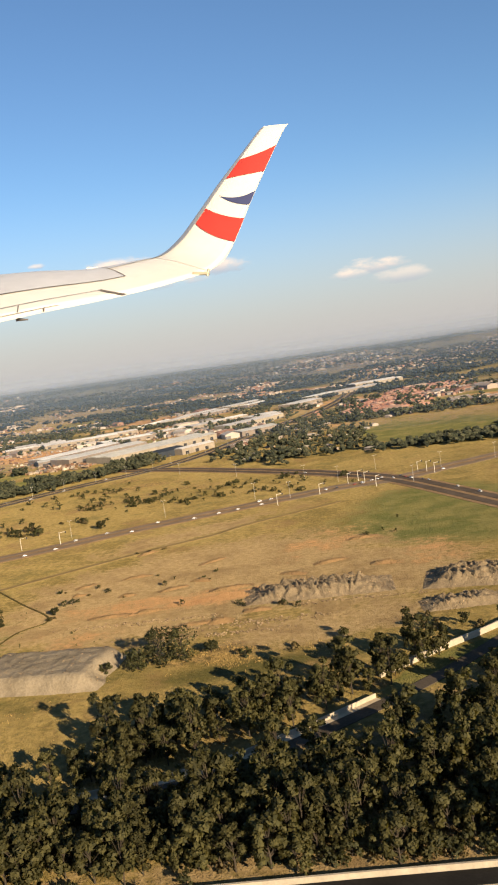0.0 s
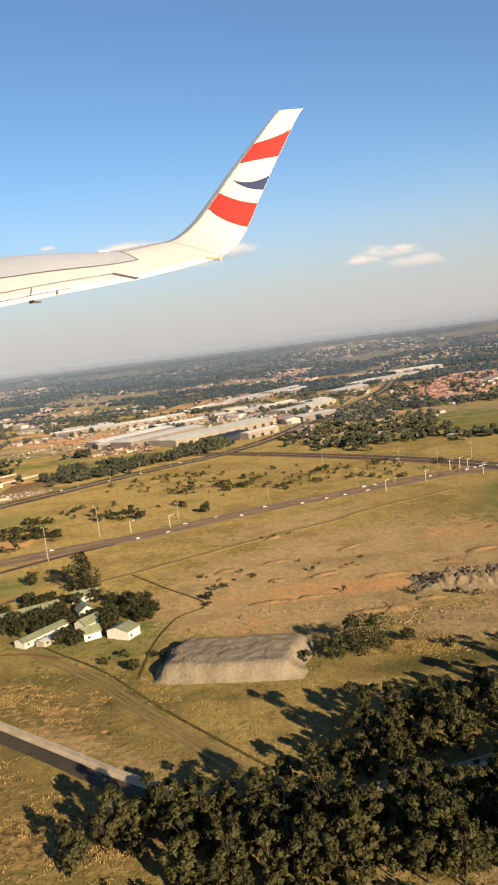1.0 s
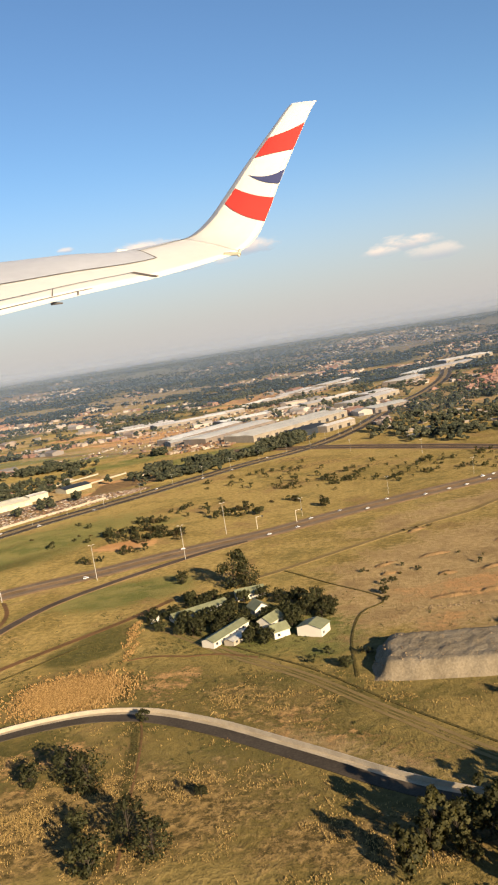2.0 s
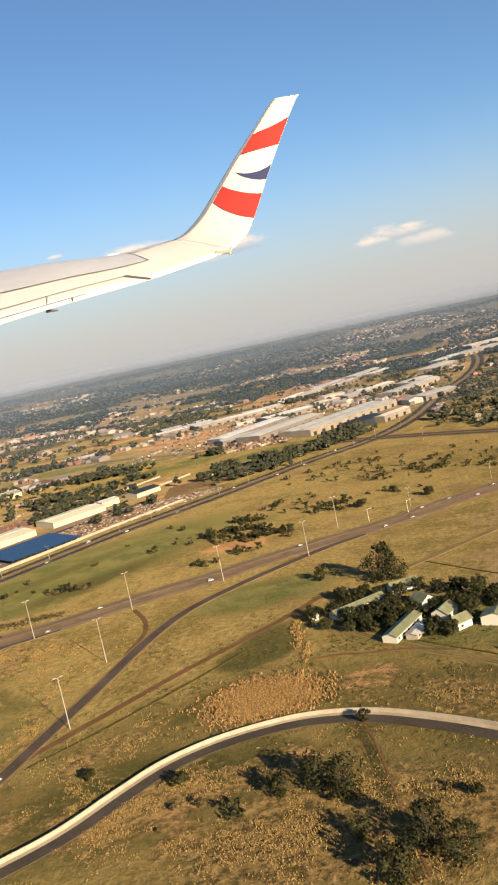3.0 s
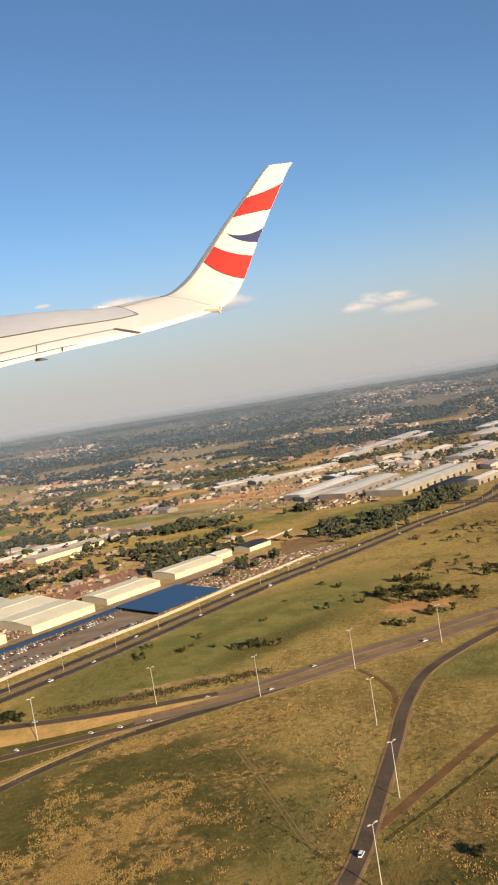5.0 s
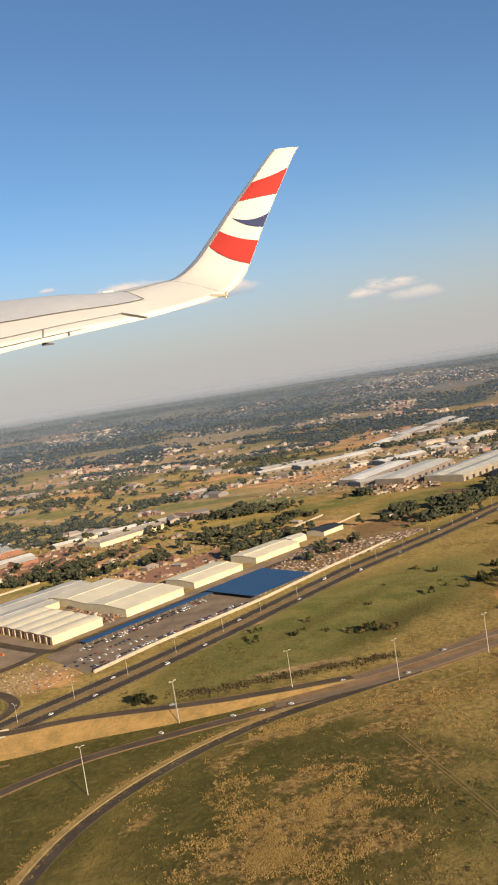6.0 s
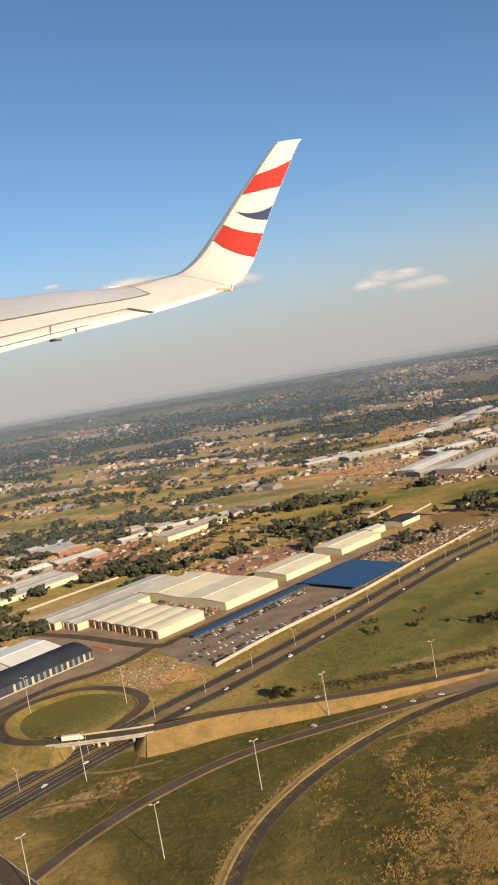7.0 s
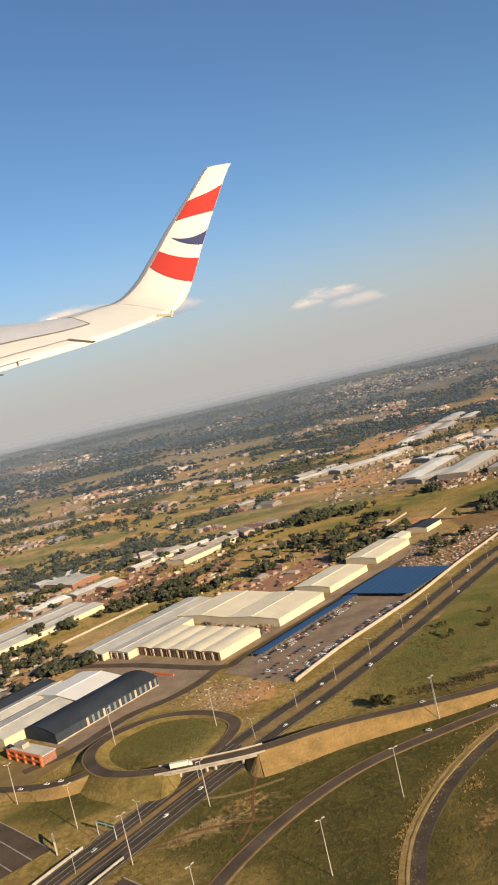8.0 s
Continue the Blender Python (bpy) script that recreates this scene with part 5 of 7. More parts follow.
BUSHES = [(-262, 672, 16, 5, 9), (-213, 690, 18, 6, 8), (-200, 760, 60, 30, 26), (-120, 740, 70, 30, 24), (-300, 700, 40, 30, 12), (-70, 800, 60, 26, 20), (-345, 628, 8, 4, 5), (-258, 655, 24, 6, 8), (-100, 182.5, 50, 1.6, 34), (10, 190, 80, 1.6, 40), (-350, 556, 14, 5, 6), (-326, 573, 12, 5, 6), (-315, 612, 30, 14, 34), (-345, 640, 24, 12, 18), (-436, 547, 12, 3, 9), (-544, 565, 4, 3, 2), (-330, 668, 26, 8, 12), (-150, 790, 110, 50, 46), (-240, 850, 60, 40, 20),
          (-60, 740, 60, 20, 9), (-110, 455, 50, 30, 9), (-40, 395, 60, 20, 6), (20, 520, 50, 50, 4), (-148, 440, 10, 12, 5), (-75, 460, 10, 5, 4), (-128, 542, 12, 5, 3), (40, 345, 30, 10, 12), (50, 296, 30, 10, 14), (-150, 410, 6, 4, 3), (-455, 550, 8, 3, 4), (-400, 640, 60, 40, 10), (-500, 560, 60, 40, 9), (-290, 255, 60, 20, 6), (-160, 345, 30, 10, 5), (-30, 330, 50, 10, 5)]
thicket = []
for cx, cy, rx, ry, n in BUSHES:
    for _ in range(n):
        x, y = cx + rng.gauss(0, 0.5) * rx, cy + rng.gauss(0, 0.5) * ry
        if all((x - p.x) ** 2 + (y - p.y) ** 2 > d * d for line, d in ((hw, 19), (vr, 16), (exit_line, 9)) for p in line):
            if cy >= 700:
                thicket.append((x, y))
            else:
                plant(SHRUBS, x, y, rng.uniform(0.4, 0.9) if -165 < cx < 60 and 370 < cy < 560 else rng.uniform(0.9, 1.9) if -350 < cx < -250 and 600 < cy < 700 else rng.uniform(0.6, 1.5), rng)
joined_trees("bushes", "scattered low bushes in dry grass far across the veld", SHRUBS[:2], thicket, (0.6, 1.5), "bushes")


ICO = [(0, 0, 1)] + [(0.894 * math.cos(2 * math.pi * k / 5 + q), 0.894 * math.sin(2 * math.pi * k / 5 + q), z) for z, q in ((0.447, 0), (-0.447, math.pi / 5)) for k in range(5)] + [(0, 0, -1)]
OCT = [(1, 0, 0), (0, 1, 0), (-1, 0, 0), (0, -1, 0), (0, 0, 1), (0, 0, -1)]
OCT_F = [(k, (k + 1) % 4, 4) for k in range(4)] + [((k + 1) % 4, k, 5) for k in range(4)]
ICO_F = [(0, 1 + k, 1 + (k + 1) % 5) for k in range(5)] + [(1 + k, 6 + k, 1 + (k + 1) % 5) for k in range(5)] + [(1 + (k + 1) % 5, 6 + k, 6 + (k + 1) % 5) for k in range(5)] + [(11, 6 + (k + 1) % 5, 6 + k) for k in range(5)]


def far_trees(name, label, spots, seed, clumps=5, mat=FAR_LEAF, flat=0.75, fine=1.0):
    """Trees far off, each a crown of several uneven leaf clumps, joined."""
    r = np.random.default_rng(seed)
    ico, tri = (np.array(ICO), np.array(ICO_F)) if clumps > 1 else (np.array(OCT), np.array(OCT_F))
    vs, fs, n = [], [], 0
    for x, y, h in spots:
        g = gz(x, y)
        w = h * r.uniform(0.35, 0.6)
        for c in range(clumps):
            s = h * fine * r.uniform(0.2, 0.36) if clumps > 1 else h * r.uniform(0.4, 0.6)
            off = r.normal(0, 0.5, 2) * w if clumps > 1 else np.zeros(2)
            z = h * r.uniform(0.3, 0.85) if clumps > 1 else h * 0.45
            shape = ico * r.uniform(0.6, 1.35, (len(ico), 1)) * (s, s, s * flat)
            vs.append(shape + (x + off[0], y + off[1], g + max(z, s * 0.4)))
            fs.append(tri + n)
            n += len(ico)
    me = bpy.data.meshes.new(name)
    me.from_pydata(np.concatenate(vs).tolist(), [], np.concatenate(fs).tolist())
    me.materials.append(mat)
    me.update()
    return tagged(new(name, me), label, "trees", kind="stuff")


def in_patch(x, y, cx, cy, rx, ry):
    return ((x - cx) / rx) ** 2 + ((y - cy) / ry) ** 2 < 1


OPEN_LAND = [(-380, 1165, 130, 85), (-480, 1330, 170, 120), (150, 1255, 170, 55), (-673, 1292, 90, 40), (-552, 1214, 90, 40), (-470, 1100, 60, 34), (-701, 1500, 90, 36), (-1024, 1366, 130, 55), (-1223, 2002, 140, 50), (-1884, 6341, 650, 180), (-356, 1904, 150, 40), (150, 1110, 110, 150), (-340, 1050, 130, 60), (-470, 1180, 110, 70), (-330, 1290, 170, 110), (-450, 1620, 170, 130), (-950, 2950, 280, 90), (-1000, 1150, 200, 45), (-1500, 1700, 420, 90), (-900, 2100, 400, 60), (-895, 2762, 150, 50), (-1435, 2652, 150, 40), (-2164, 4793, 430, 100), (-604, 2552, 170, 45), (-840, 1568, 80, 22), (-933, 1723, 100, 18)]


def far_ok(x, y):
    if any(in_patch(x, y, *o) for o in OPEN_LAND):
        return False
    for p in hw[::6]:
        if abs(p.x - x) < 24 and abs(p.y - y) < 26:
            return False
    return True


def open_site(x, y):
    """Veld and yards near the motorway, with no suburb on them."""
    d = Vector((x, y, 0)) - SITE_O
    if d.dot(SITE_V) < 190 and y < 1250 and x < -210 + (y - 990) * 0.3:
        return True
    return y < 1080 and -560 < x < -150 or y < 900


def suburb(x, y):
    """The leafy suburb beside the junction."""
    return -150 + (y - 930) * 0.12 < x < 45 + (y - 930) * 0.05 and 935 + max(0, -x) * 0.9 < y < 1500


mid, deep = [], []
r = random.Random(9)
while len(mid) < 3900:
    y = 900 + 1300 * r.random()
    x = -300 + r.uniform(-0.85, 0.62) * (y + 250)
    if suburb(x, y):
        if r.random() < 0.9 and far_ok(x, y):
            mid.append((x, y, r.uniform(5, 10)))
        continue
    if open_site(x, y) or not far_ok(x, y):
        continue
    grove = noise.noise(Vector((x * 0.017, y * 0.008, 41))) + 0.6 * noise.noise(Vector((x * 0.05, y * 0.03, 42)))
    if 0.4 * belt(x, y, 2) + grove > r.uniform(-0.05, 0.6):
        mid.append((x, y, r.uniform(4, 12)))
for cx, cy, rx, ry, n in ((150, 930, 110, 26, 170), (230, 1010, 60, 40, 80), (120, 1330, 180, 40, 200), (-60, 960, 40, 18, 40), (-606, 1112, 40, 9, 45), (-563, 1104, 40, 9, 45), (-718, 1923, 90, 40, 80), (-622, 1870, 90, 40, 80), (-487, 2156, 110, 60, 80), (-764, 1337, 60, 22, 60), (-978, 1533, 70, 24, 60), (-1130, 1647, 80, 30, 60), (-431, 1131, 22, 8, 14), (-368, 920, 70, 10, 26), (-369, 1730, 60, 30, 50), (-290, 1728, 60, 40, 50), (-547, 1634, 40, 20, 34), (-620, 1625, 60, 20, 40), (-850, 1180, 70, 24, 50), (-960, 1080, 70, 30, 50)):
    for _ in range(n):
        mid.append((cx + r.gauss(0, 0.5) * rx, cy + r.gauss(0, 0.5) * ry, r.uniform(6, 12)))
while len(deep) < 27000:
    y = 2000 + 7300 * r.random() ** 1.8
    x = -300 + r.uniform(-0.60, 0.46) * (y + 250)
    low = 0.02 - 0.28 * smoothstep(2400, 4200, y)
    if belt(x, y, 2) + 0.5 * noise.noise(Vector((x * 0.012, y * 0.007, 43))) > r.uniform(low - 0.12, low + 0.12) and far_ok(x, y):
        deep.append((x, y, r.uniform(5, 12) * (1 + y / 12000)))
far_trees("suburban_trees", "dark garden trees between suburban houses", mid, 3, 4)
far_trees("distant_woods", "dark far tree belts, leaves tinted blue-grey for haze", deep, 4, 1, HAZY_LEAF, 0.6)
# belts near the industrial site, by site metres: u, v, spread, count
rows_of_trees = []
for u, v, su, sv, n in ((104, 246, 14, 10, 10), (96, 262, 10, 8, 6), (164, 389, 10, 8, 8), (187, 367, 10, 8, 8), (110, 310, 22, 20, 9), (290, 320, 30, 30, 34), (375, 740, 40, 40, 30), (474, 620, 30, 20, 12), (582, 365, 24, 8, 46), (610, 58, 50, 7, 40), (360, 262, 40, 10, 10), (290, 285, 50, 10, 12), (250, 350, 60, 10, 10), (440, 300, 40, 20, 16), (430, 88, 36, 18, 9), (520, 250, 40, 12, 16), (110, 350, 40, 14, 9), (70, 270, 40, 20, 5), (300, 360, 60, 20, 12), (380, 660, 60, 25, 60), (470, 560, 50, 20, 30),
                        (400, 190, 30, 10, 18), (460, 190, 40, 16, 30), (740, 60, 50, 6, 34), (680, 72, 40, 5, 20), (180, 560, 80, 30, 40), (60, 300, 40, 20, 9)):
    for _ in range(n):
        p = site(u + r.gauss(0, 0.6) * su, v + r.gauss(0, 0.6) * sv)
        rows_of_trees.append((p.x, p.y, r.uniform(6, 12)))
roadside = []
for x0, y0, x1, y1, n in ((-400, 955, -275, 985, 32), (-290, 1040, -230, 1100, 20)):
    for _ in range(n):
        k = r.random()
        roadside.append((x0 + (x1 - x0) * k + r.gauss(0, 3), y0 + (y1 - y0) * k + r.gauss(0, 5), r.uniform(8, 16)))
for k in range(10):
    rows_of_trees.append((*site(571, 242 + 5 * k)[:2], 7))
far_trees("roadside_trees", "tall dark gum trees along the motorway", roadside, 7, 20, FAR_LEAF, 1.0, 0.6)
far_trees("yard_trees", "dark trees among the yards and warehouses", rows_of_trees, 6, 12, FAR_LEAF, 0.8, 0.75)

# ---- buildings ----
def hall(label, u0, u1, v0, v1, h, spans=1, rise=2.5, roof=CREAM_ROOF, wall=CREAM_WALL, barrel=False, bays=0, doors=0, name="warehouse", along="u", overhang=0.5):
    """A shed on the site grid: walls, one roof for each span with ridges along u (or v), bays, doors, gutters."""
    th = thing(name, label, "warehouse", at=pose(*site(u0, v0), 0, 0, SITE_TURN))
    L, W = u1 - u0, v1 - v0
    if along == "v":
        th.matrix_basis = pose(*site(u0, v1), 0, 0, SITE_TURN - 90)
        L, W = W, L
    b = Build().box(0, 0, -0.6, L, W, h)
    for s in range(spans):
        y0, y1 = W * s / spans, W * (s + 1) / spans
        for x in (0.0, L):
            n = 10 if barrel else 2
            arc = [(x, y0 + (y1 - y0) * k / n, h + rise * (math.sin(math.pi * k / n) if barrel else 1 - abs(2 * k / n - 1))) for k in range(n + 1)]
            b.poly(*(arc if x else arc[::-1]))
    b.make("wall", wall, th)
    for s in range(spans):
        y0, y1 = W * s / spans - (overhang if s == 0 else 0), W * (s + 1) / spans + (overhang if s == spans - 1 else 0)
        n = 14 if barrel else 2
        arc = [(y0 + (y1 - y0) * k / n, h + 0.06 + rise * (math.sin(math.pi * k / n) if barrel else 1 - abs(2 * k / n - 1))) for k in range(n + 1)]
        b = Build()
        for (ya, za), (yb, zb) in zip(arc, arc[1:]):
            b.poly((-0.4, ya, za), (L + 0.4, ya, za), (L + 0.4, yb, zb), (-0.4, yb, zb))
            b.poly((-0.4, ya, za - 0.25), (-0.4, yb, zb - 0.25), (L + 0.4, yb, zb - 0.25), (L + 0.4, ya, za - 0.25))
            for x in (-0.4, L + 0.4):
                b.poly((x, ya, za - 0.25), (x, ya, za), (x, yb, zb), (x, yb, zb - 0.25))
        b.make("roof", roof, th)
        if not barrel:
            b = Build().box(-0.4, (y0 + y1) / 2 - 0.35, h + rise - 0.05, L + 0.4, (y0 + y1) / 2 + 0.35, h + rise + 0.22)
            b.make("ridge_cap", roof, th)
    for k in range(1, spans):
        Build().box(-0.4, W * k / spans - 0.35, h - 0.1, L + 0.4, W * k / spans + 0.35, h + 0.2).make("gutter", GREY_ROOF, th)
    for k in range(bays):
        y = W * (k + 0.5) / bays
        w = W / bays
        Build().box(-0.25, y - w * 0.36, 0.2, 0.1, y + w * 0.1, h * 0.55).make("bay_door", BAY, th)
        Build().box(-0.5, y + w * 0.18, 0, 0.1, y + w * 0.34, h * 0.9).make("pilaster", CREAM_WALL, th)
        Build().box(-0.22, y - w * 0.36, h * 0.62, 0.1, y + w * 0.1, h * 0.85).make("window", GLASS, th)
        if k % 2 == 0:
            Build().box(-0.7, y - w * 0.45, h * 0.1, -0.3, y - w * 0.38, h * 0.8).make("brick_pier", BRICK, th)
    for k in range(doors):
        x = L * (k + 0.5) / doors
        Build().box(x - 2.2, -0.12, 0, x + 2.2, 0.1, h * 0.5).make("roller_door", GREY_ROOF, th)
    return th


hall("long cream shed with a shallow pitched metal roof", 370, 432, 132, 167, 5.6, 1, 1.3, doors=5)
hall("cream shed with a shallow pitched metal roof", 286, 346, 124, 163, 5.6, 1, 1.3, doors=5)
hall("large cream warehouse with a double pitched metal roof", 206, 267, 114, 227, 6.6, 2, 1.4, doors=6)
hall("cream factory with five vaulted roof bays and brick piers", 137, 183, 113, 205, 6.4, 5, 0.8, wall=BRICK, barrel=True, bays=10)
Build_right = thing("side_wall", "smooth cream side wall of the factory", "wall", kind="structure", at=pose(*site(137, 112.6), 0, 0, SITE_TURN))
Build().box(0.4, -0.1, -0.5, 46, 0.25, 6.6).make("wall_panel", CREAM_WALL, Build_right)
hall("long narrow shed with a pale grey roof", 128, 203, 207, 230, 6.0, 1, 0.8, roof=GREY_ROOF, wall=CREAM_WALL, bays=3)
hall("long narrow shed with a pale roof", 122, 254, 232, 264, 6.0, 1, 1.0, roof=GREY_ROOF, wall=CREAM_WALL, bays=3)
dark = hall("long hall with a slate-blue barrel roof and pale wall panels", 3, 90, 125, 158, 6.5, 1, 3.2, SLATE_ROOF, SLATE_ROOF, barrel=True)
for k in range(14):
    x = 24 + k * 4.6
    Build().box(x, -0.35, 0.6, x + 1.7, 0.05, 5.6).make("wall_panel", BLUE_GREY if k % 3 else WALL_PLASTER, dark)
Build().box(0, -0.5, 0, 87, -0.1, 0.8).make("plinth", WALL_PLASTER, dark)
hall("hall with a bright white roof", 45, 86, 160, 206, 7.0, 1, 2.0, BRIGHT_ROOF, CREAM_WALL)
hall("hall with a grey metal roof", -12, 43, 160, 190, 6.5, 1, 2.0, GREY_ROOF, CREAM_WALL)
hall("low hall with a dark weathered roof", 0, 68, 198, 218, 5.5, 1, 1.8, GREY_ROOF, SLATE_ROOF)
hall("low hall with a dark weathered roof", 6, 70, 220, 240, 5.5, 1, 1.8, SLATE_ROOF, SLATE_ROOF)
hall("low annexe with a white roof", -60, -16, 160, 186, 5.0, 1, 1.2, WHITE_ROOF, CREAM_WALL)
hall("grey-roofed shed beside trees", 98, 240, 377, 436, 5.0, 2, 1.3, GREY_ROOF, CREAM_WALL)
hall("pale shed on red earth", 308, 350, 535, 590, 6.0, 1, 2.0, GREY_ROOF, BRICK, along="v")
hall("long shed with a pale metal roof", 408, 456, 484, 520, 6.0, 1, 2.0, PALE_ROOF, CREAM_WALL)
hall("long shed with a pale metal roof", 392, 492, 424, 456, 6.0, 2, 1.8, PALE_ROOF, CREAM_WALL)
hall("small brick shed with a terracotta roof", 440, 462, 532, 552, 4.5, 1, 1.6, TILE_ROOF, BRICK)
hall("low brick workshop with an orange end wall on red earth", 296, 322, 448, 474, 5.0, 1, 1.4, GREY_ROOF, BRICK)
hall("small shed with a blue-grey roof", 480, 512, 142, 166, 5.0, 1, 1.6, SLATE_ROOF, CREAM_WALL)
hall("white office block beside the sheds", 440, 462, 150, 166, 6.0, 1, 1.0, WHITE_ROOF, CREAM_WALL)

orange = thing("showroom", "two-storey orange-framed showroom with glass front", "building", at=pose(*site(-21, 105), 0, 0, SITE_TURN))
Build().box(1, 1, -0.5, 11, 35, 5.5).make("wall", BRICK, orange)
Build().box(0.5, 0.5, 5.5, 11.5, 35.5, 5.9).make("roof", GREY_ROOF, orange)
for y in (0, 8.2, 16.6, 25, 33.6):
    Build().box(-0.6, y, -0.5, 0.9, y + 1.6, 6.6).make("frame_post", ORANGE, orange)
for z in (2.7, 5.7):
    Build().box(-0.55, 0, z, 0.85, 35.2, z + 1.0).make("frame_beam", ORANGE, orange)
for y in (1.8, 10, 18.4, 26.8):
    Build().box(0.4, y, 0.2, 0.95, y + 6.2, 2.6).make("window", GLASS, orange)
    Build().box(0.4, y, 3.8, 0.95, y + 6.2, 5.6).make("window", GLASS, orange)
Build().box(4, 24, 5.9, 9, 33, 8.4).make("plant_room", CONCRETE, orange)
tagged(Build().box(0, -10, 0, 1.0, 10, 1.4).make("low_wall", ORANGE), "low red wall at the corner of the yard", "wall", kind="structure").matrix_basis = pose(*site(107, 142), 0, 0, SITE_TURN)

# blue shade-net carports: panels on posts
def carport(label, u0, u1, v0, v1, z, nu, nv):
    th = thing("carport", label, "carport", at=pose(*site(u0, v0), 0, 0, SITE_TURN))
    du, dv = (u1 - u0) / nu, (v1 - v0) / nv
    panel = Build()
    panel.box(-du / 2 + 0.08, -dv / 2 + 0.08, -0.06, du / 2 - 0.08, 0, 0.0)
    panel.v = [(x, y, zz + (0.07 if abs(y) < 0.01 else 0)) for x, y, zz in panel.v]
    n = len(panel.v)
    panel.v += [(x, -y, zz) for x, y, zz in panel.v[:n]]
    panel.f += [tuple(n + i for i in reversed(q)) for q in panel.f]
    first = panel.make("shade_panel", BLUE_NET, th)
    post = Build().tube((0, 0, -0.4), (0, 0, z), 0.09, 0.09, 6).make("post", STEEL, th)
    for i in range(nu):
        for j in range(nv):
            o = first if i == j == 0 else first.copy()
            if o is not first:
                scene.collection.objects.link(o)
            o.location = (du * (i + 0.5), dv * (j + 0.5), z)
    for i in range(nu + 1):
        for j in (0, nv):
            o = post if i == j == 0 else post.copy()
            if o is not post:
                scene.collection.objects.link(o)
            o.location = (du * i, dv * j, 0)
    return th


carport("wide carport roofed with rows of blue shade net", 274, 343, 35, 95, 3.4, 12, 10)
carport("long narrow carport roofed with blue shade net", 146, 270, 80, 89, 2.8, 22, 1)

# ---- farmstead ----
def farm_house(label, x, y, turn, lx, ly, h, rise, roof, wall=WHITE_ROOF, name="farm_house"):
    th = thing(name, label, "house", at=pose(x, y, gz(x, y), 0, 0, turn))
    b = Build().box(-lx / 2, -ly / 2, -0.5, lx / 2, ly / 2, h)
    for sx in (-1, 1):
        e = [(sx * lx / 2, -ly / 2, h), (sx * lx / 2, ly / 2, h), (sx * lx / 2, 0, h + rise)]
        b.poly(*(e if sx > 0 else e[::-1]))
    b.make("wall", wall, th)
    for sy in (-1, 1):
        b = Build()
        y0, z0 = sy * (ly / 2 + 0.5), h - 0.5 * rise / (ly / 2)
        b.poly((-lx / 2 - 0.5, y0, z0 + 0.12), (lx / 2 + 0.5, y0, z0 + 0.12), (lx / 2 + 0.5, 0, h + rise + 0.12), (-lx / 2 - 0.5, 0, h + rise + 0.12))
        b.poly((-lx / 2 - 0.5, y0, z0), (-lx / 2 - 0.5, 0, h + rise), (lx / 2 + 0.5, 0, h + rise), (lx / 2 + 0.5, y0, z0))
        b.poly((-lx / 2 - 0.5, y0, z0), (lx / 2 + 0.5, y0, z0), (lx / 2 + 0.5, y0, z0 + 0.12), (-lx / 2 - 0.5, y0, z0 + 0.12))
        b.make("roof", roof, th)
    for k in range(max(1, int(lx / 5))):
        x0 = -lx / 2 + 1.6 + k * 5
        Build().box(x0, -ly / 2 - 0.06, 1.0, x0 + 1.3, -ly / 2 + 0.1, 2.1).make("window", GLASS, th)
    Build().box(lx / 2 - 0.1, -0.6, 0, lx / 2 + 0.07, 0.5, 2.05).make("door", DARK_OPENING, th)
    return th


farm_house("white barn with a grey-green roof standing in grass", -185, 373, 68, 9, 12, 4.0, 1.8, GREEN_ROOF)
farm_house("long white outbuilding with a pale green roof", -226, 379, 62, 27, 7, 3.0, 1.3, GREEN_ROOF)
farm_house("lean-to store beside the long outbuilding", -219.5, 373, 62, 14, 5.5, 2.4, 0.6, GREY_ROOF, WALL_PLASTER)
farm_house("white farmhouse with a green roof among trees", -201, 374, 35, 8, 7, 3.4, 2.4, GREEN_ROOF)
farm_house("farmhouse wing with a dull green roof", -206, 389, 60, 11, 8, 3.4, 2.4, GREEN_ROOF)
farm_house("small white gabled farmhouse", -214, 410, -60, 10, 8, 3.2, 2.8, GREEN_ROOF)
farm_house("farm cottage with a green roof behind trees", -222, 438, 20, 15, 8, 3.2, 2.2, GREEN_ROOF)
farm_house("long low cottage with a dull green roof", -246, 418, 36, 30, 7, 2.8, 1.5, GREEN_ROOF)
farm_house("small white hut at the edge of the trees", -268, 412, 20, 4, 3, 2.2, 0.6, WHITE_ROOF)

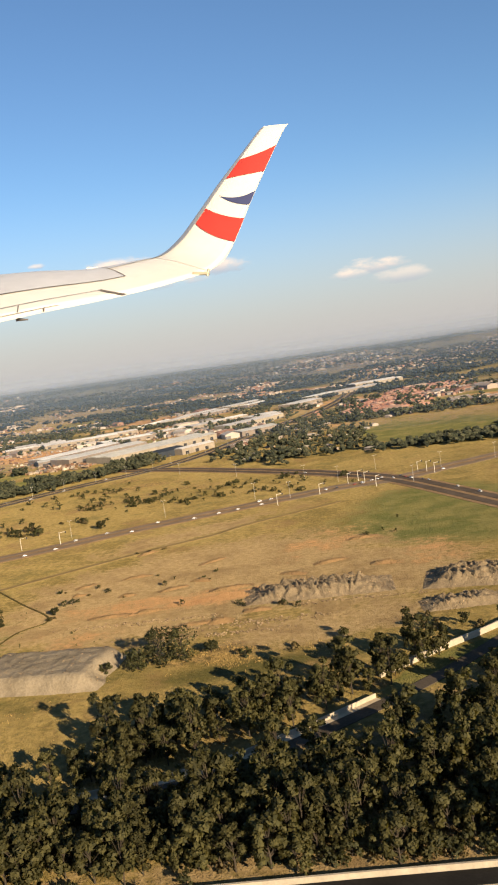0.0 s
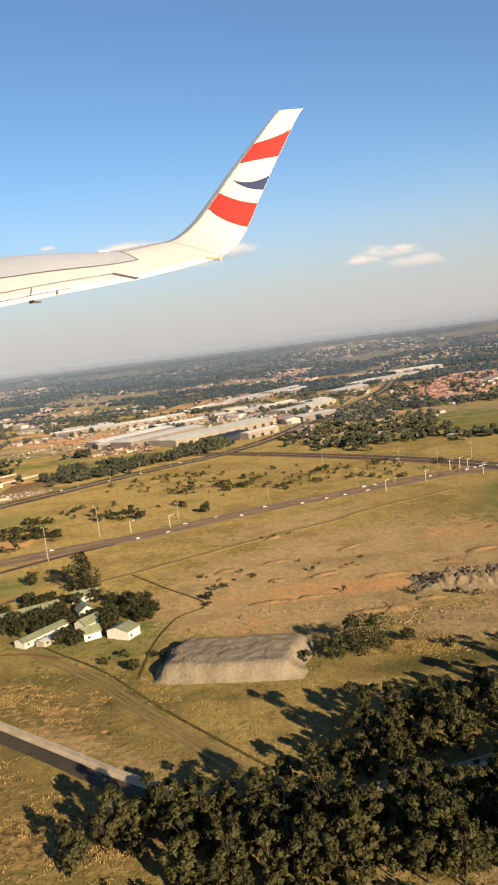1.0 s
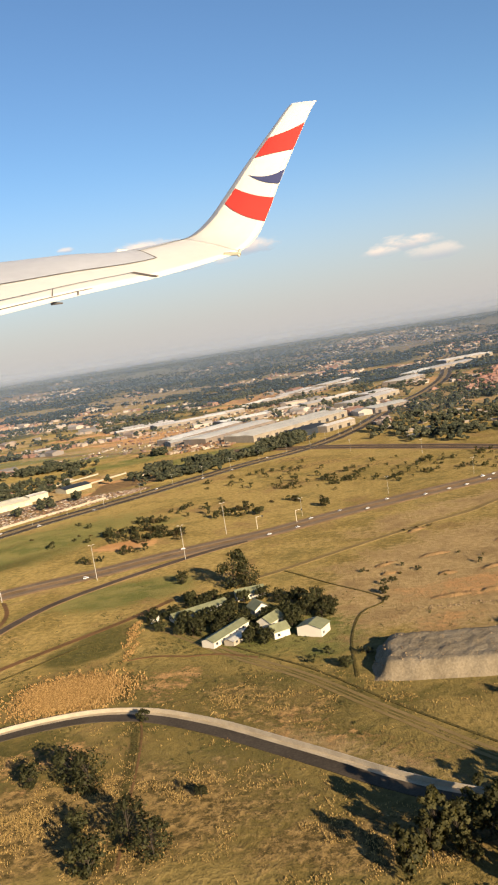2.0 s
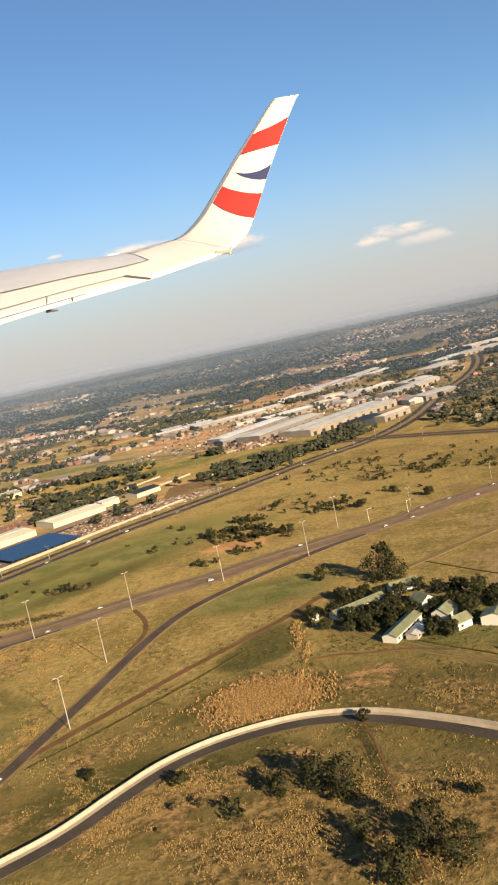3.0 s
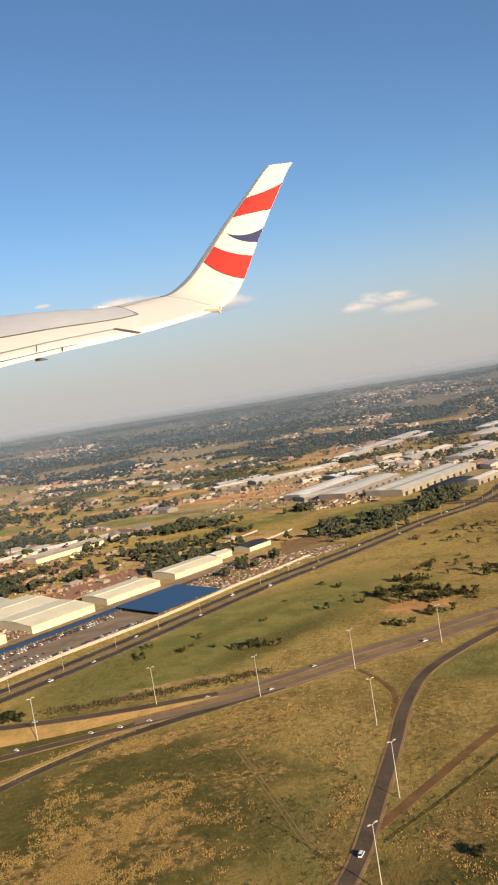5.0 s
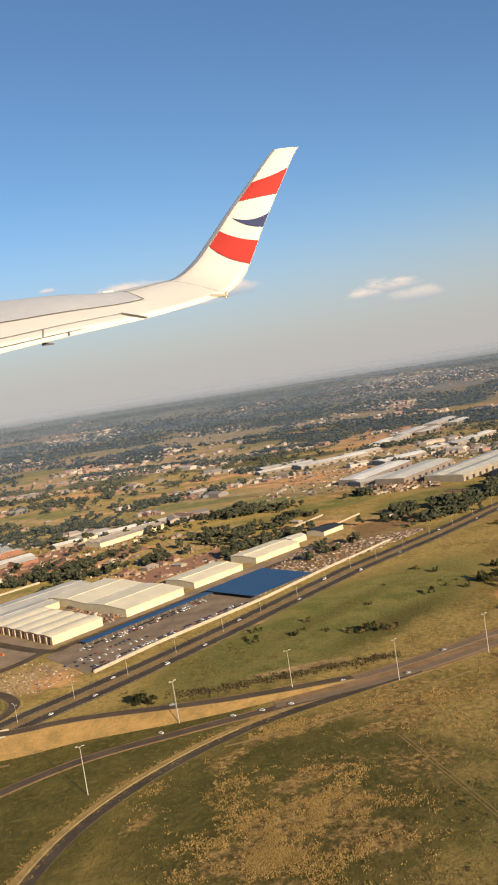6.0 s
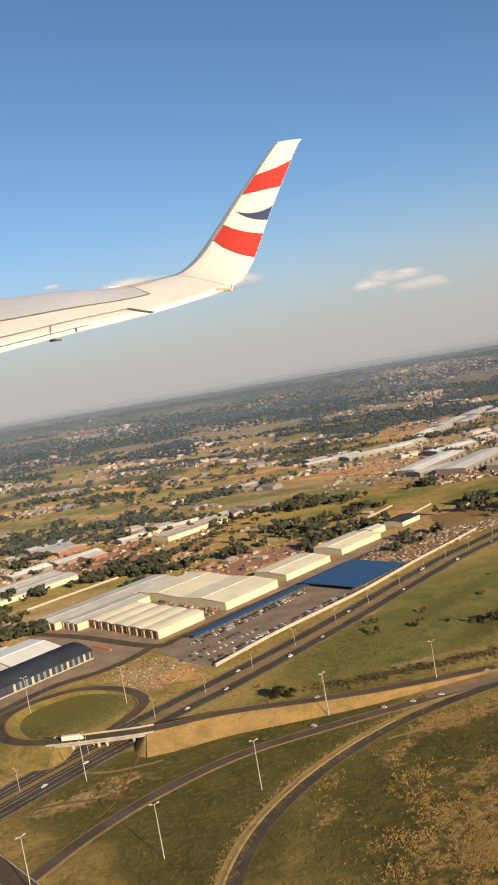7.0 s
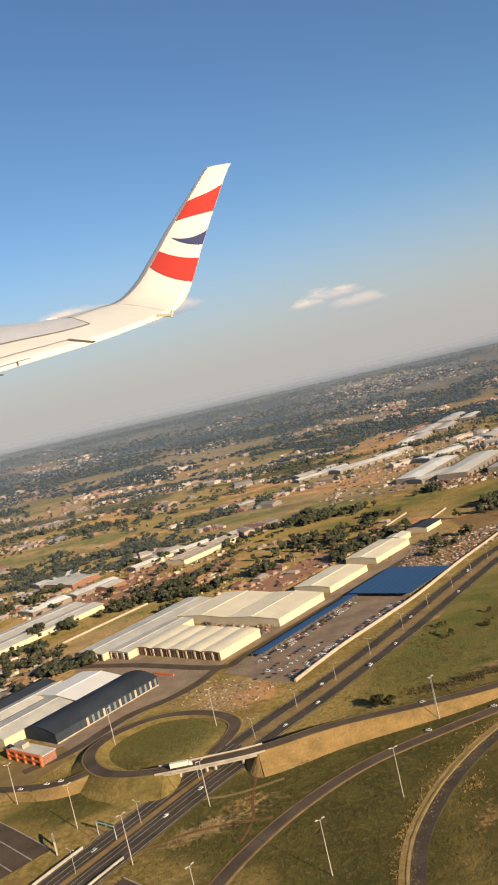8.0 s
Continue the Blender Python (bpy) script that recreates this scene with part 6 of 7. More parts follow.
# ---- spoil heaps ----
def heap(name, label, cx, cy, lx, ly, h, turn, mat, flat=0.6, rough=1.2, seed=1, cell=2.0, loads=0.0):
    b = Build()
    nx_, ny_ = int(lx / cell), int(ly / cell)
    for j in range(ny_ + 1):
        for i in range(nx_ + 1):
            x, y = (i / nx_ - 0.5) * lx, (j / ny_ - 0.5) * ly
            edge = 1 - max(abs(2 * x / lx), abs(2 * y / ly)) + 0.10 * noise.noise(Vector((x * 0.13, y * 0.13, seed)))
            k = smoothstep(0, 1 - flat, edge)
            z = h * k + k * rough * noise.noise(Vector((x * 0.28, y * 0.28, seed + 5))) + k * rough * 0.6 * noise.noise(Vector((x * 0.8, y * 0.8, seed + 9)))
            if loads:
                row = x * 0.72 + y * 0.55 + 5.5 * noise.noise(Vector((x * 0.13, y * 0.13, seed + 2)))
                z += k * loads * (abs(math.sin(row * 0.85)) - 0.55) * (0.7 + 0.8 * noise.noise(Vector((x * 0.2, y * 0.4, seed + 12))))
            b.v.append((x, y, z - 0.35 if i in (0, nx_) or j in (0, ny_) else z))
            if i and j:
                n = j * (nx_ + 1) + i
                b.f.append((n - nx_ - 2, n - nx_ - 1, n, n - 1))
    ob = b.make(name, mat, flat=False)
    ob.matrix_basis = pose(cx, cy, gz(cx, cy), 0, 0, turn)
    tagged(ob, label, "mound")
    return ob, b.v, nx_, ny_


SPOIL_TOP = heap("spoil_mound", "flat-topped heap of pale grey spoil with steep sides", -129, 329, 62, 38, 6.0, -4, SPOIL, 0.74, 0.6, 1, 1.4)
HEAPS = [heap("rubble_mound", "long heap of dumped grey-brown rubble in ridges", -17, 415, 76, 28, 4.4, 2, DUMPED, 0.42, 1.4, 3, 0.7, 2.7),
         heap("rubble_mound", "heap of dumped grey-brown rubble beside the wood", 62, 410, 56, 30, 5.0, -8, DUMPED, 0.42, 1.4, 7, 0.7, 2.7),
         heap("rubble_mound", "low heap of grey rubble", 47, 374, 38, 18, 3.0, 4, DUMPED, 0.42, 1.2, 8, 0.7, 2.2)]


for x, y, lx, ly, h, t in ((-128, 540, 18, 4, 1.4, 40), (-81, 457, 14, 5, 1.6, -20), (-148, 452, 12, 4, 1.2, 20), (-119, 441, 12, 4, 1.2, 10), (-99, 408, 20, 4, 1.3, 8), (-61, 380, 14, 8, 1.8, 0), (-122, 480, 20, 5, 1.2, 15), (-62, 436, 26, 7, 1.3, 12), (-30, 452, 18, 6, 1.1, -20), (-95, 446, 20, 6, 1.0, 30), (-120, 405, 24, 5, 1.0, 8), (-45, 392, 16, 6, 1.2, 5), (-10, 470, 22, 7, 1.2, 25), (18, 455, 16, 8, 1.4, -10), (-70, 380, 30, 5, 1.1, 6), (-150, 470, 16, 5, 0.9, 40), (10, 520, 24, 6, 1.0, 15), (-80, 500, 22, 5, 0.9, 42)):
    heap("earth_mound", "low uneven mound of bare tan earth", x, y, lx, ly, h, t, EARTH, 0.2, 1.0, int(x + 200), 1.2)


def scatter(name, label, mat, spots, seed, size, tall, lift=0.0, category="rubble"):
    """Loose blocks, each turned its own way, joined."""
    r_ = random.Random(seed)
    b = Build()
    for x, y in spots:
        s = size * r_.uniform(0.4, 1.4)
        b.obox((x, y, gz(x, y) + lift - 0.1), s, s * r_.uniform(0.4, 1.0), tall * r_.uniform(0.4, 1.3), r_.uniform(0, 6.3), r_.uniform(-0.3, 0.3))
    return tagged(b.make(name, mat), label, category, kind="stuff")


r = random.Random(21)
b = Build()
for (ob, surface, nx_, ny_), n, big in ((SPOIL_TOP, 700, 0.45), (HEAPS[0], 1100, 0.6), (HEAPS[1], 800, 0.6), (HEAPS[2], 350, 0.55)):
    for _ in range(n):
        p = ob.matrix_basis @ Vector(surface[r.randint(1, ny_ - 1) * (nx_ + 1) + r.randint(1, nx_ - 1)])
        w = big * r.uniform(0.35, 1.15)
        b.obox((p.x + r.uniform(-0.6, 0.6), p.y + r.uniform(-0.6, 0.6), p.z - 0.25), w, w * r.uniform(0.5, 1.0), w * r.uniform(0.5, 0.9), r.uniform(0, 6.3), r.uniform(-0.5, 0.5))
tagged(b.make("rubble", RUBBLE), "loose broken concrete and rubble on the heaps", "rubble", kind="stuff")
scatter("rubble", "loose stones on bare ground", RUBBLE, [(cx + r.gauss(0, 0.3) * lx, cy + r.gauss(0, 0.3) * ly) for cx, cy, lx, ly, n in ((-40, 374, 60, 9, 170), (-100, 390, 70, 6, 140), (0, 395, 60, 6, 120), (-60, 362, 60, 5, 120)) for _ in range(n)], 8, 0.7, 0.5)
scatter("scrap", "packed scrapped cars and metal in a breaker's yard", SCRAP, [tuple(site(u, 42 + (max(0.0, 84 - abs(u - 428) * (0.35 if u < 428 else 0.8))) * r.random())[:2]) for u in [r.uniform(350, 520) for _ in range(1700)] if noise.noise(Vector((u * 0.05, r.random() * 3, 5))) > -0.35], 9, 2.2, 0.8, category="scrap")
scatter("building_rubble", "pale demolition rubble beside the yard", SCRAP, [tuple(site(r.uniform(66, 110), r.uniform(30, 92))[:2]) for _ in range(420)], 10, 1.1, 0.5)
scatter("yard_clutter", "stored containers and crates in red earth yards", SCRAP, [tuple(site(r.uniform(200, 460), r.uniform(400, 600))[:2]) for _ in range(380)], 12, 4.0, 2.0, category="clutter")
scatter("yard_clutter", "goods and vehicles stored on red earth behind the sheds", SCRAP, [tuple(site(r.uniform(280, 420), r.uniform(180, 300))[:2]) for _ in range(160)], 17, 3.4, 1.6, category="clutter")
scatter("yard_clutter", "crates and pallets between the sheds", SCRAP, [tuple(site(r.uniform(185, 207), r.uniform(116, 200))[:2]) for _ in range(120)], 13, 3.0, 1.6, category="clutter")
scatter("yard_clutter", "stored goods and low roofs beyond the hall", SCRAP, [tuple(site(r.uniform(-40, 130), r.uniform(250, 420))[:2]) for _ in range(420)], 14, 6.0, 2.6, category="clutter")

scatter("container", "pale containers and lorries parked in rows on orange earth", SCRAP, [tuple(site(u, 324 - 0.1 * (u - 300) + v)[:2]) for u in [300 + 3.2 * k for k in range(22)] for v in (0, 12)] + [tuple(site(285 + 2.6 * k, 432 - 1.1 * k)[:2]) for k in range(30)], 19, 5.0, 2.6, category="container")
scatter("works_clutter", "low roofs, stacked goods and vehicles round the factories", SCRAP, [(r.uniform(-600, -280) + 0.25 * k, 1200 + k) for k in [r.uniform(0, 520) for _ in range(700)]], 15, 4.5, 2.2, category="clutter")
scatter("works_clutter", "stacked goods and vehicles beside the long factory", SCRAP, [(r.uniform(-420, -330), r.uniform(1120, 1220)) for _ in range(160)], 16, 6.0, 2.4, category="clutter")

# ---- lamp posts ----
def lamp_post(label, h, arm, group):
    th = thing("street_lamp", label, "lamp post", group)
    Build().tube((0, 0, -0.4), (0, 0, h), 0.20 if h > 15 else 0.11, 0.10 if h > 15 else 0.06, 8).make("mast", POLE_PAINT, th)
    for s in (-1, 1):
        boom = Build().tube((0, 0, h - 0.1), (s * arm, 0, h + 0.3), 0.09, 0.07, 6).make("arm", POLE_PAINT, th)
        Build().obox((s * arm, 0, h + 0.2), 1.2 if h > 15 else 0.8, 0.5, 0.26, 0).make("lantern", POLE_PAINT, boom)
    return th


tall = lamp_post("tall pale double-arm lamp mast in grass", 22.5, 1.5, "tall lamp masts")
TALL = [(-276, 534), (-258, 595), (-328, 508), (-380, 481), (-432, 455), (-490, 458), (-372, 398), (-367, 326), (-377, 266), (-549, 431), (-577, 360), (-611, 313), (-731, 395), (-696, 352),
        tuple(site(85, -99)[:2]), tuple(site(49, 30)[:2]), tuple(site(13, 80)[:2]), tuple(site(-55, 78)[:2]), tuple(site(-22, -36)[:2]), (-660, 300)]
for k, (x, y) in enumerate(TALL):
    m = pose(x, y, gz(x, y), 0, 0, 20 + 7 * (k % 5))
    if k:
        copy_thing(tall, m)
    else:
        tall.matrix_basis = m
near_junction = lamp_post("pale double-arm street lamp beside the road", 13.5, 1.4, "junction lamps")
for k, (x, y) in enumerate(((-205, 625), (-140, 668), (-70, 705), (0, 745), (60, 700), (90, 760), (-30, 780), (-100, 850), (-170, 920), (120, 640), (-40, 690), (35, 790), (140, 780))):
    m = pose(x, y, gz(x, y), 0, 0, 20 + 7 * (k % 5))
    if k:
        copy_thing(near_junction, m)
    else:
        near_junction.matrix_basis = m
short = lamp_post("slim double-arm street lamp on the motorway median", 11.0, 2.2, "motorway lamps")
first_lamp = True
for k in range(5, len(hw) - 40, 5):
    m = pose(hw[k].x, hw[k].y, gz(hw[k].x, hw[k].y) + 0.2, 0, 0, SITE_TURN + 90)
    if first_lamp:
        short.matrix_basis, first_lamp = m, False
    elif hw[k].y < 1400:
        copy_thing(short, m)

gantry = thing("sign_gantry", "steel road sign with green panels beside the motorway", "road sign", at=pose(*site(-59, -5), 0, 0, SITE_TURN + 90))
for x in (-6.5, 6.5):
    Build().tube((x, 0, -0.3), (x, 0, 6.5), 0.2, 0.16, 8).make("post", STEEL, gantry)
Build().box(-6.5, -0.15, 6.2, 6.5, 0.15, 6.6).make("beam", STEEL, gantry)
for x in (-3.4, 3.0):
    Build().box(x - 2.6, -0.25, 5.0, x + 2.4, -0.16, 7.4).make("sign_panel", SIGN_GREEN, gantry)
gate = thing("toll_portal", "white steel portal over the toll lanes", "portal", at=pose(*site(-76, 12), 0, 0, SITE_TURN + 60))
for x in (-4.5, 4.5):
    Build().box(x - 0.3, -0.4, -0.3, x + 0.3, 0.4, 6).make("post", CONCRETE, gate)
Build().box(-5, -0.5, 5.6, 5, 0.5, 6.4).make("beam", CONCRETE, gate)
# traffic-light portal on the veld road
for (x, y) in ((-236, 600), (-208, 606), (8, 730), (22, 726), (17, 738), (69, 752), (76, 746), (81, 733), (-16, 692), (-49, 664), (30, 700)):
    th = thing("traffic_signal", "white signal mast beside the road", "traffic signal", "signal masts", at=pose(x, y, gz(x, y), 0, 0, 30))
    Build().tube((0, 0, -0.3), (0, 0, 9), 0.22, 0.15, 8).make("mast", WHITE_ROOF, th)
    boom = Build().tube((0, 0, 8.6), (5, 0, 8.9), 0.14, 0.1, 6).make("arm", WHITE_ROOF, th)
    Build().box(4.4, -0.3, 7.7, 5.2, 0.3, 9.1).make("signal_head", DARK_OPENING, boom)

# ---- vehicles ----
def car_kind(label, rgb, L=4.3, W=1.75, H=1.45, van=False, group="parked cars"):
    th = thing("van" if van else "car", label, "van" if van else "car", group)
    paint = material("car_paint", rgb, 0.3, scale=1.0, spread=0.08, spec=0.6)
    low = H * (0.58 if not van else 0.5)
    prof = [(-L / 2, 0.3), (L / 2, 0.3), (L / 2, low * 0.8), (L / 2 - 0.35, low), (-L / 2 + 0.1, low), (-L / 2, low * 0.85)]
    b = Build()
    b.poly(*[(x, -W / 2, z) for x, z in prof])
    b.poly(*[(x, W / 2, z) for x, z in reversed(prof)])
    for (xa, za), (xb, zb) in zip(prof, prof[1:] + prof[:1]):
        b.poly((xa, -W / 2, za), (xa, W / 2, za), (xb, W / 2, zb), (xb, -W / 2, zb))
    b.make("body", paint, th)
    x0, x1 = (-L / 2 + 0.15, L / 2 - 1.1) if van else (-L / 2 + 0.55, L / 2 - 1.25)
    for name, mat, za, zb, ins in (("glazing", GLASS, low, H - 0.1, 0.0), ("roof", paint, H - 0.1, H, 0.05)):
        b = Build()
        w0, w1 = W / 2 - 0.06 - ins * 2, W / 2 - 0.2 - ins
        t0 = 0.45 if name == "glazing" else 0.0
        lo = [(x0 + (0 if t0 else 0.4), -w0), (x1 - (0 if t0 else 0.45), -w0), (x1 - (0 if t0 else 0.45), w0), (x0 + (0 if t0 else 0.4), w0)]
        hi = [(x0 + 0.4, -w1), (x1 - 0.45, -w1), (x1 - 0.45, w1), (x0 + 0.4, w1)]
        n = len(b.v)
        b.v += [(x, y, za) for x, y in lo] + [(x, y, zb) for x, y in hi]
        b.f += [(n + 4, n + 5, n + 6, n + 7), (n + 3, n + 2, n + 1, n)] + [(n + k, n + (k + 1) % 4, n + 4 + (k + 1) % 4, n + 4 + k) for k in range(4)]
        b.make(name, mat, th)
    for sx in (-1, 1):
        for sy in (-1, 1):
            Build().tube((sx * L * 0.31, sy * (W / 2 - 0.2), 0.31), (sx * L * 0.31, sy * (W / 2 + 0.01), 0.31), 0.31, 0.31, 8).make("wheel", TYRE, th)
    return th


CARS = [car_kind("white car with dark windows", (0.75, 0.72, 0.66)), car_kind("silver car with dark windows", (0.42, 0.42, 0.41)), car_kind("black car with dark windows", (0.035, 0.035, 0.04)), car_kind("dull red car with dark windows", (0.30, 0.04, 0.03)),
        car_kind("white panel van with dark windows", (0.78, 0.75, 0.70), 5.0, 1.9, 2.1, True), car_kind("dark blue car with dark windows", (0.04, 0.06, 0.14))]
used_cars = set()


def park(kind, x, y, z, turn):
    th = CARS[kind]
    m = pose(x, y, z, 0, 0, turn) @ Matrix.Scale(0.84, 4)
    if kind not in used_cars:
        used_cars.add(kind)
        th.matrix_basis = m
        return th
    return copy_thing(th, m)


r = random.Random(33)
for row_v, u0, u1, gap in ((28, 118, 268, 2.0), (33.5, 120, 258, 2.4), (76, 138, 262, 2.0), (70.5, 142, 262, 2.6), (56, 112, 170, 3.6), (46, 116, 180, 5)):
    u = u0
    while u < u1:
        if r.random() < 0.86:
            v = row_v + r.uniform(-0.7, 0.7) + 0.06 * (u - 110)
            p = site(u, v)
            park(r.choice((0, 0, 0, 1, 2, 2, 2, 2, 3, 4, 5)), p.x, p.y, gz(p.x, p.y) + 0.12, SITE_TURN + 90 + r.uniform(-8, 8))
        u += gap + r.uniform(0, 1.2)
# traffic on the roads
for line, o, ks in ((hw, 6.0, (22, 31, 44, 58, 71, 93, 112)), (hw, -8.5, (26, 29, 33, 37, 41, 52, 64, 83, 99)), (hw, -10.6, (48, 75, 104)), (vr, 7.0, (8, 20, 47, 66, 71, 79, 96, 98)), (vr, -7.5, (14, 33, 58, 62, 74, 84, 88, 91, 95)), (rl, -1.8, (24,))):
    sd = sideways(line)
    for k in ks:
        if k < len(line) - 1:
            p = line[k] + sd[k] * o
            d = line[k + 1] - line[k]
            park(r.choice((0, 0, 1, 4, 0)), p.x, p.y, p.z + gz(p.x, p.y) + 0.3, math.degrees(math.atan2(d.y, d.x)))
for x, y, t in ((-383, 288, 70), (-556, 419, 150), (-520, 431, 152), (-505, 434, 155), (-490, 438, 160)):
    park(0 if t != 70 else 4, x, y, gz(x, y) + 0.3, t)
for x, y, t in ((28, 731, 42), (33, 734, 42), (37, 739, 42), (53, 738, 42), (72, 699, -64), (68, 706, -64), (-11, 710, 40), (-2, 712, 40), (20, 722, 40), (13, 719, 40), (46, 730, -60), (90, 747, 40), (60, 720, -62), (56, 729, -62), (99, 624, -68), (88, 655, -66), (20, 764, -46), (10, 776, -46), (-30, 822, -46)):
    park(r.choice((0, 0, 1, 2, 3, 4)), x, y, gz(x, y) + 0.33, t)
for k, o in ((4, -1.6), (6, -1.4), (9, 1.5)):
    p = ramp[k] + sideways(ramp)[k] * o
    d = ramp[k + 1] - ramp[k]
    park(0, p.x, p.y, p.z + gz(p.x, p.y) + 0.25, math.degrees(math.atan2(d.y, d.x)))

truck = thing("truck", "white box truck crossing the bridge", "truck")
k = min(range(len(rl)), key=lambda i: (rl[i] - site(-4, -3, 7.2)).length)
d = rl[k + 1] - rl[k - 1]
truck.matrix_basis = pose(rl[k].x, rl[k].y, rl[k].z + 0.35, 0, 0, math.degrees(math.atan2(d.y, d.x)) + 180) @ Matrix.Translation((0, -1.4, 0)) @ Matrix.Scale(0.8, 4)
Build().box(-7, -1.25, 1.0, 5.0, 1.25, 3.9).make("cargo_box", WHITE_ROOF, truck)
Build().box(5.3, -1.2, 0.7, 7.4, 1.2, 3.2).make("cab", WHITE_ROOF, truck)
Build().box(7.3, -1.1, 2.0, 7.45, 1.1, 3.0).make("windscreen", GLASS, truck)
Build().box(-7, -0.6, 0.6, 7.2, 0.6, 1.0).make("chassis", TYRE, truck)
for x in (-5.5, -4.2, 6.0):
    for y in (-1.0, 1.0):
        Build().tube((x, y - 0.2, 0.5), (x, y + 0.2, 0.5), 0.5, 0.5, 10).make("wheel", TYRE, truck)

# ---- suburbs ----
def house_kind(label, lx, ly, h, rise, roof):
    th = thing("house", label, "house", "suburban houses")
    b = Build().box(-lx / 2, -ly / 2, -1.5, lx / 2, ly / 2, h)
    b.make("wall", HOUSE_WALL, th)
    b = Build()
    e, g = 0.6, lx / 2 - ly / 2 * 0.7
    a = [(-lx / 2 - e, -ly / 2 - e, h), (lx / 2 + e, -ly / 2 - e, h), (lx / 2 + e, ly / 2 + e, h), (-lx / 2 - e, ly / 2 + e, h)]
    p, q = (-g, 0, h + rise), (g, 0, h + rise)
    b.poly(a[0], a[1], q, p), b.poly(a[2], a[3], p, q), b.poly(a[1], a[2], q), b.poly(a[3], a[0], p), b.poly(*a[::-1])
    b.make("roof", roof, th)
    Build().box(-lx / 4, -ly / 2 - 0.08, 1, -lx / 4 + 2, -ly / 2 + 0.1, 2.2).make("window", GLASS, th)
    Build().box(lx / 6, -ly / 2 - 0.08, 0, lx / 6 + 1.1, -ly / 2 + 0.1, 2.1).make("door", DARK_OPENING, th)
    return th


HOUSES = [house_kind("suburban house with a terracotta tile roof", 14, 9, 3, 2.4, TILE_ROOF), house_kind("suburban house with a pale sheet roof", 16, 10, 3, 1.8, PALE_ROOF), house_kind("small house with a terracotta roof", 11, 8, 3, 2.2, TILE_ROOF)]
r = random.Random(41)
used_house = set()
n = 0
for u, v in [(r.uniform(-60, 90), r.uniform(258, 345)) for _ in range(10)] + [(r.uniform(-60, 90), r.uniform(370, 520)) for _ in range(16)] + [(r.uniform(300, 370), r.uniform(195, 262)) for _ in range(9)] + [(r.uniform(200, 300), r.uniform(500, 620)) for _ in range(14)] + [(r.uniform(450, 540), r.uniform(180, 240)) for _ in range(7)]:
    k = r.choice((0, 1, 2, 1))
    m = pose(*site(u, v), 0, 0, SITE_TURN + r.choice((0, 90)) + r.uniform(-5, 5)) @ Matrix.Scale(r.uniform(0.75, 1.05), 4)
    if k in used_house:
        copy_thing(HOUSES[k], m)
    else:
        used_house.add(k)
        HOUSES[k].matrix_basis = m
while n < 240:
    y = 930 + 1000 * r.random()
    x = -300 + r.uniform(-0.8, 0.5) * (y + 100)
    leafy = suburb(x, y)
    if not far_ok(x, y) or (not leafy and (open_site(x, y) or belt(x, y, 12) < r.uniform(0.0, 0.3))) or (leafy and r.random() < 0.3):
        continue
    k = 1 if leafy else r.choice((0, 1, 2, 0))
    m = pose(x, y, gz(x, y), 0, 0, r.choice((20, 50, 110, 140)) + r.uniform(-8, 8)) @ Matrix.Scale(r.uniform(0.6, 0.9), 4)
    if k in used_house:
        copy_thing(HOUSES[k], m)
    else:
        used_house.add(k)
        HOUSES[k].matrix_basis = m
    n += 1
b = Build()
n = 0
while n < 4000:
    y = 1120 + 6600 * r.random() ** 2.6
    x = -300 + r.uniform(-0.60, 0.46) * (y + 250)
    if 1.2 * belt(x, y, 12) + 0.5 * noise.noise(Vector((x * 0.014, y * 0.009, 44))) < r.uniform(0.06, 0.45) + 0.3 * smoothstep(2000, 4500, y) or not far_ok(x, y) or suburb(x, y) or open_site(x, y):
        continue
    big = r.random() < 0.03
    lx, ly, hh = (r.uniform(25, 45), r.uniform(14, 24), r.uniform(5, 7)) if big else (r.uniform(7, 16), r.uniform(6, 10), r.uniform(2.6, 4.5))
    t = r.choice((0.3, 0.9, 1.9, 2.4))
    g = gz(x, y)
    b.obox((x, y, g - 1), lx, ly, hh + 1, t)
    m = len(b.v)
    top = b.v[m - 4:]
    rise = 0.12 * ly + 0.4
    a, c = Vector(top[0]).lerp(Vector(top[3]), 0.5), Vector(top[1]).lerp(Vector(top[2]), 0.5)
    b.v += [(a.x, a.y, a.z + rise), (c.x, c.y, c.z + rise)]
    b.f += [(m - 4, m - 3, m + 1, m), (m - 2, m - 1, m, m + 1), (m - 3, m - 2, m + 1), (m - 1, m - 4, m)]
    n += 1
tagged(b.make("distant_suburbs", FAR_ROOFS), "small houses and sheds spread over the far plain", "houses", kind="stuff")


b = Build()
for k in range(520):
    q, w = r.random(), r.gauss(0, 0.35)
    x, y = 40 + 230 * q + 70 * w, 1420 + 620 * q - 90 * w
    t, lx, ly, g = r.choice((0.3, 1.8)) + r.uniform(-0.1, 0.1), r.uniform(9, 15), r.uniform(7, 10), gz(x, y)
    b.obox((x, y, g - 1), lx, ly, 4, t)
    m = len(b.v)
    top = b.v[m - 4:]
    a, c = Vector(top[0]).lerp(Vector(top[3]), 0.5), Vector(top[1]).lerp(Vector(top[2]), 0.5)
    b.v += [(a.x, a.y, a.z + 2.2), (c.x, c.y, c.z + 2.2)]
    b.f += [(m - 4, m - 3, m + 1, m), (m - 2, m - 1, m, m + 1), (m - 3, m - 2, m + 1), (m - 1, m - 4, m)]
tagged(b.make("terrace_estate", RED_ROOFS), "dense estate of small houses with terracotta roofs", "houses", kind="stuff")


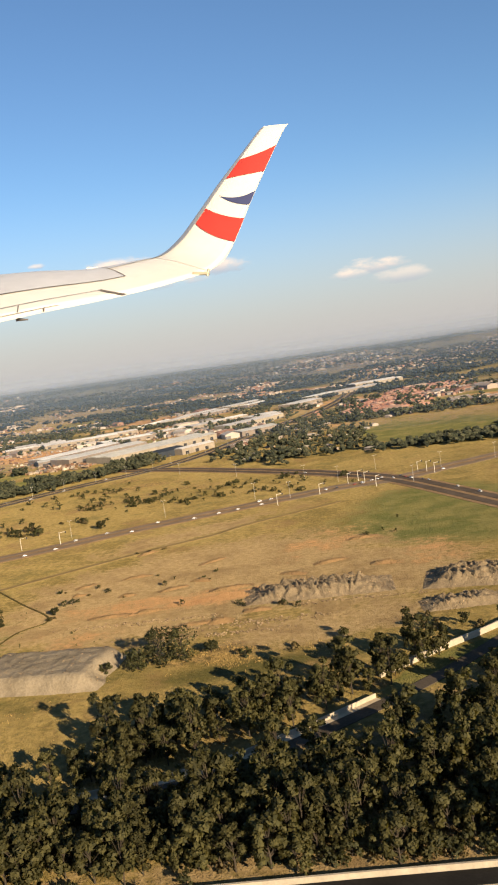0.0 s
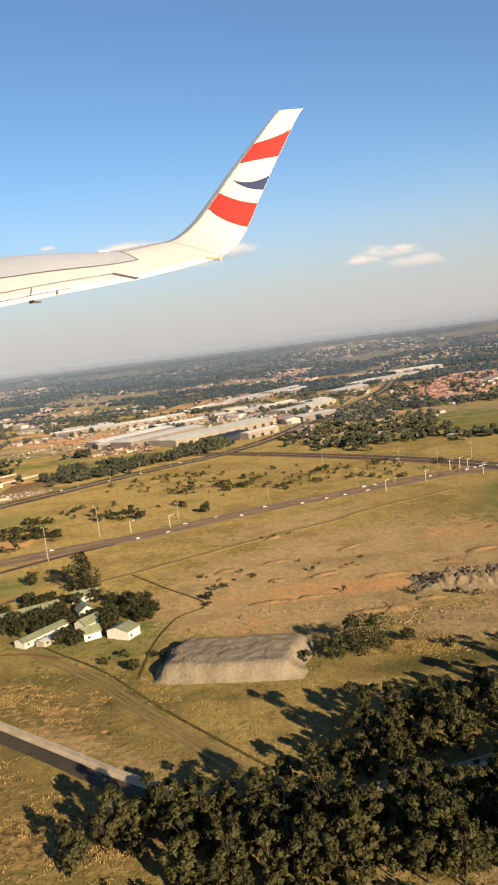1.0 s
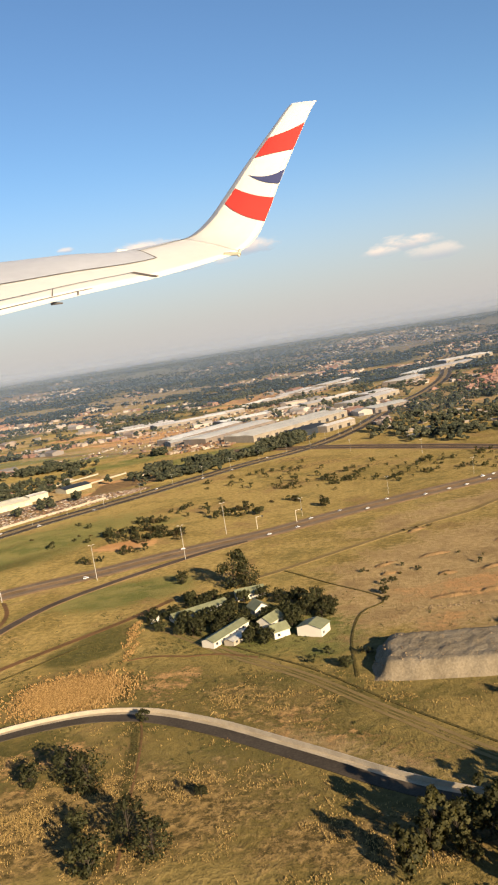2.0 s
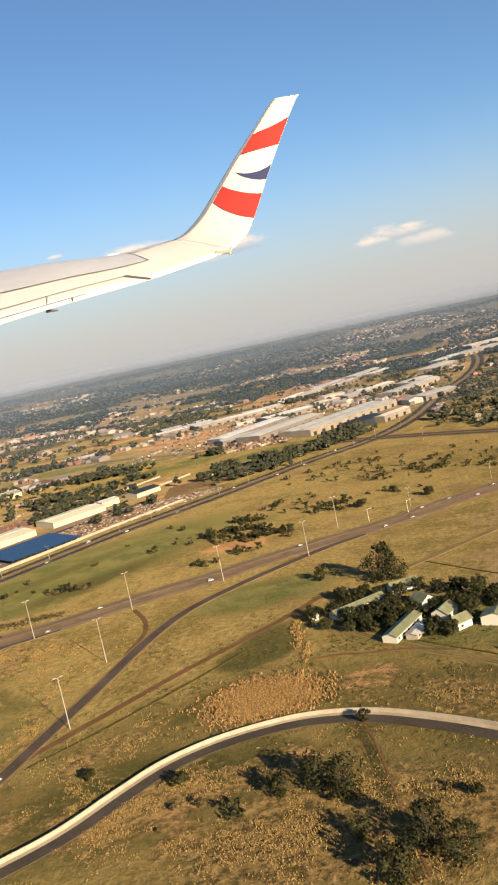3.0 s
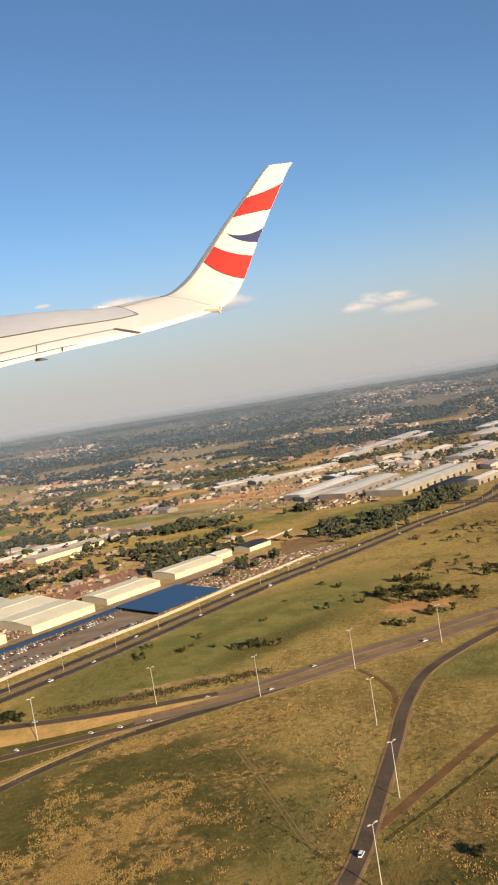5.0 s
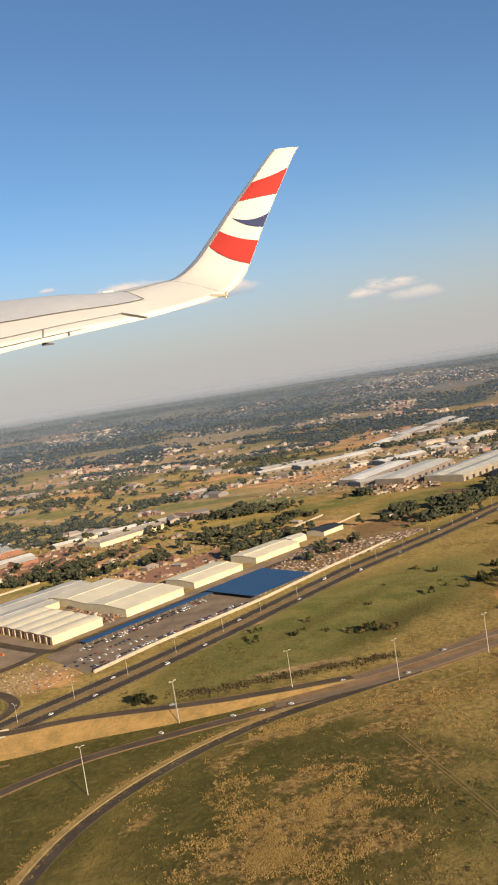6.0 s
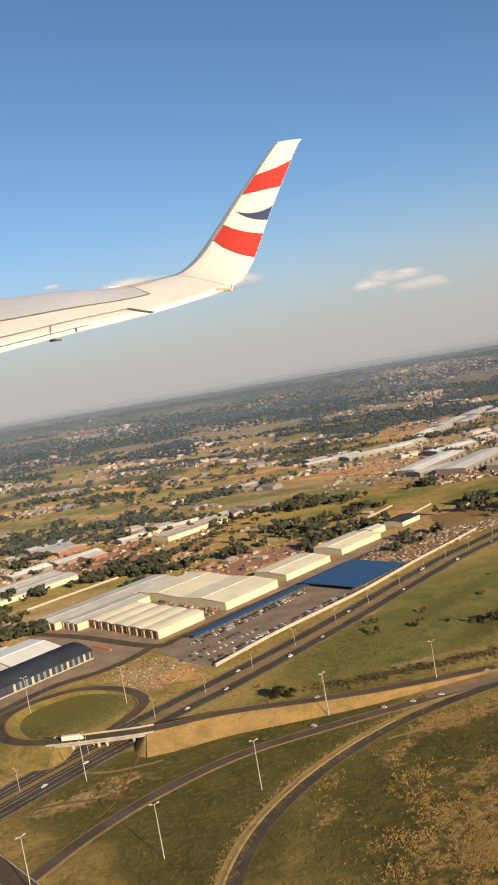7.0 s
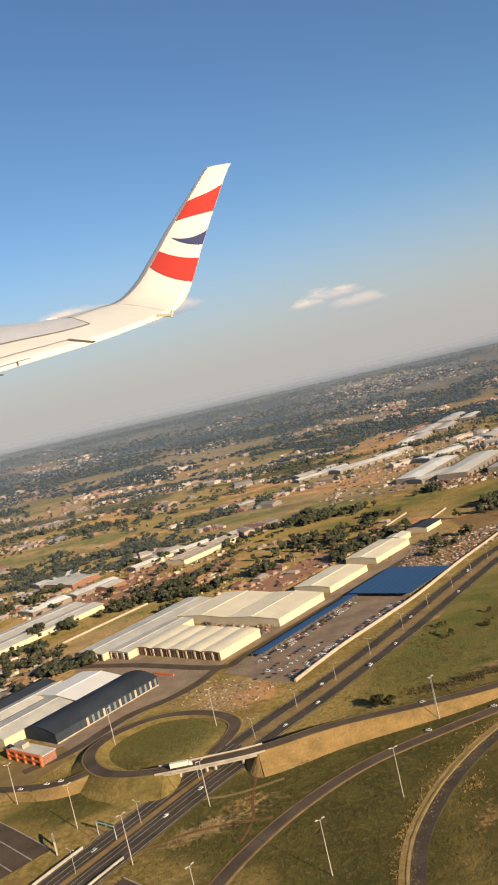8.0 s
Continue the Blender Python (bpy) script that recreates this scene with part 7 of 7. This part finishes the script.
# far factories: x, y, length, width, turn
def far_factory(label, x, y, lx, ly, h, turn, roof, wall=FAR_WALL, rise=2.0):
    th = thing("factory", label, "factory", at=pose(x, y, gz(x, y), 0, 0, turn))
    Build().box(-lx / 2, -ly / 2, -2, lx / 2, ly / 2, h).make("wall", wall, th)
    n_ = max(1, int(ly / 30))
    for k in range(n_):
        y0, y1 = -ly / 2 + ly * k / n_, -ly / 2 + ly * (k + 1) / n_
        b_ = Build()
        ym = (y0 + y1) / 2
        b_.poly((-lx / 2, y0, h + 0.05), (lx / 2, y0, h + 0.05), (lx / 2, ym, h + rise), (-lx / 2, ym, h + rise))
        b_.poly((-lx / 2, ym, h + rise), (lx / 2, ym, h + rise), (lx / 2, y1, h + 0.05), (-lx / 2, y1, h + 0.05))
        b_.poly((-lx / 2, y0, h + 0.05), (-lx / 2, ym, h + rise), (-lx / 2, y1, h + 0.05))
        b_.poly((lx / 2, y1, h + 0.05), (lx / 2, ym, h + rise), (lx / 2, y0, h + 0.05))
        b_.make("roof", roof, th)
    for k in range(int(lx / 18)):
        x0 = -lx / 2 + 6 + 18 * k
        Build().box(x0, -ly / 2 - 0.15, 0, x0 + 6, -ly / 2 + 0.1, h * 0.55).make("loading_door", DARK_OPENING, th)
    return th


far_factory("very long factory with a pale grey roof", -262, 1240, 200, 60, 9, 52, GREY_ROOF)
far_factory("long pale hall of the factory", -405, 1318, 150, 42, 8, 56, FAR_SHED)
far_factory("dark glazed hall in front of the factory", -232, 1150, 60, 36, 8, 52, SLATE_ROOF, SLATE_ROOF)
far_factory("white showroom of the factory", -190, 1165, 60, 18, 8, 52, FAR_SHED)
far_factory("factory hall with dark gable", -350, 1262, 150, 46, 9, 55, WHITE_ROOF)
far_factory("low grey shed beside the factory", -410, 1250, 70, 30, 6, 30, GREY_ROOF)
far_factory("cream shed beside the motorway", -360, 1470, 90, 40, 7, 34, FAR_SHED)
far_factory("pale shed beside the motorway", -150, 1500, 110, 40, 8, 52, FAR_SHED)
for x, y, lx, ly, h, t in ((-573, 1626, 90, 34, 6, 28), (-505, 1580, 80, 40, 6, 28), (-446, 1614, 70, 36, 6, 28), (-581, 1570, 70, 24, 5, 28), (-540, 1600, 60, 22, 6, 28), (-420, 1655, 80, 26, 6, 30), (-374, 1784, 110, 34, 7, 62), (-338, 1830, 90, 30, 7, 62), (-298, 1960, 120, 36, 7, 62), (-262, 1930, 90, 28, 7, 62), (-214, 2113, 130, 40, 8, 60),
                           (-180, 2060, 80, 30, 7, 60), (-300, 1543, 70, 30, 7, 40), (-240, 1590, 60, 40, 7, 40), (-200, 1650, 90, 30, 7, 50), (-130, 1612, 70, 44, 8, 50), (-60, 1864, 100, 50, 8, 60), (-115, 1560, 60, 30, 8, 50), (60, 2150, 150, 50, 8, 40), (-20, 2050, 90, 40, 8, 60), (130, 2400, 150, 60, 8, 30),
                           (-747, 1104, 80, 22, 5, 36), (-690, 1140, 46, 22, 5, 36), (-931, 1087, 60, 26, 5, 40), (-856, 972, 60, 24, 5, 45), (-804, 1053, 50, 20, 5, 40), (-694, 1398, 34, 18, 5, 20), (-1010, 1000, 70, 26, 5, 40), (-900, 930, 50, 30, 5, 45)):
    far_factory("weathered shed with a dull pale roof", x, y, lx, ly, h, t, FAR_SHED)
far_factory("brick works with a pale roof", -120, 1330, 70, 40, 8, 40, GREY_ROOF)
# ---- grass ----
paved = set()
for o in list(scene.objects):
    if o.name.split(".")[0] in ("carriageway", "verge", "dirt_track"):
        v = o.data.vertices
        for k in range(0, len(v) - 7, 4):
            for i in range(7):
                a, b = v[k].co.lerp(v[k + 1].co, i / 6), v[k + 4].co.lerp(v[k + 5].co, i / 6)
                for j in range(4):
                    q = a.lerp(b, j / 4)
                    paved.add((int(q.x // 1.5), int(q.y // 1.5)))


def on_road(x, y):
    return (int(x // 1.5), int(y // 1.5)) in paved


def tufts(name, label, mat, areas, seed, tall, wide, dense=False, on_verge=False):
    """Grass tufts, each a few leaning blades."""
    r_ = random.Random(seed)
    b_ = Build()
    for cx, cy, rx, ry, n_ in areas:
        for _ in range(n_):
            x, y = cx + r_.gauss(0, 0.5) * rx, cy + r_.gauss(0, 0.5) * ry
            if not dense and noise.noise(Vector((x * 0.05, y * 0.05, seed))) + 0.9 * noise.noise(Vector((x * 0.17, y * 0.17, seed))) < r_.uniform(0.0, 0.35) or (on_road(x, y) and not on_verge) or not clear_of_road(x, y, 8.0 if dense else 6.5):
                continue
            g, h = gz(x, y), tall * r_.uniform(0.4, 1.3)
            for _ in range(4):
                a, w = SUN_AZ + r_.uniform(-1.3, 1.3), wide * r_.uniform(0.5, 1.2)
                dx, dy = -math.cos(a) * w, math.sin(a) * w
                ox, oy = r_.gauss(0, 0.65), r_.gauss(0, 0.65)
                x, y, lx_, ly_ = x + ox, y + oy, r_.gauss(0, 0.3) * h, r_.gauss(0, 0.3) * h
                b_.poly((x - dx, y - dy, g - 0.05), (x + dx, y + dy, g - 0.05), (x + dx * 0.5 + lx_, y + dy * 0.5 + ly_, g + h), (x - dx * 0.7 + lx_, y - dy * 0.7 + ly_, g + h * 0.85))
                up = Vector((dy, -dx, 0)).normalized() * 0.5 + Vector((lx_ * 0.5, ly_ * 0.5, 1))
                b_.n += [tuple(up.normalized())] * 4
    return tagged(b_.make(name, mat), label, "grass", kind="stuff")


tufts("dry_grass", "tall straw-coloured grass tufts", STRAW, [(-478, 324, 36, 24, 9500), (-495, 297, 32, 20, 6500), (-452, 303, 26, 22, 5000), (-430, 423, 34, 12, 2600), (-487, 408, 36, 12, 2600), (-477, 356, 30, 14, 2200), (-387, 330, 8, 52, 1500), (-530, 360, 30, 20, 1500), (-500, 272, 44, 16, 3000), (-200, 300, 70, 26, 3500), (-250, 235, 80, 32, 7000),
                                                              (-160, 208, 50, 18, 2500), (-320, 258, 40, 22, 3500), (-345, 300, 30, 50, 1500), (-60, 334, 40, 12, 1800), (-400, 410, 50, 40, 2000)], 2, 0.55, 0.15)
tufts("golden_grass", "dense stand of tall golden-orange grass beside the ditch", GOLD_GRASS, [(-284, 328, 19, 16, 6500), (-277, 405, 1.2, 12, 60), (-274, 390, 1.2, 12, 60), (-270, 370, 1.2, 12, 60)], 3, 0.9, 0.28, True)
tufts("verge_grass", "tan grass on the bank along the slip road", STRAW, [(p.x, p.y, 4.5, 4.5, 60) for p in offset(exit_line[16:-14], -5.2)], 8, 0.45, 0.16, True, True)
tufts("weeds", "dark tangled weeds beside the raised road", WEEDS, [(-546, 473, 16, 5, 170), (-520, 476, 18, 5, 200), (-493, 482, 18, 5, 200), (-465, 489, 18, 5, 200), (-441, 495, 16, 5, 150)], 9, 0.9, 0.3, True)
tufts("ditch_grass", "rank green grass and weeds in the ditches", GREEN_TUFT, [(-260, 332, 1.2, 18, 120), (-247, 290, 1.5, 10, 70), (-243, 273, 1.5, 12, 80), (-239, 250, 1.5, 14, 90)], 4, 0.4, 0.22, True)
tufts("green_grass", "low green grass tufts", GREEN_TUFT, [(-480, 340, 90, 90, 3000), (-260, 350, 130, 90, 4500), (-640, 372, 50, 30, 1200), (-540, 520, 60, 90, 1800), (-400, 300, 60, 90, 1000)], 6, 0.5, 0.3)

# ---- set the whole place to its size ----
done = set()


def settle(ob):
    """Moves a thing to its place in the squeezed depth; what is laid out point by point moves point by point."""
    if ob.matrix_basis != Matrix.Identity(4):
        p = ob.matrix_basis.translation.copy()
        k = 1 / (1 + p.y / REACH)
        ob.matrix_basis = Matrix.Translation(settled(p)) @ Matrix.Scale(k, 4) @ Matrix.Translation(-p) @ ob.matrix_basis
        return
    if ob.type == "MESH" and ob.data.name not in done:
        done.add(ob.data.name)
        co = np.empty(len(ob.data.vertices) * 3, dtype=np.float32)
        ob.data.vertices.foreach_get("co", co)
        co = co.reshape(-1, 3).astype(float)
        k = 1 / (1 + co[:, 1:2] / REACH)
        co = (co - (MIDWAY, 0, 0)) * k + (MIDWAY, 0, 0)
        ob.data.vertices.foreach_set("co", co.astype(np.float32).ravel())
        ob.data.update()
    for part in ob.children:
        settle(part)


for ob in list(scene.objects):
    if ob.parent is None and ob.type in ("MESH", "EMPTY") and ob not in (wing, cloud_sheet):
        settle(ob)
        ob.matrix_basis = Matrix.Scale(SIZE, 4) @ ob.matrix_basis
